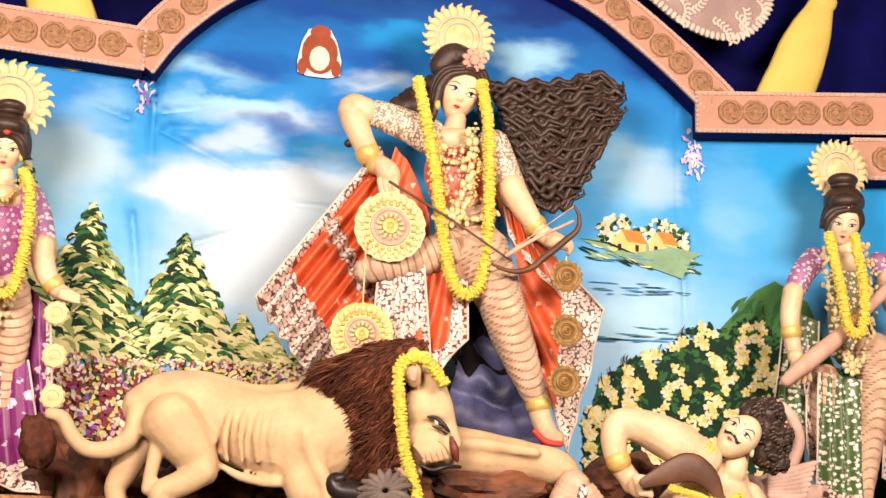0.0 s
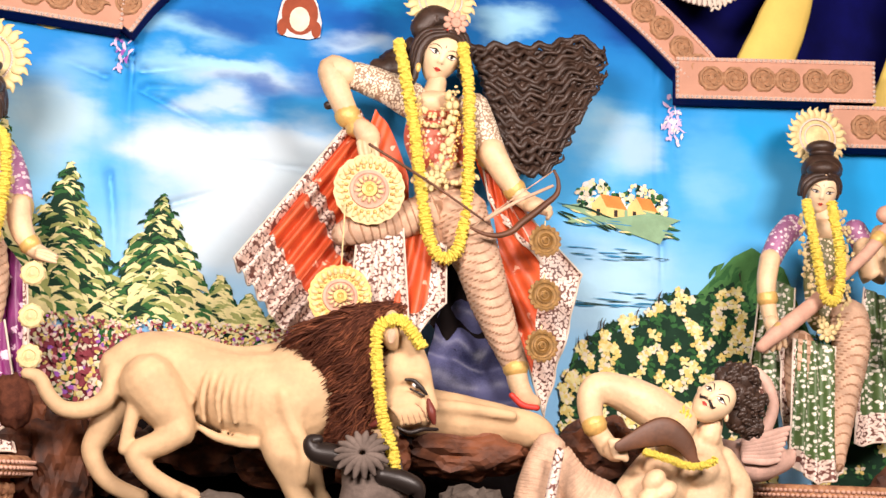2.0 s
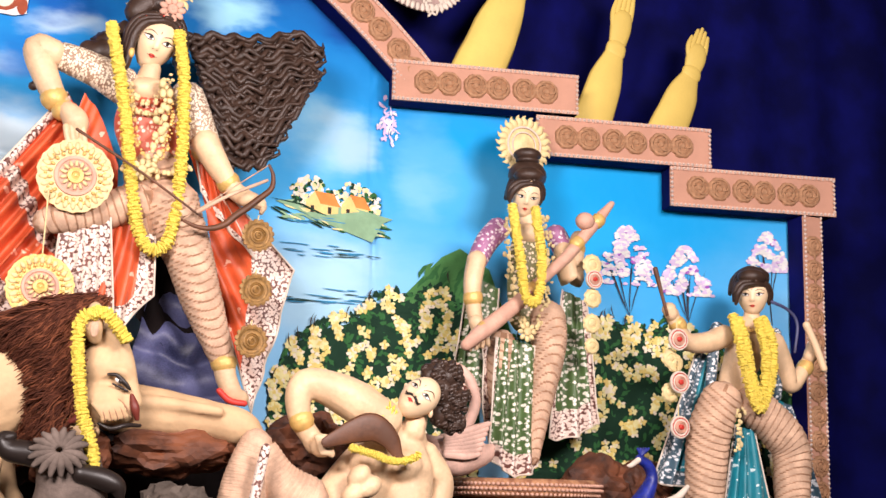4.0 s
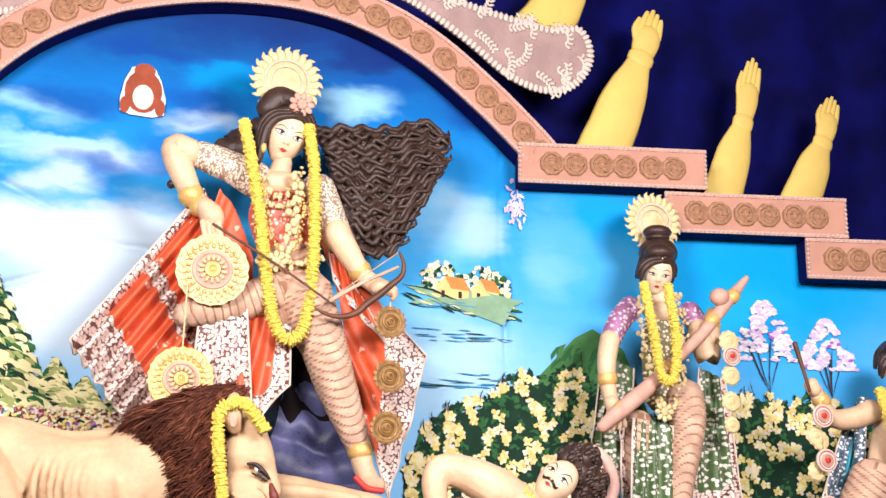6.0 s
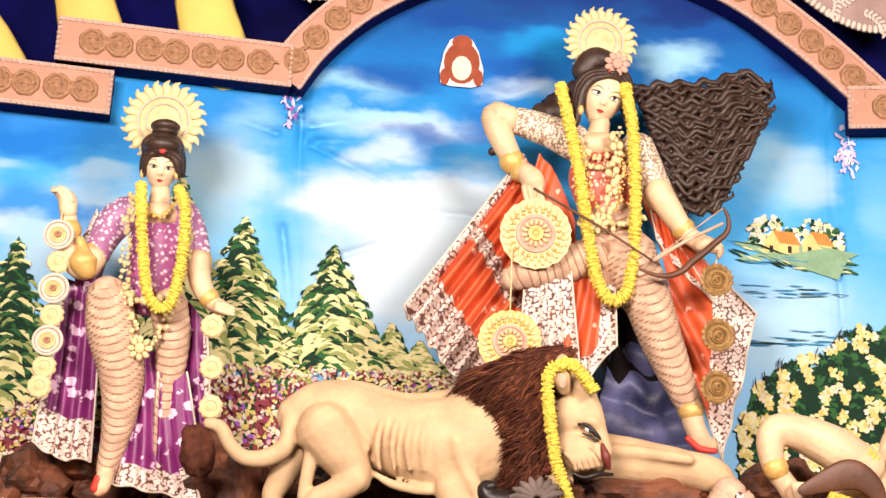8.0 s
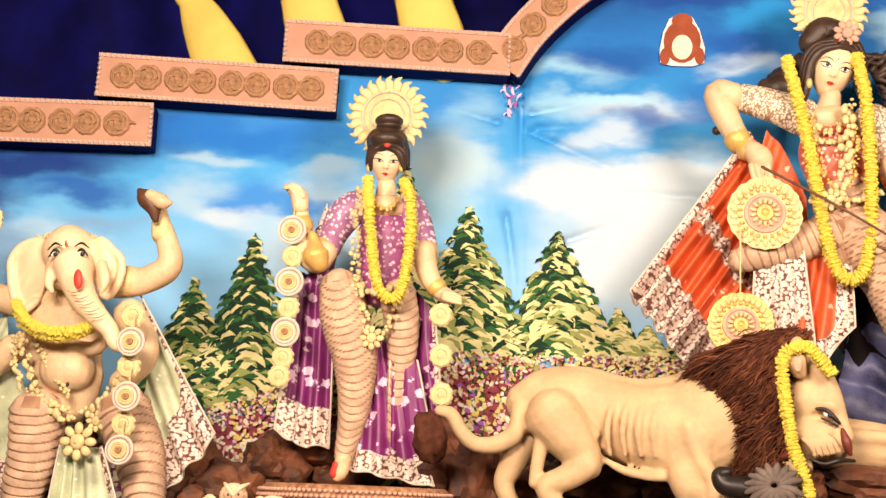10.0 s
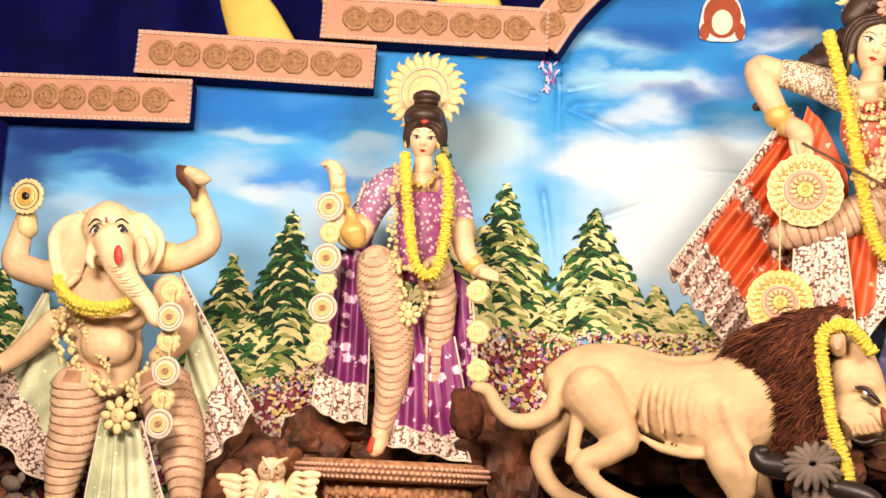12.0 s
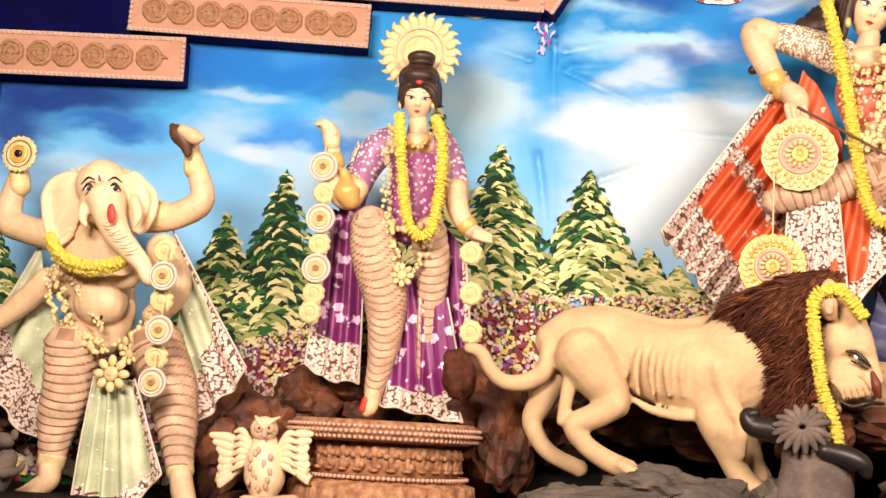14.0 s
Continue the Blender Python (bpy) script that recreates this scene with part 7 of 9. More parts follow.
bm = bmesh.new()
limbs = bmesh.new()
ball(limbs, (-0.14, -0.12, 1.499), (0.135, 0.13, 0.13), 2)
ball(limbs, (-0.148, -0.12, 1.55), (0.095, 0.1, 0.085), 2)
ball(limbs, (-0.105, -0.16, 1.393), (0.125, 0.12, 0.1), 2)
tube(limbs, [(-0.062, -0.24, 1.421, 0.095), (-0.013, -0.28, 1.318, 0.078), (0.049, -0.31, 1.224, 0.064), (0.126, -0.32, 1.152, 0.052), (0.193, -0.33, 1.091, 0.042), (0.227, -0.33, 1.028, 0.034), (0.263, -0.32, 1.01, 0.024)], 2, seg=18)
tube(limbs, [(-0.236, -0.12, 1.531, 0.035), (-0.302, -0.14, 1.521, 0.034), (-0.411, -0.11, 1.518, 0.022)], 2, flat=0.6, seg=10)
tube(limbs, [(-0.236, -0.12, 1.531, 0.035), (-0.319, -0.14, 1.495, 0.034), (-0.449, -0.11, 1.452, 0.022)], 2, flat=0.6, seg=10)
tube(limbs, [(-0.236, -0.12, 1.531, 0.035), (-0.316, -0.14, 1.466, 0.034), (-0.441, -0.11, 1.38, 0.022)], 2, flat=0.6, seg=10)
tube(limbs, [(-0.236, -0.12, 1.531, 0.035), (-0.31, -0.14, 1.438, 0.034), (-0.427, -0.11, 1.309, 0.022)], 2, flat=0.6, seg=10)
tube(limbs, [(-0.236, -0.12, 1.531, 0.035), (-0.297, -0.14, 1.41, 0.034), (-0.396, -0.11, 1.239, 0.022)], 2, flat=0.6, seg=10)
tube(limbs, [(-0.236, -0.12, 1.531, 0.035), (-0.275, -0.14, 1.399, 0.034), (-0.348, -0.11, 1.212, 0.022)], 2, flat=0.6, seg=10)
tube(limbs, [(-0.236, -0.12, 1.531, 0.035), (-0.25, -0.14, 1.417, 0.034), (-0.292, -0.11, 1.256, 0.022)], 2, flat=0.6, seg=10)
tube(limbs, [(-0.226, -0.14, 1.527, 0.022), (-0.313, -0.14, 1.548, 0.022), (-0.395, -0.14, 1.513, 0.022), (-0.433, -0.14, 1.446, 0.022), (-0.425, -0.14, 1.375, 0.022), (-0.411, -0.14, 1.305, 0.022), (-0.38, -0.14, 1.235, 0.022), (-0.332, -0.14, 1.208, 0.022), (-0.277, -0.14, 1.252, 0.022)], 2, flat=0.8, seg=10)
tube(limbs, [(-0.028, -0.12, 1.536, 0.035), (0.026, -0.14, 1.525, 0.034), (0.067, -0.11, 1.52, 0.022)], 2, flat=0.6, seg=10)
tube(limbs, [(-0.028, -0.12, 1.536, 0.035), (0.05, -0.14, 1.502, 0.034), (0.122, -0.11, 1.464, 0.022)], 2, flat=0.6, seg=10)
tube(limbs, [(-0.028, -0.12, 1.536, 0.035), (0.053, -0.14, 1.472, 0.034), (0.129, -0.11, 1.389, 0.022)], 2, flat=0.6, seg=10)
tube(limbs, [(-0.028, -0.12, 1.536, 0.035), (0.042, -0.14, 1.446, 0.034), (0.106, -0.11, 1.323, 0.022)], 2, flat=0.6, seg=10)
tube(limbs, [(-0.028, -0.12, 1.536, 0.035), (0.028, -0.14, 1.431, 0.034), (0.074, -0.11, 1.286, 0.022)], 2, flat=0.6, seg=10)
tube(limbs, [(-0.028, -0.12, 1.536, 0.035), (0.012, -0.14, 1.434, 0.034), (0.038, -0.11, 1.294, 0.022)], 2, flat=0.6, seg=10)
tube(limbs, [(-0.019, -0.14, 1.532, 0.022), (0.027, -0.14, 1.555, 0.022), (0.08, -0.14, 1.514, 0.022), (0.135, -0.14, 1.459, 0.022), (0.142, -0.14, 1.383, 0.022), (0.119, -0.14, 1.319, 0.022), (0.088, -0.14, 1.281, 0.022), (0.052, -0.14, 1.289, 0.022)], 2, flat=0.8, seg=10)
tube(limbs, [(0.087, -0.25, 1.416, 0.03), (0.134, -0.3, 1.331, 0.026), (0.123, -0.3, 1.271, 0.012)], 2, seg=10)
tube(limbs, [(-0.163, -0.25, 1.375, 0.03), (-0.154, -0.28, 1.314, 0.024), (-0.133, -0.28, 1.273, 0.012)], 2, seg=10)
fuse(bm, limbs, 2, 0.009, 2)
ball(bm, (0.049, -0.405, 1.315), (0.022, 0.012, 0.048), 9, turn=-6)
ball(bm, (-0.131, -0.295, 1.452), (0.024, 0.012, 0.014), 10, turn=-10)
ball(bm, (-0.123, -0.305, 1.45), (0.012, 0.01, 0.012), 8)
tube(bm, [(-0.157, -0.302, 1.439, 0.004), (-0.131, -0.302, 1.473, 0.008), (-0.1, -0.302, 1.454, 0.004)], 8, seg=6)
tube(bm, [(-0.171, -0.292, 1.474, 0.003), (-0.139, -0.292, 1.506, 0.006), (-0.103, -0.292, 1.495, 0.003)], 8, seg=6)
ball(bm, (0.005, -0.295, 1.455), (0.024, 0.012, 0.014), 10, turn=10)
ball(bm, (0.012, -0.305, 1.453), (0.012, 0.01, 0.012), 8)
tube(bm, [(-0.022, -0.302, 1.459, 0.004), (0.005, -0.302, 1.476, 0.008), (0.037, -0.302, 1.446, 0.004)], 8, seg=6)
tube(bm, [(-0.036, -0.292, 1.494, 0.003), (-0.003, -0.292, 1.509, 0.006), (0.034, -0.292, 1.487, 0.003)], 8, seg=6)
tube(bm, [(-0.001, -0.4, 1.261, 0.0015), (0.034, -0.4, 1.252, 0.003), (0.074, -0.4, 1.269, 0.0015)], 1, seg=5)
tube(bm, [(0.028, -0.4, 1.23, 0.0015), (0.065, -0.4, 1.223, 0.003), (0.105, -0.4, 1.24, 0.0015)], 1, seg=5)
tube(bm, [(0.056, -0.4, 1.199, 0.0015), (0.096, -0.4, 1.195, 0.003), (0.136, -0.4, 1.212, 0.0015)], 1, seg=5)
tube(bm, [(0.084, -0.4, 1.168, 0.0015), (0.126, -0.4, 1.166, 0.003), (0.166, -0.4, 1.183, 0.0015)], 1, seg=5)
tube(bm, [(0.112, -0.4, 1.137, 0.0015), (0.157, -0.4, 1.138, 0.003), (0.197, -0.4, 1.155, 0.0015)], 1, seg=5)
tube(bm, [(-0.085, -0.292, 1.518, 0.004), (-0.08, -0.292, 1.496, 0.008)], 9, seg=6)
limbs = bmesh.new()
tube(limbs, [(-0.192, 0, 1.22, 0.208), (-0.175, 0, 1.048, 0.192), (-0.151, 0, 0.892, 0.182), (-0.134, 0, 0.78, 0.155)], 0, flat=0.62, seg=22)
ball(limbs, (-0.107, -0.09, 0.926), (0.139, 0.118, 0.118), 0)
tube(limbs, [(-0.255, -0.15, 1.054, 0.032), (-0.161, -0.15, 1.012, 0.037), (-0.075, -0.15, 1.037, 0.027)], 0)
tube(limbs, [(-0.045, -0.15, 1.038, 0.027), (0.044, -0.15, 1.024, 0.037), (0.099, -0.15, 1.07, 0.032)], 0)
tube(limbs, [(-0.416, -0.02, 1.254, 0.075), (-0.575, -0.02, 1.288, 0.072), (-0.681, -0.02, 1.336, 0.072), (-0.673, -0.02, 1.468, 0.059), (-0.651, -0.02, 1.586, 0.045), (-0.651, -0.02, 1.64, 0.04)], 0, seg=14)
tube(limbs, [(0.062, -0.02, 1.351, 0.069), (0.224, -0.02, 1.383, 0.069), (0.337, -0.02, 1.457, 0.064), (0.311, -0.02, 1.585, 0.053), (0.273, -0.02, 1.691, 0.04), (0.249, -0.02, 1.758, 0.043)], 0, seg=14)
tube(limbs, [(-0.404, -0.06, 1.033, 0.075), (-0.516, -0.06, 0.93, 0.064), (-0.63, -0.06, 0.841, 0.053), (-0.717, -0.06, 0.789, 0.048)], 0)
tube(limbs, [(0.165, -0.06, 1.219, 0.08), (0.256, -0.06, 1.026, 0.08), (0.193, -0.06, 0.912, 0.064), (0.138, -0.06, 0.869, 0.048)], 0)
fuse(bm, limbs, 0, 0.01, 3)
ball(bm, (-0.041, -0.215, 0.844), (0.008, 0.008, 0.011), 8)
chain(bm, [(-0.262, -0.18, 1.12), (-0.17, -0.18, 0.942), (-0.036, -0.18, 0.782)], 0.021, 7, 2)
chain(bm, [(-0.373, -0.13, 1.081), (-0.359, -0.13, 0.941), (-0.264, -0.13, 0.75)], 0.024, 7, 2)
chain(bm, [(-0.306, -0.12, 1.57), (-0.158, -0.12, 1.6), (-0.005, -0.12, 1.574)], 0.016, 7, 2)
tube(bm, [(-0.644, -0.03, 1.57, 0.053), (-0.633, -0.03, 1.496, 0.056)], 7)
tube(bm, [(0.278, -0.03, 1.669, 0.048), (0.29, -0.03, 1.603, 0.053)], 7)
tube(bm, [(-0.605, -0.03, 0.887, 0.059), (-0.561, -0.03, 0.918, 0.061)], 7)
tube(bm, [(0.095, -0.03, 1.37, 0.075), (0.154, -0.03, 1.377, 0.075)], 7)
chain(bm, [(-0.336, -0.16, 1.163), (-0.286, -0.16, 0.968), (-0.21, -0.16, 0.804), (-0.055, -0.16, 0.728)], 0.027, 7, 2)
chain(bm, [(0.205, -0.16, 1.232), (0.232, -0.16, 1.095), (0.22, -0.16, 0.902), (0.088, -0.16, 0.761)], 0.032, 7, 2)
chain(bm, [(-0.234, -0.16, 0.748), (-0.052, -0.16, 0.695), (0.173, -0.16, 0.778)], 0.035, 7, 2)
flower(bm, (0.03, -0.2, 0.58), 0.091, 7, 8)
flower(bm, (0.104, -0.18, 0.679), 0.053, 7, 8)
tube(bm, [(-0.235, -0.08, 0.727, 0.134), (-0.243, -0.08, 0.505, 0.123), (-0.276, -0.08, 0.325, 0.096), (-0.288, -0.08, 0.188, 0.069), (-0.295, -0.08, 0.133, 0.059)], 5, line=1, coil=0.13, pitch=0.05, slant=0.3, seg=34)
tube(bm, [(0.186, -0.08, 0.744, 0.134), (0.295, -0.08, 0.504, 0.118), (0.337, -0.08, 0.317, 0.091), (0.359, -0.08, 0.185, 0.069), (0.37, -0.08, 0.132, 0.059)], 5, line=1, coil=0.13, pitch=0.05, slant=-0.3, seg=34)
tube(bm, [(-0.285, -0.08, 0.18, 0.072), (-0.292, -0.08, 0.133, 0.067)], 7)
tube(bm, [(0.36, -0.08, 0.18, 0.069), (0.37, -0.08, 0.132, 0.067)], 7)
tube(bm, [(-0.285, -0.1, 0.134, 0.053), (-0.289, -0.1, 0.061, 0.053), (-0.372, -0.1, 0.002, 0.045), (-0.438, -0.1, -0.024, 0.032)], 0)
tube(bm, [(0.385, -0.12, 0.134, 0.053), (0.404, -0.12, 0.051, 0.056), (0.425, -0.12, -0.008, 0.053)], 0)
drape(bm, [(-0.087, -0.12, 0.565), (0.002, -0.12, 0.556), (0.118, -0.12, 0.561)], [(-0.127, -0.16, -0.028), (0.106, -0.16, -0.053), (0.322, -0.16, 0.131)], 3, 4, folds=6, amp=0.035, hem=0.1, edge2=0.12, pipe=11)
drape(bm, [(-0.478, 0.03, 1.305), (-0.503, 0.03, 1.1), (-0.384, 0.03, 0.844), (-0.305, 0.03, 0.677)], [(-0.849, 0.06, 0.569), (-0.748, 0.06, 0.459), (-0.594, 0.06, 0.339), (-0.413, 0.06, 0.236)], 3, 4, folds=3, amp=0.04, hem=0.42, pipe=11)
drape(bm, [(0.18, 0.03, 1.32), (0.242, 0.03, 1.121), (0.244, 0.03, 0.924), (0.248, 0.03, 0.7)], [(0.617, 0.06, 0.64), (0.543, 0.06, 0.549), (0.463, 0.06, 0.457), (0.36, 0.06, 0.353)], 3, 4, folds=3, amp=0.04, hem=0.42, edge=0.1, pipe=11)
thing("statue", (-2.59, 5.8, 1.116), "painted clay elephant-headed statue in mint green silk", "statue", "", bm=bm, mats=[CLAY, DHOTILINE, FACE, MINT, BROCADE, DHOTI, GOLD, PALEGOLD, DARKPAINT, REDPAINT, EYEWHITE, PITH])

garland([(-2.931, 5.58, 2.34), (-2.848, 5.52, 2.257), (-2.735, 5.48, 2.205), (-2.619, 5.48, 2.195), (-2.52, 5.48, 2.217), (-2.463, 5.52, 2.278)], 0.024, "thick yellow marigold garland round the elephant-headed statue")

garland([(-2.932, 5.6, 2.306), (-2.846, 5.54, 2.227), (-2.734, 5.5, 2.181), (-2.626, 5.5, 2.173), (-2.533, 5.5, 2.198), (-2.487, 5.54, 2.248)], 0.02, "second yellow marigold string round the elephant-headed statue")

disc_ornament((-2.278, 5.45, 2.153), 0.068, PITH, PALEGOLD, ROSETTE, "white pith disc with ochre rings hanging on a cord", 0.0, 16, "hanging_disc", "hanging discs", 0.07)

disc_ornament((-2.275, 5.45, 1.902), 0.068, PITH, PALEGOLD, ROSETTE, "white pith disc with ochre rings hanging on a cord", 0.0, 16, "hanging_disc", "hanging discs", 0.07)

disc_ornament((-2.287, 5.45, 1.661), 0.068, PITH, PALEGOLD, ROSETTE, "white pith disc with ochre rings hanging on a cord", 0.0, 16, "hanging_disc", "hanging discs", 0.07)

tassel((-2.301, 5.5, 2.28), 0.053, "small pale gold pith flower on a cord")

tassel((-2.3, 5.5, 2.046), 0.053, "small pale gold pith flower on a cord")

tassel((-2.302, 5.5, 1.781), 0.053, "small pale gold pith flower on a cord")

disc_ornament((-3.202, 5.7, 2.774), 0.084, PALEGOLD, GOLD, DARKPAINT, "gold spoked discus held up by the elephant-headed statue", 0.14, 20, "discus", "")

bm = bmesh.new()
tube(bm, [(-0.046, 0, 0.091, 0.016), (-0.014, 0, 0.057, 0.044), (0.029, 0, 0.006, 0.039), (0.049, 0, -0.056, 0.016)], 0)
tube(bm, [(0.017, -0.02, 0.064, 0.031), (0.085, -0.02, 0.03, 0.039), (0.123, -0.02, 0.025, 0.016)], 1)
thing("conch", (-2.355, 5.68, 2.835), "dark brown spiral conch with a pale mouth", "conch", "", bm=bm, mats=[WOOD, CLAY])

bm = bmesh.new()
ball(bm, (0, 0, 0), (0.062, 0.062, 0.062), 0)
thing("bowl", (-3.255, 5.6, 1.886), "small round brown bowl held by the elephant-headed statue", "bowl", "", bm=bm, mats=[WOOD])

bm = bmesh.new()
tube(bm, [(-0.012, 0, 0.269, 0.057), (-0.006, 0, 0.192, 0.088), (0.001, 0, 0.089, 0.093), (-0.001, 0, 0.013, 0.062)], 0, seg=16)
ball(bm, (-0.009, -0.03, 0.315), (0.065, 0.057, 0.059), 0)
ball(bm, (0.014, -0.095, 0.295), (0.013, 0.015, 0.023), 2)
ball(bm, (-0.015, -0.085, 0.319), (0.01, 0.01, 0.01), 1)
ball(bm, (0.033, -0.085, 0.322), (0.01, 0.01, 0.01), 1)
tube(bm, [(-0.069, 0, 0.188, 0.023), (-0.17, 0, 0.26, 0.026), (-0.271, 0, 0.275, 0.015)], 0, flat=0.5, seg=8)
tube(bm, [(0.053, 0, 0.195, 0.023), (0.133, 0, 0.29, 0.026), (0.207, 0, 0.306, 0.015)], 0, flat=0.5, seg=8)
tube(bm, [(-0.069, 0, 0.188, 0.023), (-0.179, 0, 0.226, 0.026), (-0.252, 0, 0.245, 0.015)], 0, flat=0.5, seg=8)
tube(bm, [(0.053, 0, 0.195, 0.023), (0.146, 0, 0.257, 0.026), (0.199, 0, 0.275, 0.015)], 0, flat=0.5, seg=8)
tube(bm, [(-0.069, 0, 0.188, 0.023), (-0.187, 0, 0.192, 0.026), (-0.233, 0, 0.215, 0.015)], 0, flat=0.5, seg=8)
tube(bm, [(0.053, 0, 0.195, 0.023), (0.159, 0, 0.224, 0.026), (0.19, 0, 0.244, 0.015)], 0, flat=0.5, seg=8)
tube(bm, [(-0.069, 0, 0.188, 0.023), (-0.195, 0, 0.158, 0.026), (-0.214, 0, 0.185, 0.015)], 0, flat=0.5, seg=8)
tube(bm, [(0.053, 0, 0.195, 0.023), (0.172, 0, 0.192, 0.026), (0.182, 0, 0.213, 0.015)], 0, flat=0.5, seg=8)
tube(bm, [(-0.069, 0, 0.188, 0.023), (-0.203, 0, 0.123, 0.026), (-0.195, 0, 0.155, 0.015)], 0, flat=0.5, seg=8)
tube(bm, [(0.053, 0, 0.195, 0.023), (0.185, 0, 0.159, 0.026), (0.173, 0, 0.182, 0.015)], 0, flat=0.5, seg=8)
tube(bm, [(-0.069, 0, 0.188, 0.023), (-0.212, 0, 0.089, 0.026), (-0.176, 0, 0.125, 0.015)], 0, flat=0.5, seg=8)
tube(bm, [(0.053, 0, 0.195, 0.023), (0.198, 0, 0.127, 0.026), (0.164, 0, 0.15, 0.015)], 0, flat=0.5, seg=8)
tube(bm, [(-0.069, 0, 0.188, 0.023), (-0.22, 0, 0.055, 0.026), (-0.157, 0, 0.095, 0.015)], 0, flat=0.5, seg=8)
tube(bm, [(0.053, 0, 0.195, 0.023), (0.211, 0, 0.095, 0.026), (0.156, 0, 0.119, 0.015)], 0, flat=0.5, seg=8)
tube(bm, [(-0.067, -0.08, -0.014, 0.031), (0.027, -0.08, -0.018, 0.036), (0.172, -0.08, 0.002, 0.031)], 2)
for s_ in (-1, 1):
    tube(bm, [(0.008, -0.09, 0.318, 0.008), (0.008 + 0.03 * s_, -0.085, 0.352, 0.012), (0.008 + 0.058 * s_, -0.05, 0.372, 0.005)], 0, 8)
    disc_at = (0.008 + 0.026 * s_, -0.082, 0.32)
    ball(bm, disc_at, (0.024, 0.012, 0.024), 2, 10)
    for k in range(6):
        tube(bm, [(0.06 * s_, -0.02, 0.17 + 0.012 * k, 0.014), (0.11 * s_, -0.035, 0.15 + 0.03 * k, 0.018), (0.15 * s_, -0.03, 0.12 + 0.035 * k, 0.006)], 0, 7, 0.5)
for k in range(14):
    ball(bm, (0.05 * math.sin(k * 2.4), -0.088, 0.05 + 0.013 * k), (0.012, 0.006, 0.018), 2, 6)
thing("owl_statue", (-1.768, 5.6, 1.163), "small cream clay owl statue with spread wings", "statue", "", bm=bm, mats=[FACE, DARKPAINT, DHOTI])

bm = bmesh.new()
tube(bm, [(-0.108, 0, 0.046, 0.102), (0.006, 0, 0.08, 0.087), (0.082, 0, 0.19, 0.046)], 0, seg=14)
ball(bm, (0.067, -0.03, 0.264), (0.051, 0.036, 0.036), 0, turn=20)
ball(bm, (0.116, -0.03, 0.293), (0.02, 0.01, 0.026), 0)
tube(bm, [(0.105, -0.08, 0.114, 0.026), (0.175, -0.08, 0.131, 0.02), (0.201, -0.08, 0.159, 0.013)], 0)
thing("mouse_statue", (-3.093, 5.55, 1.094), "dark grey clay mouse statue beside the rocks", "statue", "", bm=bm, mats=[BUFFALO])

pedestal((-1.302, 5.98, 1.547), 0.452, 0.42, "round terracotta pedestal with beaded lip and carved band")

bm = bmesh.new()
tube(bm, [(0.021, 0, 1.503, 0.044), (0.03, 0, 1.398, 0.052)], 0)
head(bm, (-0.002, -0.04, 1.575), 0.082, 0.126, -19, 24, 10, 2, 10, 11, 12, 0.03, 0.8)
ball(bm, (-0.005, -0.075, 1.686), (0.092, 0.08, 0.05), 3)
hair_cap(bm, (-0.002, -0.010, 1.595), 0.092, 0.128, -22, 8, 3, -0.2, 0.62)
tube(bm, [(-0.025, -0.15, 1.627, 0.0104500), (-0.076, -0.11, 1.618, 0.019), (-0.115, -0.09, 1.579, 0.019), (-0.123, -0.07, 1.524, 0.0095)], 3)
tube(bm, [(-0.025, -0.15, 1.627, 0.0104500), (0.031, -0.11, 1.623, 0.019), (0.062, -0.09, 1.584, 0.019), (0.076, -0.07, 1.544, 0.0095)], 3)
tube(bm, [(-0.032, -0.135, 1.646, 0.0104500), (-0.082, -0.095, 1.637, 0.019), (-0.122, -0.075, 1.598, 0.019), (-0.129, -0.055, 1.542, 0.0095)], 3)
tube(bm, [(-0.004, -0.135, 1.649, 0.0104500), (0.053, -0.095, 1.645, 0.019), (0.084, -0.075, 1.606, 0.019), (0.098, -0.055, 1.566, 0.0095)], 3)
ball(bm, (0.022, 0.0, 1.709), (0.115, 0.10, 0.095), 3)
ball(bm, (0.011, -0.02, 1.827), (0.085, 0.072, 0.042), 3)
ball(bm, (0.011, -0.02, 1.792), (0.072, 0.06, 0.025), 3)
ball(bm, (0.02, -0.02, 1.36), (0.11, 0.081, 0.064), 0)
tube(bm, [(0.03, 0, 1.305, 0.11), (0.035, 0, 1.224, 0.122), (0.018, 0, 1.043, 0.11), (0.045, 0, 0.883, 0.122)], 6, flat=0.62, seg=20)
tube(bm, [(-0.149, 0, 1.38, 0.07), (-0.226, 0, 1.298, 0.067), (-0.287, 0, 1.179, 0.061)], 7)
tube(bm, [(-0.314, -0.06, 1.183, 0.055), (-0.339, -0.06, 1.037, 0.052), (-0.33, -0.06, 0.912, 0.044), (-0.308, -0.06, 0.819, 0.041)], 0)
tube(bm, [(-0.335, -0.06, 0.975, 0.055), (-0.334, -0.06, 0.943, 0.055)], 9)
tube(bm, [(-0.333, -0.1, 0.829, 0.041), (-0.305, -0.1, 0.753, 0.041), (-0.324, -0.1, 0.69, 0.023)], 0)
tube(bm, [(-0.363, -0.13, 0.761, 0.015), (-0.361, -0.13, 0.7, 0.015), (-0.378, -0.13, 0.659, 0.012)], 0, seg=7)
tube(bm, [(-0.336, -0.13, 0.763, 0.015), (-0.331, -0.13, 0.702, 0.015), (-0.341, -0.13, 0.67, 0.012)], 0, seg=7)
tube(bm, [(-0.309, -0.13, 0.765, 0.015), (-0.301, -0.13, 0.704, 0.015), (-0.304, -0.13, 0.682, 0.012)], 0, seg=7)
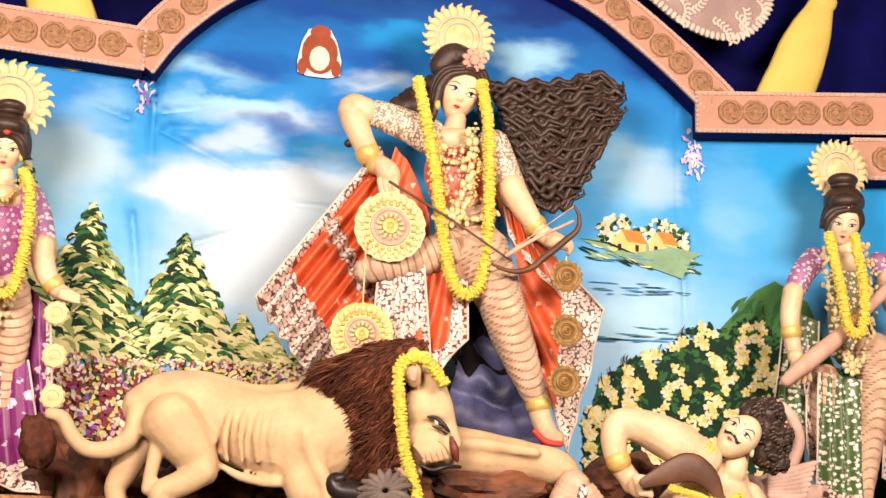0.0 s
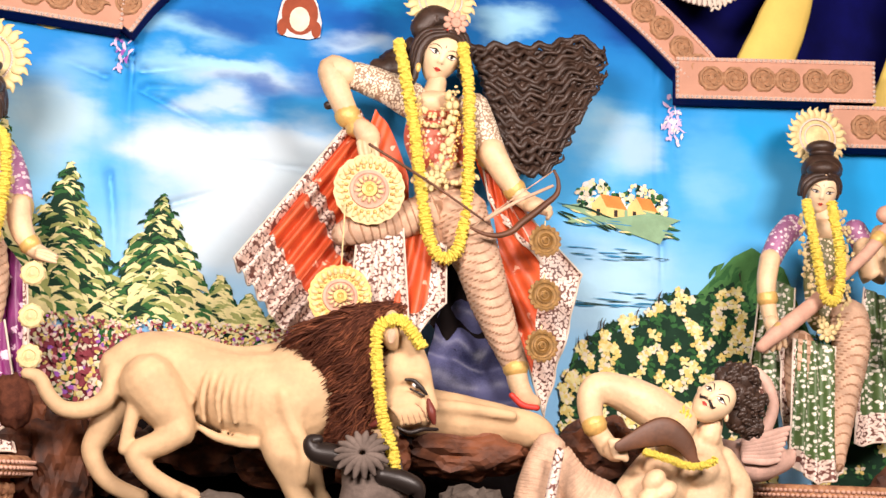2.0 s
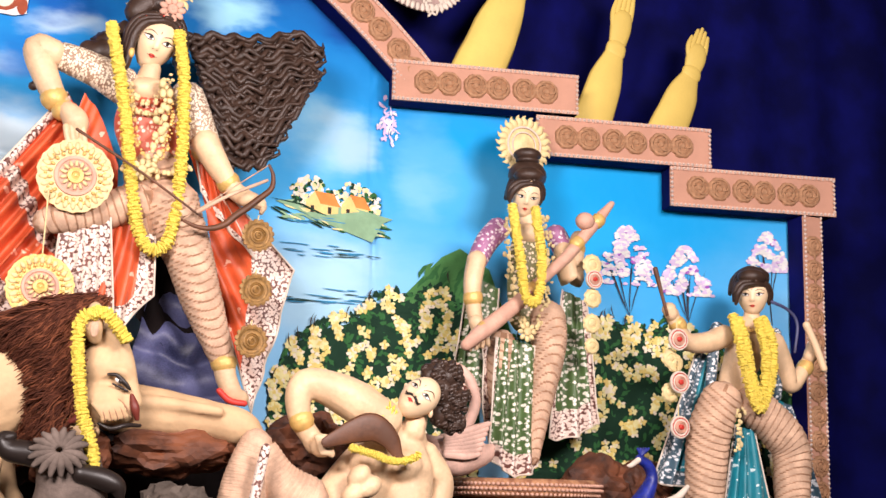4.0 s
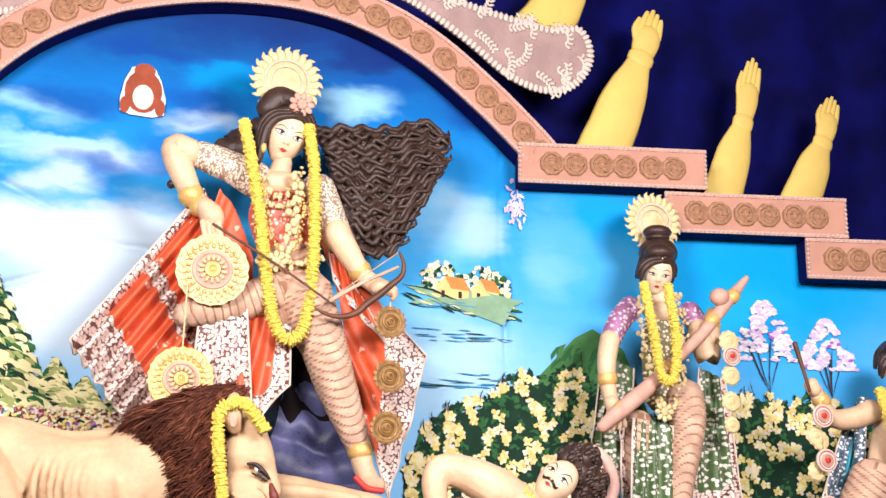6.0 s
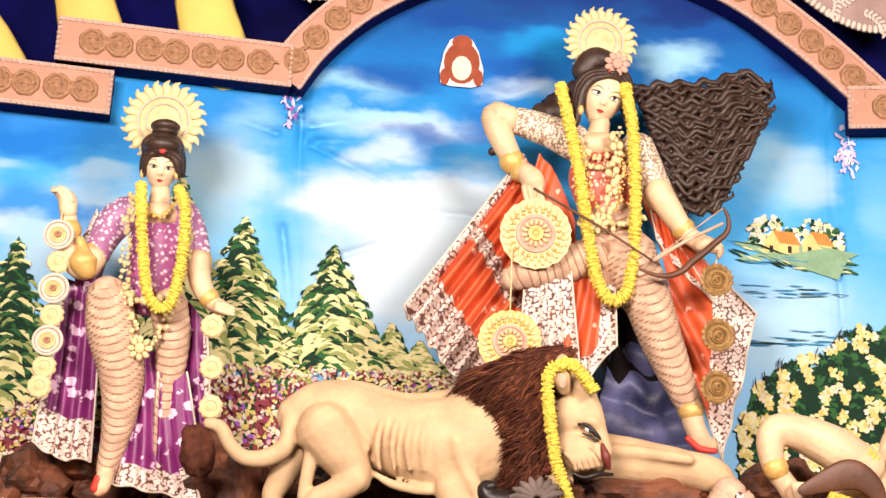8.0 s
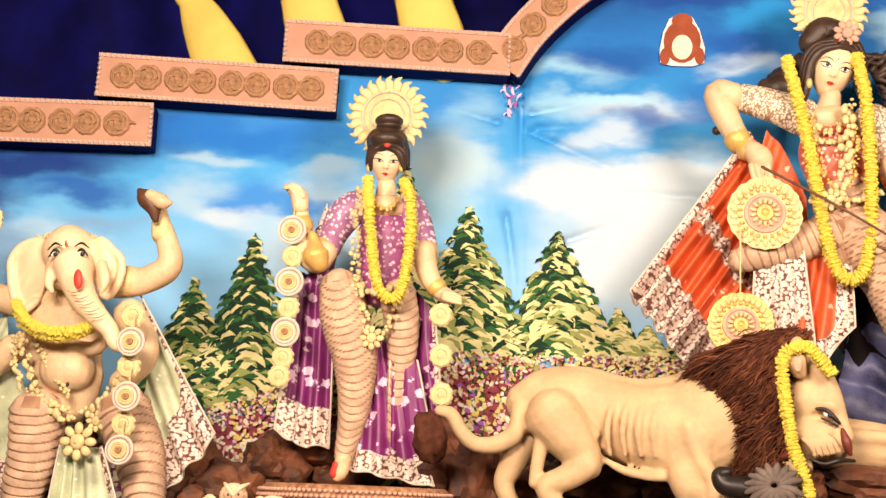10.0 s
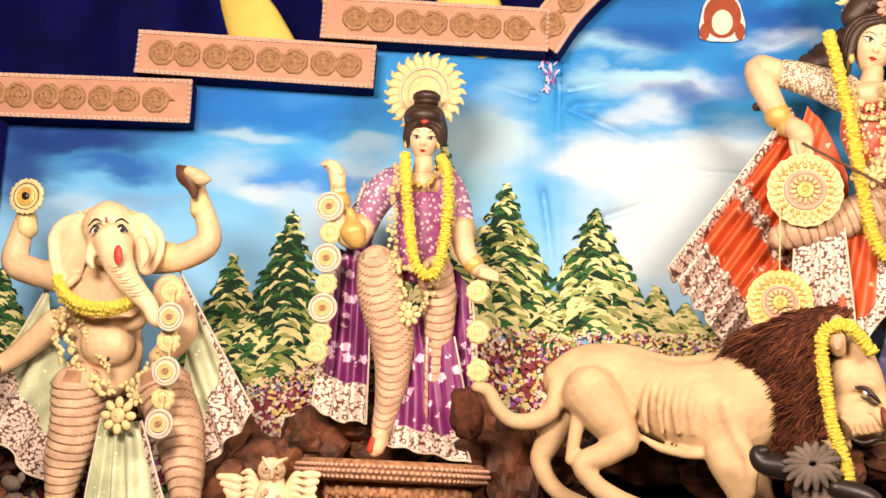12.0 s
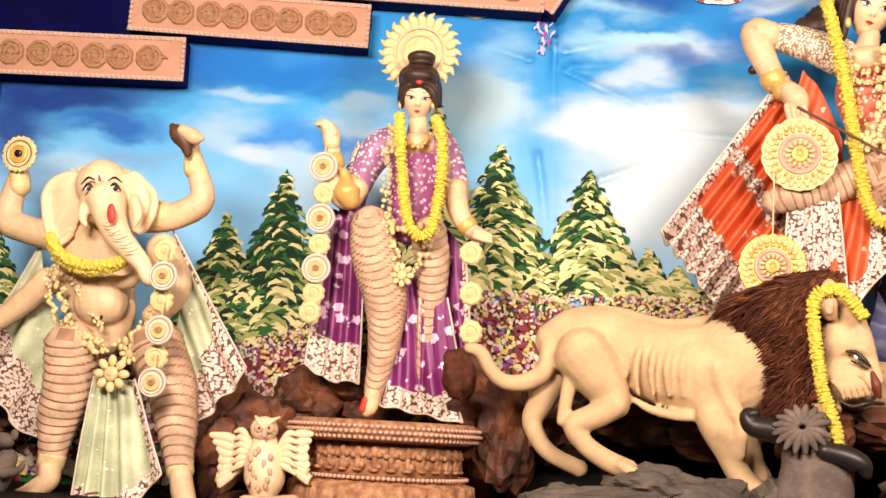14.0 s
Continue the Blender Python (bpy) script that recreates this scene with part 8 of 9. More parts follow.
tube(bm, [(-0.282, -0.13, 0.767, 0.015), (-0.27, -0.13, 0.706, 0.015), (-0.267, -0.13, 0.694, 0.012)], 0, seg=7)
tube(bm, [(0.215, 0.02, 1.393, 0.064), (0.274, 0.02, 1.299, 0.064)], 7)
tube(bm, [(0.236, -0.05, 1.283, 0.061), (0.288, -0.05, 1.123, 0.07), (0.306, -0.05, 1.207, 0.058), (0.317, -0.05, 1.307, 0.049), (0.335, -0.05, 1.376, 0.041)], 0)
tube(bm, [(0.313, -0.05, 1.291, 0.055), (0.321, -0.05, 1.311, 0.055)], 9)
chain(bm, [(-0.154, -0.14, 1.441), (-0.169, -0.14, 1.231), (-0.132, -0.14, 1.012), (-0.061, -0.14, 0.828), (-0.008, -0.14, 0.785)], 0.026, 13, 2)
chain(bm, [(0.065, -0.14, 1.447), (0.102, -0.14, 1.223), (0.078, -0.14, 0.965), (0.027, -0.14, 0.803)], 0.026, 13, 2)
flower(bm, (-0.046, -0.16, 0.78), 0.058, 13, 8)
tube(bm, [(0.121, -0.08, 0.896, 0.104), (0.129, -0.08, 0.721, 0.099), (0.095, -0.08, 0.498, 0.081), (0.054, -0.08, 0.278, 0.064), (0.028, -0.08, 0.092, 0.046)], 8, line=1, coil=0.13, pitch=0.055, slant=-0.9, seg=34)
tube(bm, [(-0.134, -0.03, 0.74, 0.075), (-0.153, -0.03, 0.582, 0.07), (-0.157, -0.03, 0.394, 0.052)], 8, line=1, coil=0.13, pitch=0.055, slant=0.4, seg=34)
drape(bm, [(-0.209, -0.1, 0.744), (-0.092, -0.1, 0.736), (0.03, -0.1, 0.712)], [(-0.264, -0.12, 0.113), (-0.094, -0.12, -0.008), (0.06, -0.12, 0.047)], 4, 5, folds=5, amp=0.03, hem=0.16, edge=0.05, pipe=14)
drape(bm, [(0.282, 0.04, 1.07), (0.356, 0.04, 1.043), (0.43, 0.04, 1.015)], [(0.195, 0.04, 0.209), (0.357, 0.04, 0.225), (0.522, 0.04, 0.318)], 4, 5, folds=4, amp=0.03, hem=0.2, edge=0.12, edge2=0.12, pipe=14)
drape(bm, [(-0.318, 0.06, 1.121), (-0.247, 0.06, 1.094), (-0.123, 0.06, 1.04)], [(-0.384, 0.08, 0.545), (-0.296, 0.08, 0.425), (-0.157, 0.08, 0.4)], 4, 5, folds=3, amp=0.03, hem=0.12, edge=0.12, pipe=14)
drape(bm, [(-0.201, 0, 0.834), (-0.175, 0, 0.709), (-0.162, 0, 0.552)], [(-0.234, 0, 0.705), (-0.246, 0, 0.392), (-0.191, 0, 0.117)], 5, 5, folds=2, amp=0.02, hem=0.1, pipe=14)
thing("statue", (3.143, 6.3, 1.576), "painted clay goddess statue in green silk holding a lute", "statue", "", bm=bm, mats=[CLAY, DHOTILINE, FACE, HAIR, GREEN, BROCADE, GREENBROCADE, LILACSLEEVE, DHOTI, GOLD, EYEWHITE, DARKPAINT, REDPAINT, PALEGOLD, PITH])

bm = bmesh.new()
tube(bm, [(-0.006, 0, -0.006, 0.031), (0.101, 0, 0.086, 0.045), (0.285, 0, 0.235, 0.042), (0.457, 0, 0.399, 0.031), (0.597, 0, 0.529, 0.034), (0.711, 0, 0.662, 0.036), (0.813, 0, 0.78, 0.031), (0.894, 0, 0.874, 0.017)], 0, seg=14)
ball(bm, (0.707, -0.02, 0.746), (0.056, 0.05, 0.05), 0)
tube(bm, [(0.091, 0, 0.082, 0.042), (0.111, 0, 0.102, 0.042)], 1)
tube(bm, [(0.377, 0, 0.32, 0.042), (0.398, 0, 0.341, 0.042)], 1)
tube(bm, [(0.657, 0, 0.605, 0.042), (0.679, 0, 0.627, 0.042)], 1)
tube(bm, [(0.788, 0, 0.748, 0.042), (0.81, 0, 0.77, 0.042)], 1)
thing("lute", (2.705, 6.08, 2.253), "pinkish clay lute with a round gourd", "lute", "", bm=bm, mats=[PINKPITH, GOLD])

garland([(2.939, 6.03, 3.028), (2.939, 5.97, 2.865), (2.967, 5.97, 2.713), (2.989, 5.97, 2.56), (3.024, 5.97, 2.495), (3.064, 5.97, 2.505), (3.091, 5.97, 2.599), (3.09, 5.97, 2.786), (3.068, 5.97, 2.909), (3.084, 6.03, 3.03)], 0.024, "yellow marigold garland round the green-clad statue")

halo((3.185, 6.4, 3.496), 0.174, "pale gold sun-shaped halo behind the green-clad statue")

tassel((3.482, 6.1, 2.76), 0.056, "pale gold pith medallion hanging from the green-clad statue")

tassel((3.485, 6.1, 2.57), 0.051, "pale gold pith medallion hanging from the green-clad statue")

tassel((3.481, 6.1, 2.426), 0.051, "pale gold pith medallion hanging from the green-clad statue")

tassel((3.481, 6.1, 2.299), 0.042, "pale gold pith medallion hanging from the green-clad statue")

disc_ornament((3.481, 6.08, 2.673), 0.053, PITH, PINKPITH, REDPAINT, "small pith disc with a dark red heart", 0.0, 16)

pedestal((3.143, 6.3, 1.558), 0.442, 0.5, "round terracotta pedestal with beaded lip and carved band")

bm = bmesh.new()
tube(bm, [(-0.193, 0, 0.166, 0.033), (-0.129, 0, 0.111, 0.094), (-0.002, 0, 0.086, 0.105), (0.143, 0, 0.106, 0.061), (0.191, 0, 0.137, 0.022)], 0, seg=16)
tube(bm, [(-0.011, 0.02, 0.173, 0.044), (0.062, 0.02, 0.264, 0.033), (0.099, 0.02, 0.368, 0.03), (0.071, 0.02, 0.471, 0.03), (0.018, 0.02, 0.527, 0.03), (-0.021, 0.02, 0.546, 0.028)], 0, seg=12)
tube(bm, [(-0.03, 0, 0.549, 0.022), (-0.061, 0, 0.506, 0.014), (-0.067, 0, 0.488, 0.006)], 0)
tube(bm, [(-0.119, -0.12, 0.174, 0.022), (-0.01, -0.12, 0.207, 0.025), (0.117, -0.12, 0.252, 0.014)], 0, flat=0.5, seg=8)
tube(bm, [(-0.118, -0.12, 0.16, 0.022), (-0.009, -0.12, 0.187, 0.025), (0.107, -0.12, 0.226, 0.014)], 0, flat=0.5, seg=8)
tube(bm, [(-0.118, -0.12, 0.146, 0.022), (-0.009, -0.12, 0.167, 0.025), (0.098, -0.12, 0.2, 0.014)], 0, flat=0.5, seg=8)
tube(bm, [(-0.118, -0.12, 0.132, 0.022), (-0.009, -0.12, 0.147, 0.025), (0.089, -0.12, 0.174, 0.014)], 0, flat=0.5, seg=8)
tube(bm, [(-0.117, -0.12, 0.118, 0.022), (-0.008, -0.12, 0.127, 0.025), (0.08, -0.12, 0.147, 0.014)], 0, flat=0.5, seg=8)
tube(bm, [(-0.117, -0.12, 0.104, 0.022), (-0.008, -0.12, 0.107, 0.025), (0.071, -0.12, 0.121, 0.014)], 0, flat=0.5, seg=8)
tube(bm, [(-0.117, -0.12, 0.089, 0.022), (-0.007, -0.12, 0.087, 0.025), (0.062, -0.12, 0.095, 0.014)], 0, flat=0.5, seg=8)
thing("swan_statue", (2.637, 6, 1.577), "pinkish clay swan statue with raised neck", "statue", "", bm=bm, mats=[SWAN, DARKPAINT])

bm = bmesh.new()
tube(bm, [(0.048, 0, 1.105, 0.044), (0.045, 0, 1.006, 0.052)], 0)
head(bm, (0.033, -0.03, 1.187), 0.088, 0.118, -38, 10, 0, 2, 8, 9, 10, 0.0, 0.2)
ball(bm, (0.003, -0.07, 1.284), (0.092, 0.075, 0.05), 3)
hair_cap(bm, (0.033, 0.005, 1.207), 0.098, 0.115, -36, 0, 3, 0.0, 0.62)
tube(bm, [(-0.044, -0.14, 1.234, 0.0104500), (-0.082, -0.1, 1.224, 0.019), (-0.107, -0.08, 1.176, 0.019), (-0.106, -0.06, 1.121, 0.0095)], 3)
tube(bm, [(-0.044, -0.14, 1.234, 0.0104500), (0.051, -0.1, 1.234, 0.019), (0.103, -0.08, 1.192, 0.019), (0.127, -0.06, 1.138, 0.0095)], 3)
tube(bm, [(-0.047, -0.125, 1.252, 0.0104500), (-0.086, -0.085, 1.242, 0.019), (-0.11, -0.065, 1.194, 0.019), (-0.109, -0.045, 1.139, 0.0095)], 3)
tube(bm, [(-0.016, -0.125, 1.254, 0.0104500), (0.078, -0.085, 1.255, 0.019), (0.13, -0.065, 1.213, 0.019), (0.155, -0.045, 1.159, 0.0095)], 3)
ball(bm, (0.059, 0.01, 1.294), (0.108, 0.10, 0.072), 3, rough=0.08)
tube(bm, [(0.029, 0, 0.972, 0.126), (-0.022, 0, 0.823, 0.121), (-0.076, 0, 0.691, 0.104), (-0.078, 0, 0.595, 0.115)], 0, flat=0.62, seg=20)
tube(bm, [(-0.174, -0.04, 0.938, 0.066), (-0.288, -0.04, 0.892, 0.06), (-0.419, -0.04, 0.883, 0.052), (-0.491, -0.04, 0.964, 0.041), (-0.527, -0.04, 1.041, 0.038)], 0)
tube(bm, [(-0.54, -0.06, 1.022, 0.038), (-0.562, -0.06, 1.061, 0.041)], 0)
tube(bm, [(-0.498, -0.04, 0.986, 0.049), (-0.477, -0.04, 0.962, 0.049)], 7)
tube(bm, [(0.161, -0.04, 0.928, 0.066), (0.235, -0.04, 0.786, 0.06), (0.282, -0.04, 0.682, 0.052), (0.377, -0.04, 0.778, 0.041), (0.429, -0.04, 0.863, 0.036)], 0)
tube(bm, [(0.404, -0.06, 0.844, 0.038), (0.439, -0.06, 0.912, 0.044)], 0)
tube(bm, [(0.377, -0.04, 0.772, 0.049), (0.398, -0.04, 0.799, 0.049)], 7)
chain(bm, [(-0.109, -0.11, 1.015), (-0.045, -0.11, 0.965), (0.045, -0.11, 1.026)], 0.016, 7, 2)
chain(bm, [(-0.328, -0.14, 0.575), (-0.182, -0.14, 0.513), (-0.032, -0.14, 0.52)], 0.027, 11, 2)
chain(bm, [(-0.193, -0.18, 0.502), (-0.189, -0.18, 0.379), (-0.207, -0.18, 0.272)], 0.025, 11, 2)
tube(bm, [(-0.208, -0.02, 0.986, 0.038), (-0.238, -0.02, 0.84, 0.033), (-0.262, -0.02, 0.616, 0.027)], 5)
tube(bm, [(0.19, -0.02, 0.981, 0.038), (0.212, -0.02, 0.803, 0.033), (0.197, -0.02, 0.608, 0.027)], 5)
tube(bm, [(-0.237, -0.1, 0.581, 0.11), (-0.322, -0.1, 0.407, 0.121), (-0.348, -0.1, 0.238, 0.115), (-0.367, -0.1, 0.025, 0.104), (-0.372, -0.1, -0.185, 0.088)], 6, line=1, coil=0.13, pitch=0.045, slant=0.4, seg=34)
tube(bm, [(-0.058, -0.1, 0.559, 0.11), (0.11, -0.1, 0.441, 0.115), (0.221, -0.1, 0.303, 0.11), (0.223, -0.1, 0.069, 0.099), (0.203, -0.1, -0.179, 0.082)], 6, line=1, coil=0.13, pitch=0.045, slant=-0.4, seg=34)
drape(bm, [(-0.141, -0.08, 0.431), (-0.085, -0.08, 0.417), (-0.009, -0.08, 0.411)], [(-0.292, -0.1, -0.154), (-0.117, -0.1, -0.182), (0.128, -0.1, -0.149)], 4, 5, folds=5, amp=0.03, hem=0.06, edge=0.06, pipe=12)
drape(bm, [(0.177, 0.03, 0.609), (0.255, 0.03, 0.597), (0.333, 0.03, 0.568)], [(0.369, 0.03, -0.057), (0.448, 0.03, -0.055), (0.549, 0.03, -0.022)], 4, 5, folds=3, amp=0.03, hem=0.05, edge2=0.3)
drape(bm, [(-0.291, 0.05, 0.875), (-0.228, 0.05, 0.814), (-0.193, 0.05, 0.688)], [(-0.609, 0.05, 0.139), (-0.465, 0.05, 0.081), (-0.328, 0.05, 0.116)], 4, 5, folds=3, amp=0.03, hem=0.1, edge=0.4, pipe=12)
thing("statue", (4.412, 5.95, 1.456), "painted clay youth statue in turquoise silk with striped dhoti", "statue", "", bm=bm, mats=[CLAY, DHOTILINE, FACE, HAIR, BLUE, BLUEBROCADE, DHOTI, GOLD, EYEWHITE, DARKPAINT, REDPAINT, PALEGOLD, PITH])

garland([(4.204, 5.78, 2.489), (4.201, 5.72, 2.341), (4.234, 5.72, 2.188), (4.281, 5.72, 2.036), (4.331, 5.72, 1.97), (4.378, 5.72, 2.04), (4.421, 5.72, 2.199), (4.419, 5.72, 2.356), (4.401, 5.78, 2.494)], 0.025, "broad yellow marigold garland round the turquoise-clad statue")

garland([(4.233, 5.77, 2.468), (4.245, 5.72, 2.313), (4.277, 5.72, 2.159), (4.318, 5.72, 2.037), (4.348, 5.72, 2.039), (4.375, 5.72, 2.165), (4.372, 5.72, 2.321), (4.362, 5.77, 2.478)], 0.025, "broad yellow marigold garland round the turquoise-clad statue")

disc_ornament((3.85, 5.8, 2.332), 0.061, PITH, PINKPITH, REDPAINT, "pale pith disc with a dark red heart on a cord", 0.0, 16, "hanging_disc", "hanging discs", 0.06)

disc_ornament((3.857, 5.8, 2.098), 0.061, PITH, PINKPITH, REDPAINT, "pale pith disc with a dark red heart on a cord", 0.0, 16, "hanging_disc", "hanging discs", 0.06)

disc_ornament((3.856, 5.8, 1.855), 0.061, PITH, PINKPITH, REDPAINT, "pale pith disc with a dark red heart on a cord", 0.0, 16, "hanging_disc", "hanging discs", 0.06)

tassel((3.828, 5.84, 2.229), 0.048, "gilded pith flower on a cord")

tassel((3.822, 5.84, 2.044), 0.048, "gilded pith flower on a cord")

tassel((3.856, 5.84, 2.206), 0.048, "gilded pith flower on a cord")

wand([(3.74, 5.85, 2.725), (3.775, 5.85, 2.607), (3.816, 5.85, 2.469)], 0.014, 0.008, WOOD, "arrow", "short dark arrow held upright", "arrow")

wand([(4.527, 5.85, 2.603), (4.643, 5.85, 2.563), (4.704, 5.85, 2.485), (4.681, 5.85, 2.321)], 0.01, 0.008, NIGHT, "bow", "thin dark bow over the shoulder of a statue", "bow")

wand([(4.727, 5.8, 2.481), (4.793, 5.8, 2.356), (4.847, 5.8, 2.229)], 0.022, 0.02, FACE, "scroll", "pale cream roll held in a fist", "scroll")

bm = bmesh.new()
tube(bm, [(-0.042, 0, 0.232, 0.024), (0.013, 0, 0.198, 0.029), (0.039, 0, 0.132, 0.032), (-0.003, 0, 0.043, 0.048), (-0.069, 0, -0.059, 0.069)], 0, seg=12)
tube(bm, [(-0.048, -0.01, 0.226, 0.016), (-0.096, -0.01, 0.195, 0.013), (-0.117, -0.01, 0.194, 0.005)], 1)
tube(bm, [(-0.028, 0, 0.244, 0.008), (-0.048, 0, 0.284, 0.007)], 0, seg=6)
tube(bm, [(-0.028, 0, 0.244, 0.008), (-0.031, 0, 0.285, 0.007)], 0, seg=6)
tube(bm, [(-0.028, 0, 0.244, 0.008), (-0.014, 0, 0.286, 0.007)], 0, seg=6)
tube(bm, [(-0.028, 0, 0.244, 0.008), (0.003, 0, 0.286, 0.007)], 0, seg=6)
tube(bm, [(-0.028, 0, 0.244, 0.008), (0.02, 0, 0.287, 0.007)], 0, seg=6)
tube(bm, [(0.067, -0.03, 0.002, 0.016), (0.171, -0.03, 0.033, 0.021), (0.241, -0.03, 0.093, 0.013)], 1)
thing("peacock_statue", (3.609, 5.75, 1.445), "deep blue peacock statue at the foot of the mound", "statue", "", bm=bm, mats=[PEACOCK, PITH])

bm = bmesh.new()
head(bm, (0.264, -0.1, 0.504), 0.088, 0.118, -28, 2, 50, 1, 7, 5, 6, 0.0, 0.0, 1.0, True)
random.seed(11)
for c_, r_ in (((0.403, -0.02, 0.548), 0.085), ((0.432, -0.02, 0.619), 0.07), ((0.363, -0.02, 0.629), 0.06), ((0.464, -0.02, 0.51), 0.08), ((0.42, -0.02, 0.439), 0.07), ((0.465, -0.02, 0.4), 0.05)):
    ball(bm, c_, (r_, r_, r_), 2, rough=0.25)
    for k in range(26):
        a_, b_ = random.uniform(0, 6.283), random.uniform(-0.3, 1.4)
        q = Vector(c_) + Vector((math.cos(a_) * math.cos(b_), -abs(math.sin(b_)), math.sin(a_) * math.cos(b_))) * r_
        tube(bm, [(*q, 0.012), (*(q + Vector((0.016, -0.008, 0.012))), 0.012), (*(q + Vector((0.022, -0.004, -0.008))), 0.008), (*(q + Vector((0.006, -0.008, -0.012))), 0.004)], 2, 5, 1, 2)
limbs = bmesh.new()
tube(limbs, [(0.284, -0.04, 0.423, 0.053), (0.257, -0.04, 0.34, 0.063)], 0)
tube(limbs, [(0.274, 0, 0.315, 0.095), (0.164, 0, 0.243, 0.137), (0.066, 0, 0.147, 0.158), (-0.029, 0, 0.026, 0.163), (-0.108, 0, -0.106, 0.158)], 0, flat=0.7, seg=20)
tube(limbs, [(0.236, -0.04, 0.245, 0.095), (0.268, -0.04, 0.139, 0.105), (0.243, -0.04, 0.006, 0.116), (0.217, -0.04, -0.126, 0.105)], 0, flat=0.7, seg=18)
ball(limbs, (0.036, -0.1, 0.222), (0.116, 0.063, 0.079), 0, turn=-30)
ball(limbs, (0.204, -0.09, 0.185), (0.095, 0.058, 0.074), 0)
ball(limbs, (-0.06, -0.2, 0.13), (0.063, 0.053, 0.045), 0, turn=-40)
ball(limbs, (-0.004, -0.2, 0.081), (0.063, 0.053, 0.045), 0, turn=-40)
ball(limbs, (-0.085, -0.2, 0.048), (0.063, 0.053, 0.045), 0, turn=-40)
tube(limbs, [(0.115, -0.08, 0.387, 0.089), (-0.044, -0.08, 0.473, 0.1), (-0.187, -0.08, 0.532, 0.084), (-0.292, -0.08, 0.545, 0.071), (-0.328, -0.08, 0.485, 0.063), (-0.313, -0.08, 0.381, 0.053), (-0.266, -0.08, 0.311, 0.047), (-0.232, -0.08, 0.268, 0.053)], 0, seg=16)
ball(limbs, (-0.223, -0.14, 0.259), (0.058, 0.053, 0.053), 0)
tube(limbs, [(-0.27, -0.2, 0.297, 0.018), (-0.216, -0.2, 0.294, 0.018), (-0.194, -0.2, 0.279, 0.013)], 0, seg=7)
tube(limbs, [(-0.261, -0.2, 0.274, 0.018), (-0.21, -0.2, 0.271, 0.018), (-0.193, -0.2, 0.256, 0.013)], 0, seg=7)
tube(limbs, [(-0.252, -0.2, 0.252, 0.018), (-0.204, -0.2, 0.248, 0.018), (-0.192, -0.2, 0.233, 0.013)], 0, seg=7)
tube(limbs, [(-0.243, -0.2, 0.229, 0.018), (-0.197, -0.2, 0.226, 0.018), (-0.191, -0.2, 0.21, 0.013)], 0, seg=7)
tube(limbs, [(0.348, 0.02, 0.25, 0.068), (0.441, 0.02, 0.117, 0.063), (0.415, 0.02, -0.046, 0.068)], 0)
fuse(bm, limbs, 0, 0.01, 2)
tube(bm, [(-0.316, -0.09, 0.386, 0.058), (-0.304, -0.09, 0.361, 0.058)], 4)
tube(bm, [(-0.287, -0.12, -0.003, 0.131), (-0.425, -0.12, 0.095, 0.105), (-0.51, -0.12, 0.219, 0.089), (-0.525, -0.12, 0.256, 0.068)], 3, coil=0.08, pitch=0.03, slant=0.6, seg=18)
tube(bm, [(-0.531, -0.14, 0.268, 0.074), (-0.564, -0.14, 0.141, 0.095), (-0.582, -0.14, -0.008, 0.11), (-0.576, -0.14, -0.132, 0.105)], 3, coil=0.08, pitch=0.03, slant=0.3, seg=18)
tube(bm, [(-0.539, -0.34, 0.239, 0.021), (-0.563, -0.34, 0.117, 0.024), (-0.587, -0.34, -0.028, 0.024)], 8, seg=8)
thing("statue", (1.983, 5.7, 1.414), "pale clay statue of a fallen figure leaning back with black curls", "statue", "", bm=bm, mats=[CLAY, FACE, HAIR, DHOTI, GOLD, DARKPAINT, REDPAINT, EYEWHITE, BROCADE])

bm = bmesh.new()
tube(bm, [(-0.034, 0, -0.019, 0.023), (0.011, 0, 0, 0.035), (0.099, 0, 0.037, 0.055), (0.194, 0, 0.059, 0.065), (0.273, 0, 0.01, 0.05), (0.323, 0, -0.065, 0.023), (0.366, 0, -0.092, 0.01)], 0, flat=0.18, seg=12)
thing("curved_blade", (1.773, 5.45, 1.704), "broad dark brown curved blade held across the chest", "blade", "", bm=bm, mats=[WOOD])

garland([(1.857, 5.44, 1.669), (1.967, 5.44, 1.642), (2.078, 5.44, 1.612), (2.176, 5.44, 1.633), (2.189, 5.44, 1.654)], 0.016, "yellow marigold string under the dark blade")

garland([(2.033, 5.56, 1.829), (2.074, 5.56, 1.858), (2.112, 5.56, 1.833)], 0.026, "yellow marigold string at the neck of the fallen statue")

rock((4.367, 5.95, 1.209), (0.42, 0.3, 0.16), ROCK, "dark brown clay boulder under the turquoise-clad statue", 77.0)

rock((-1.811, 6.35, 1.625), (0.201, 0.224, 0.172), ROCK, "dark brown and rust clay boulder of the mound", 1.0, angular=0.4)

rock((-1.996, 6.2, 1.452), (0.224, 0.218, 0.196), ROCK, "dark brown and rust clay boulder of the mound", 4.7, angular=0.4)

rock((-2.196, 6.3, 1.619), (0.114, 0.148, 0.142), ROCK, "dark brown and rust clay boulder of the mound", 8.4, angular=0.4)

rock((-0.954, 6.2, 1.676), (0.168, 0.218, 0.252), ROCK, "dark brown and rust clay boulder of the mound", 12.1, angular=0.4)

rock((-0.749, 6.2, 1.52), (0.168, 0.218, 0.308), ROCK, "dark brown and rust clay boulder of the mound", 15.8, angular=0.4)

rock((-2.224, 6.1, 1.325), (0.193, 0.215, 0.248), ROCK, "dark brown and rust clay boulder of the mound", 19.5, angular=0.4)

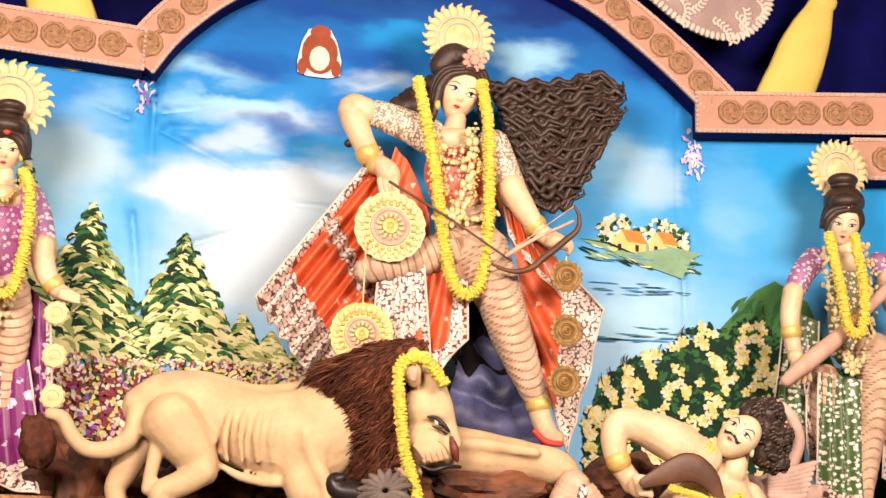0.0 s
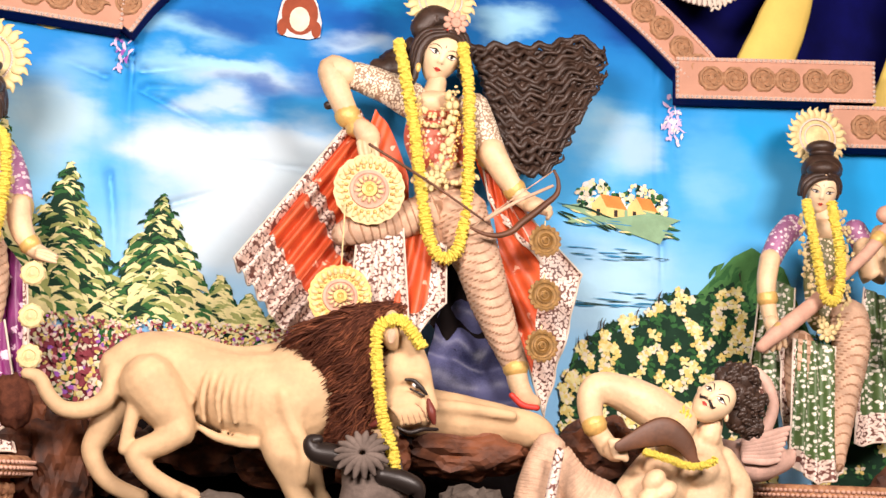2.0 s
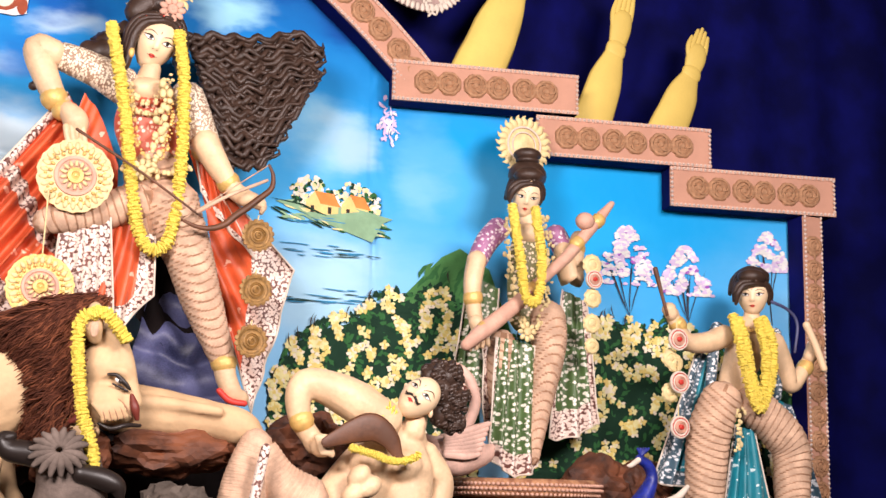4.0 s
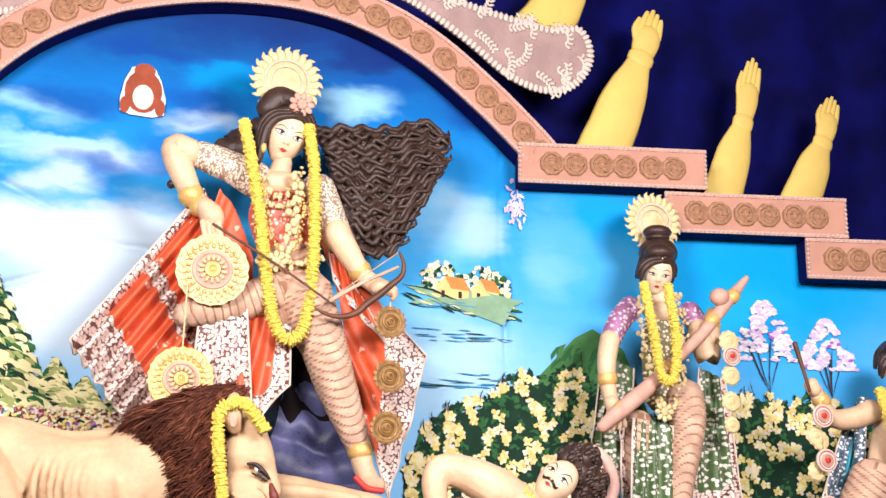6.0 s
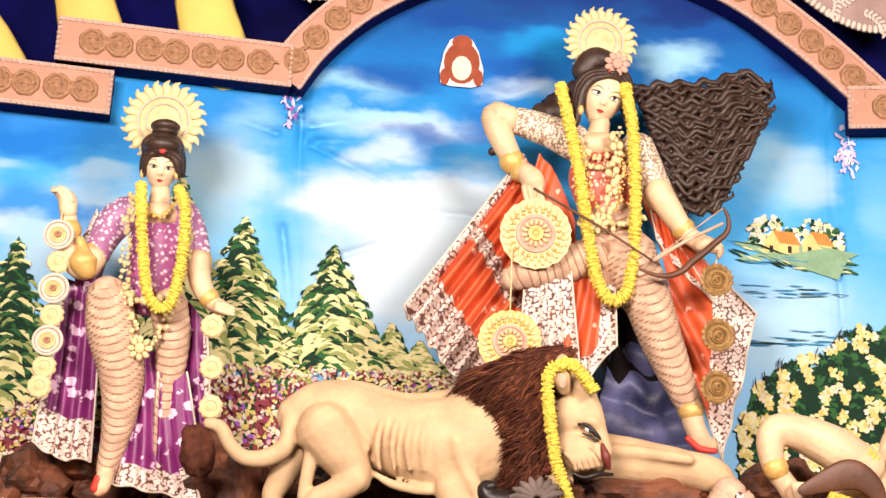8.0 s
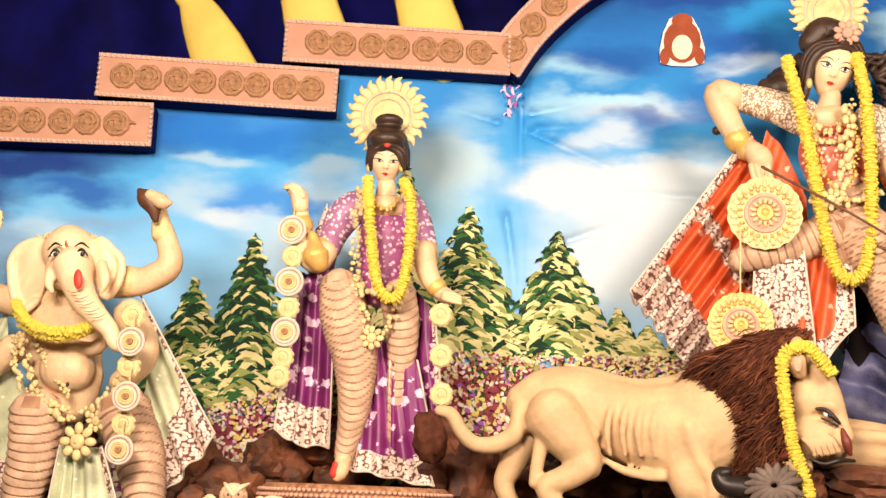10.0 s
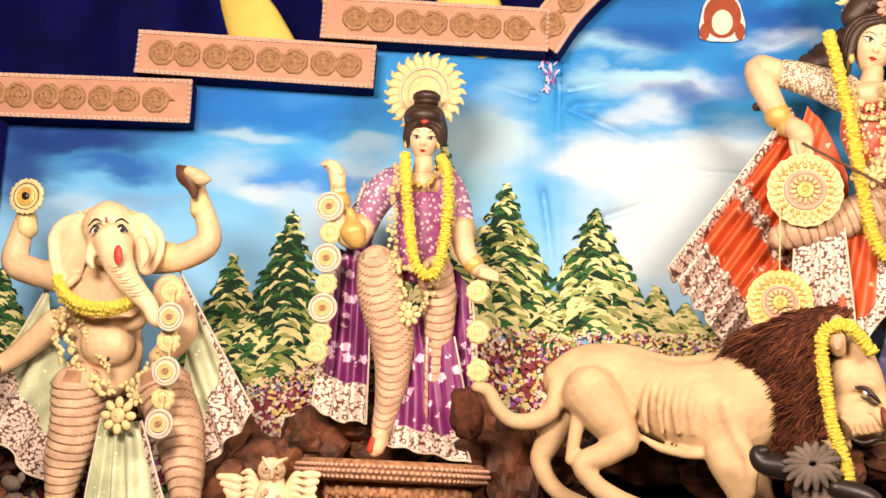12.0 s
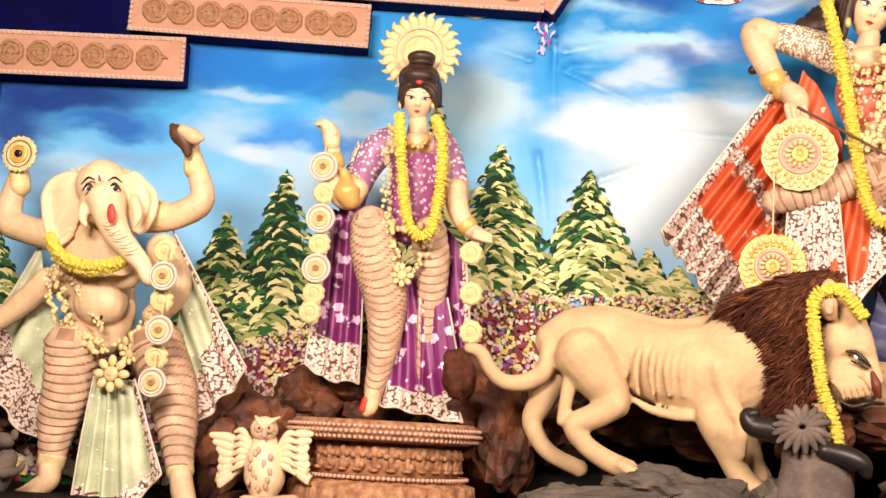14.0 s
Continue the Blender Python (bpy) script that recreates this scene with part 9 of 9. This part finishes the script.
rock((-3.455, 6.2, 1.493), (0.196, 0.218, 0.168), ROCK, "dark brown and rust clay boulder of the mound", 23.2, angular=0.4)

rock((-3.439, 6, 1.199), (0.163, 0.211, 0.163), ROCK, "dark brown and rust clay boulder of the mound", 26.9, angular=0.4)

rock((-1.462, 6.4, 1.687), (0.26, 0.225, 0.145), ROCK, "dark brown and rust clay boulder of the mound", 30.6, angular=0.4)

rock((-0.048, 6.3, 1.684), (0.341, 0.222, 0.171), ROCK, "dark brown and rust clay boulder of the mound", 34.3, angular=0.4)

rock((0.338, 6.2, 1.587), (0.336, 0.218, 0.14), ROCK, "dark brown and rust clay boulder of the mound", 38.0, angular=0.4)

rock((1.087, 5.75, 1.633), (0.286, 0.169, 0.117), ROCK, "dark brown and rust clay boulder of the mound", 41.7, angular=0.4)

rock((0.665, 5.7, 1.592), (0.18, 0.167, 0.129), ROCK, "dark brown and rust clay boulder of the mound", 45.4, angular=0.4)

rock((1.866, 6.2, 1.695), (0.224, 0.218, 0.168), ROCK, "dark brown and rust clay boulder of the mound", 49.1, angular=0.4)

rock((3.699, 6.4, 1.528), (0.231, 0.188, 0.173), ROCK, "dark brown and rust clay boulder of the mound", 52.8, angular=0.4)

rock((3.936, 6.3, 1.503), (0.171, 0.185, 0.171), ROCK, "dark brown and rust clay boulder of the mound", 56.5, angular=0.4)

rock((-0.525, 6.3, 1.56), (0.256, 0.222, 0.171), ROCK, "dark brown and rust clay boulder of the mound", 60.2, angular=0.4)

rock((0.007, 5.6, 1.308), (0.228, 0.197, 0.101), GREYROCK, "angular grey clay boulder under the lion statue", 63.9, angular=0.6)

rock((0.187, 5.6, 1.276), (0.202, 0.197, 0.114), GREYROCK, "angular grey clay boulder under the lion statue", 67.6, angular=0.6)

rock((-0.393, 5.65, 1.208), (0.204, 0.199, 0.102), GREYROCK, "angular grey clay boulder under the lion statue", 71.3, angular=0.6)

rock((0.536, 5.6, 1.24), (0.152, 0.197, 0.152), GREYROCK, "angular grey clay boulder under the lion statue", 75.0, angular=0.6)

rock((-0.167, 5.5, 1.21), (0.397, 0.194, 0.099), GREYROCK, "angular grey clay boulder under the lion statue", 78.7, angular=0.6)

rock((-1.758, 5.9, 1.085), (0.32, 0.208, 0.107), ROCK, "dark brown and rust clay boulder of the mound", 82.4, angular=0.4)

rock((-3.032, 5.7, 0.998), (0.309, 0.201, 0.072), ROCK, "dark brown and rust clay boulder of the mound", 86.1, angular=0.4)

rock((-2.139, 5.7, 1.057), (0.283, 0.201, 0.057), ROCK, "dark brown and rust clay boulder of the mound", 89.8, angular=0.4)

rock((1.134, 5.6, 1.338), (0.177, 0.197, 0.152), GREYROCK, "angular grey clay boulder under the lion statue", 93.5, angular=0.6)

rock((1.548, 5.6, 1.282), (0.278, 0.197, 0.152), ROCK, "dark brown and rust clay boulder of the mound", 97.2, angular=0.4)
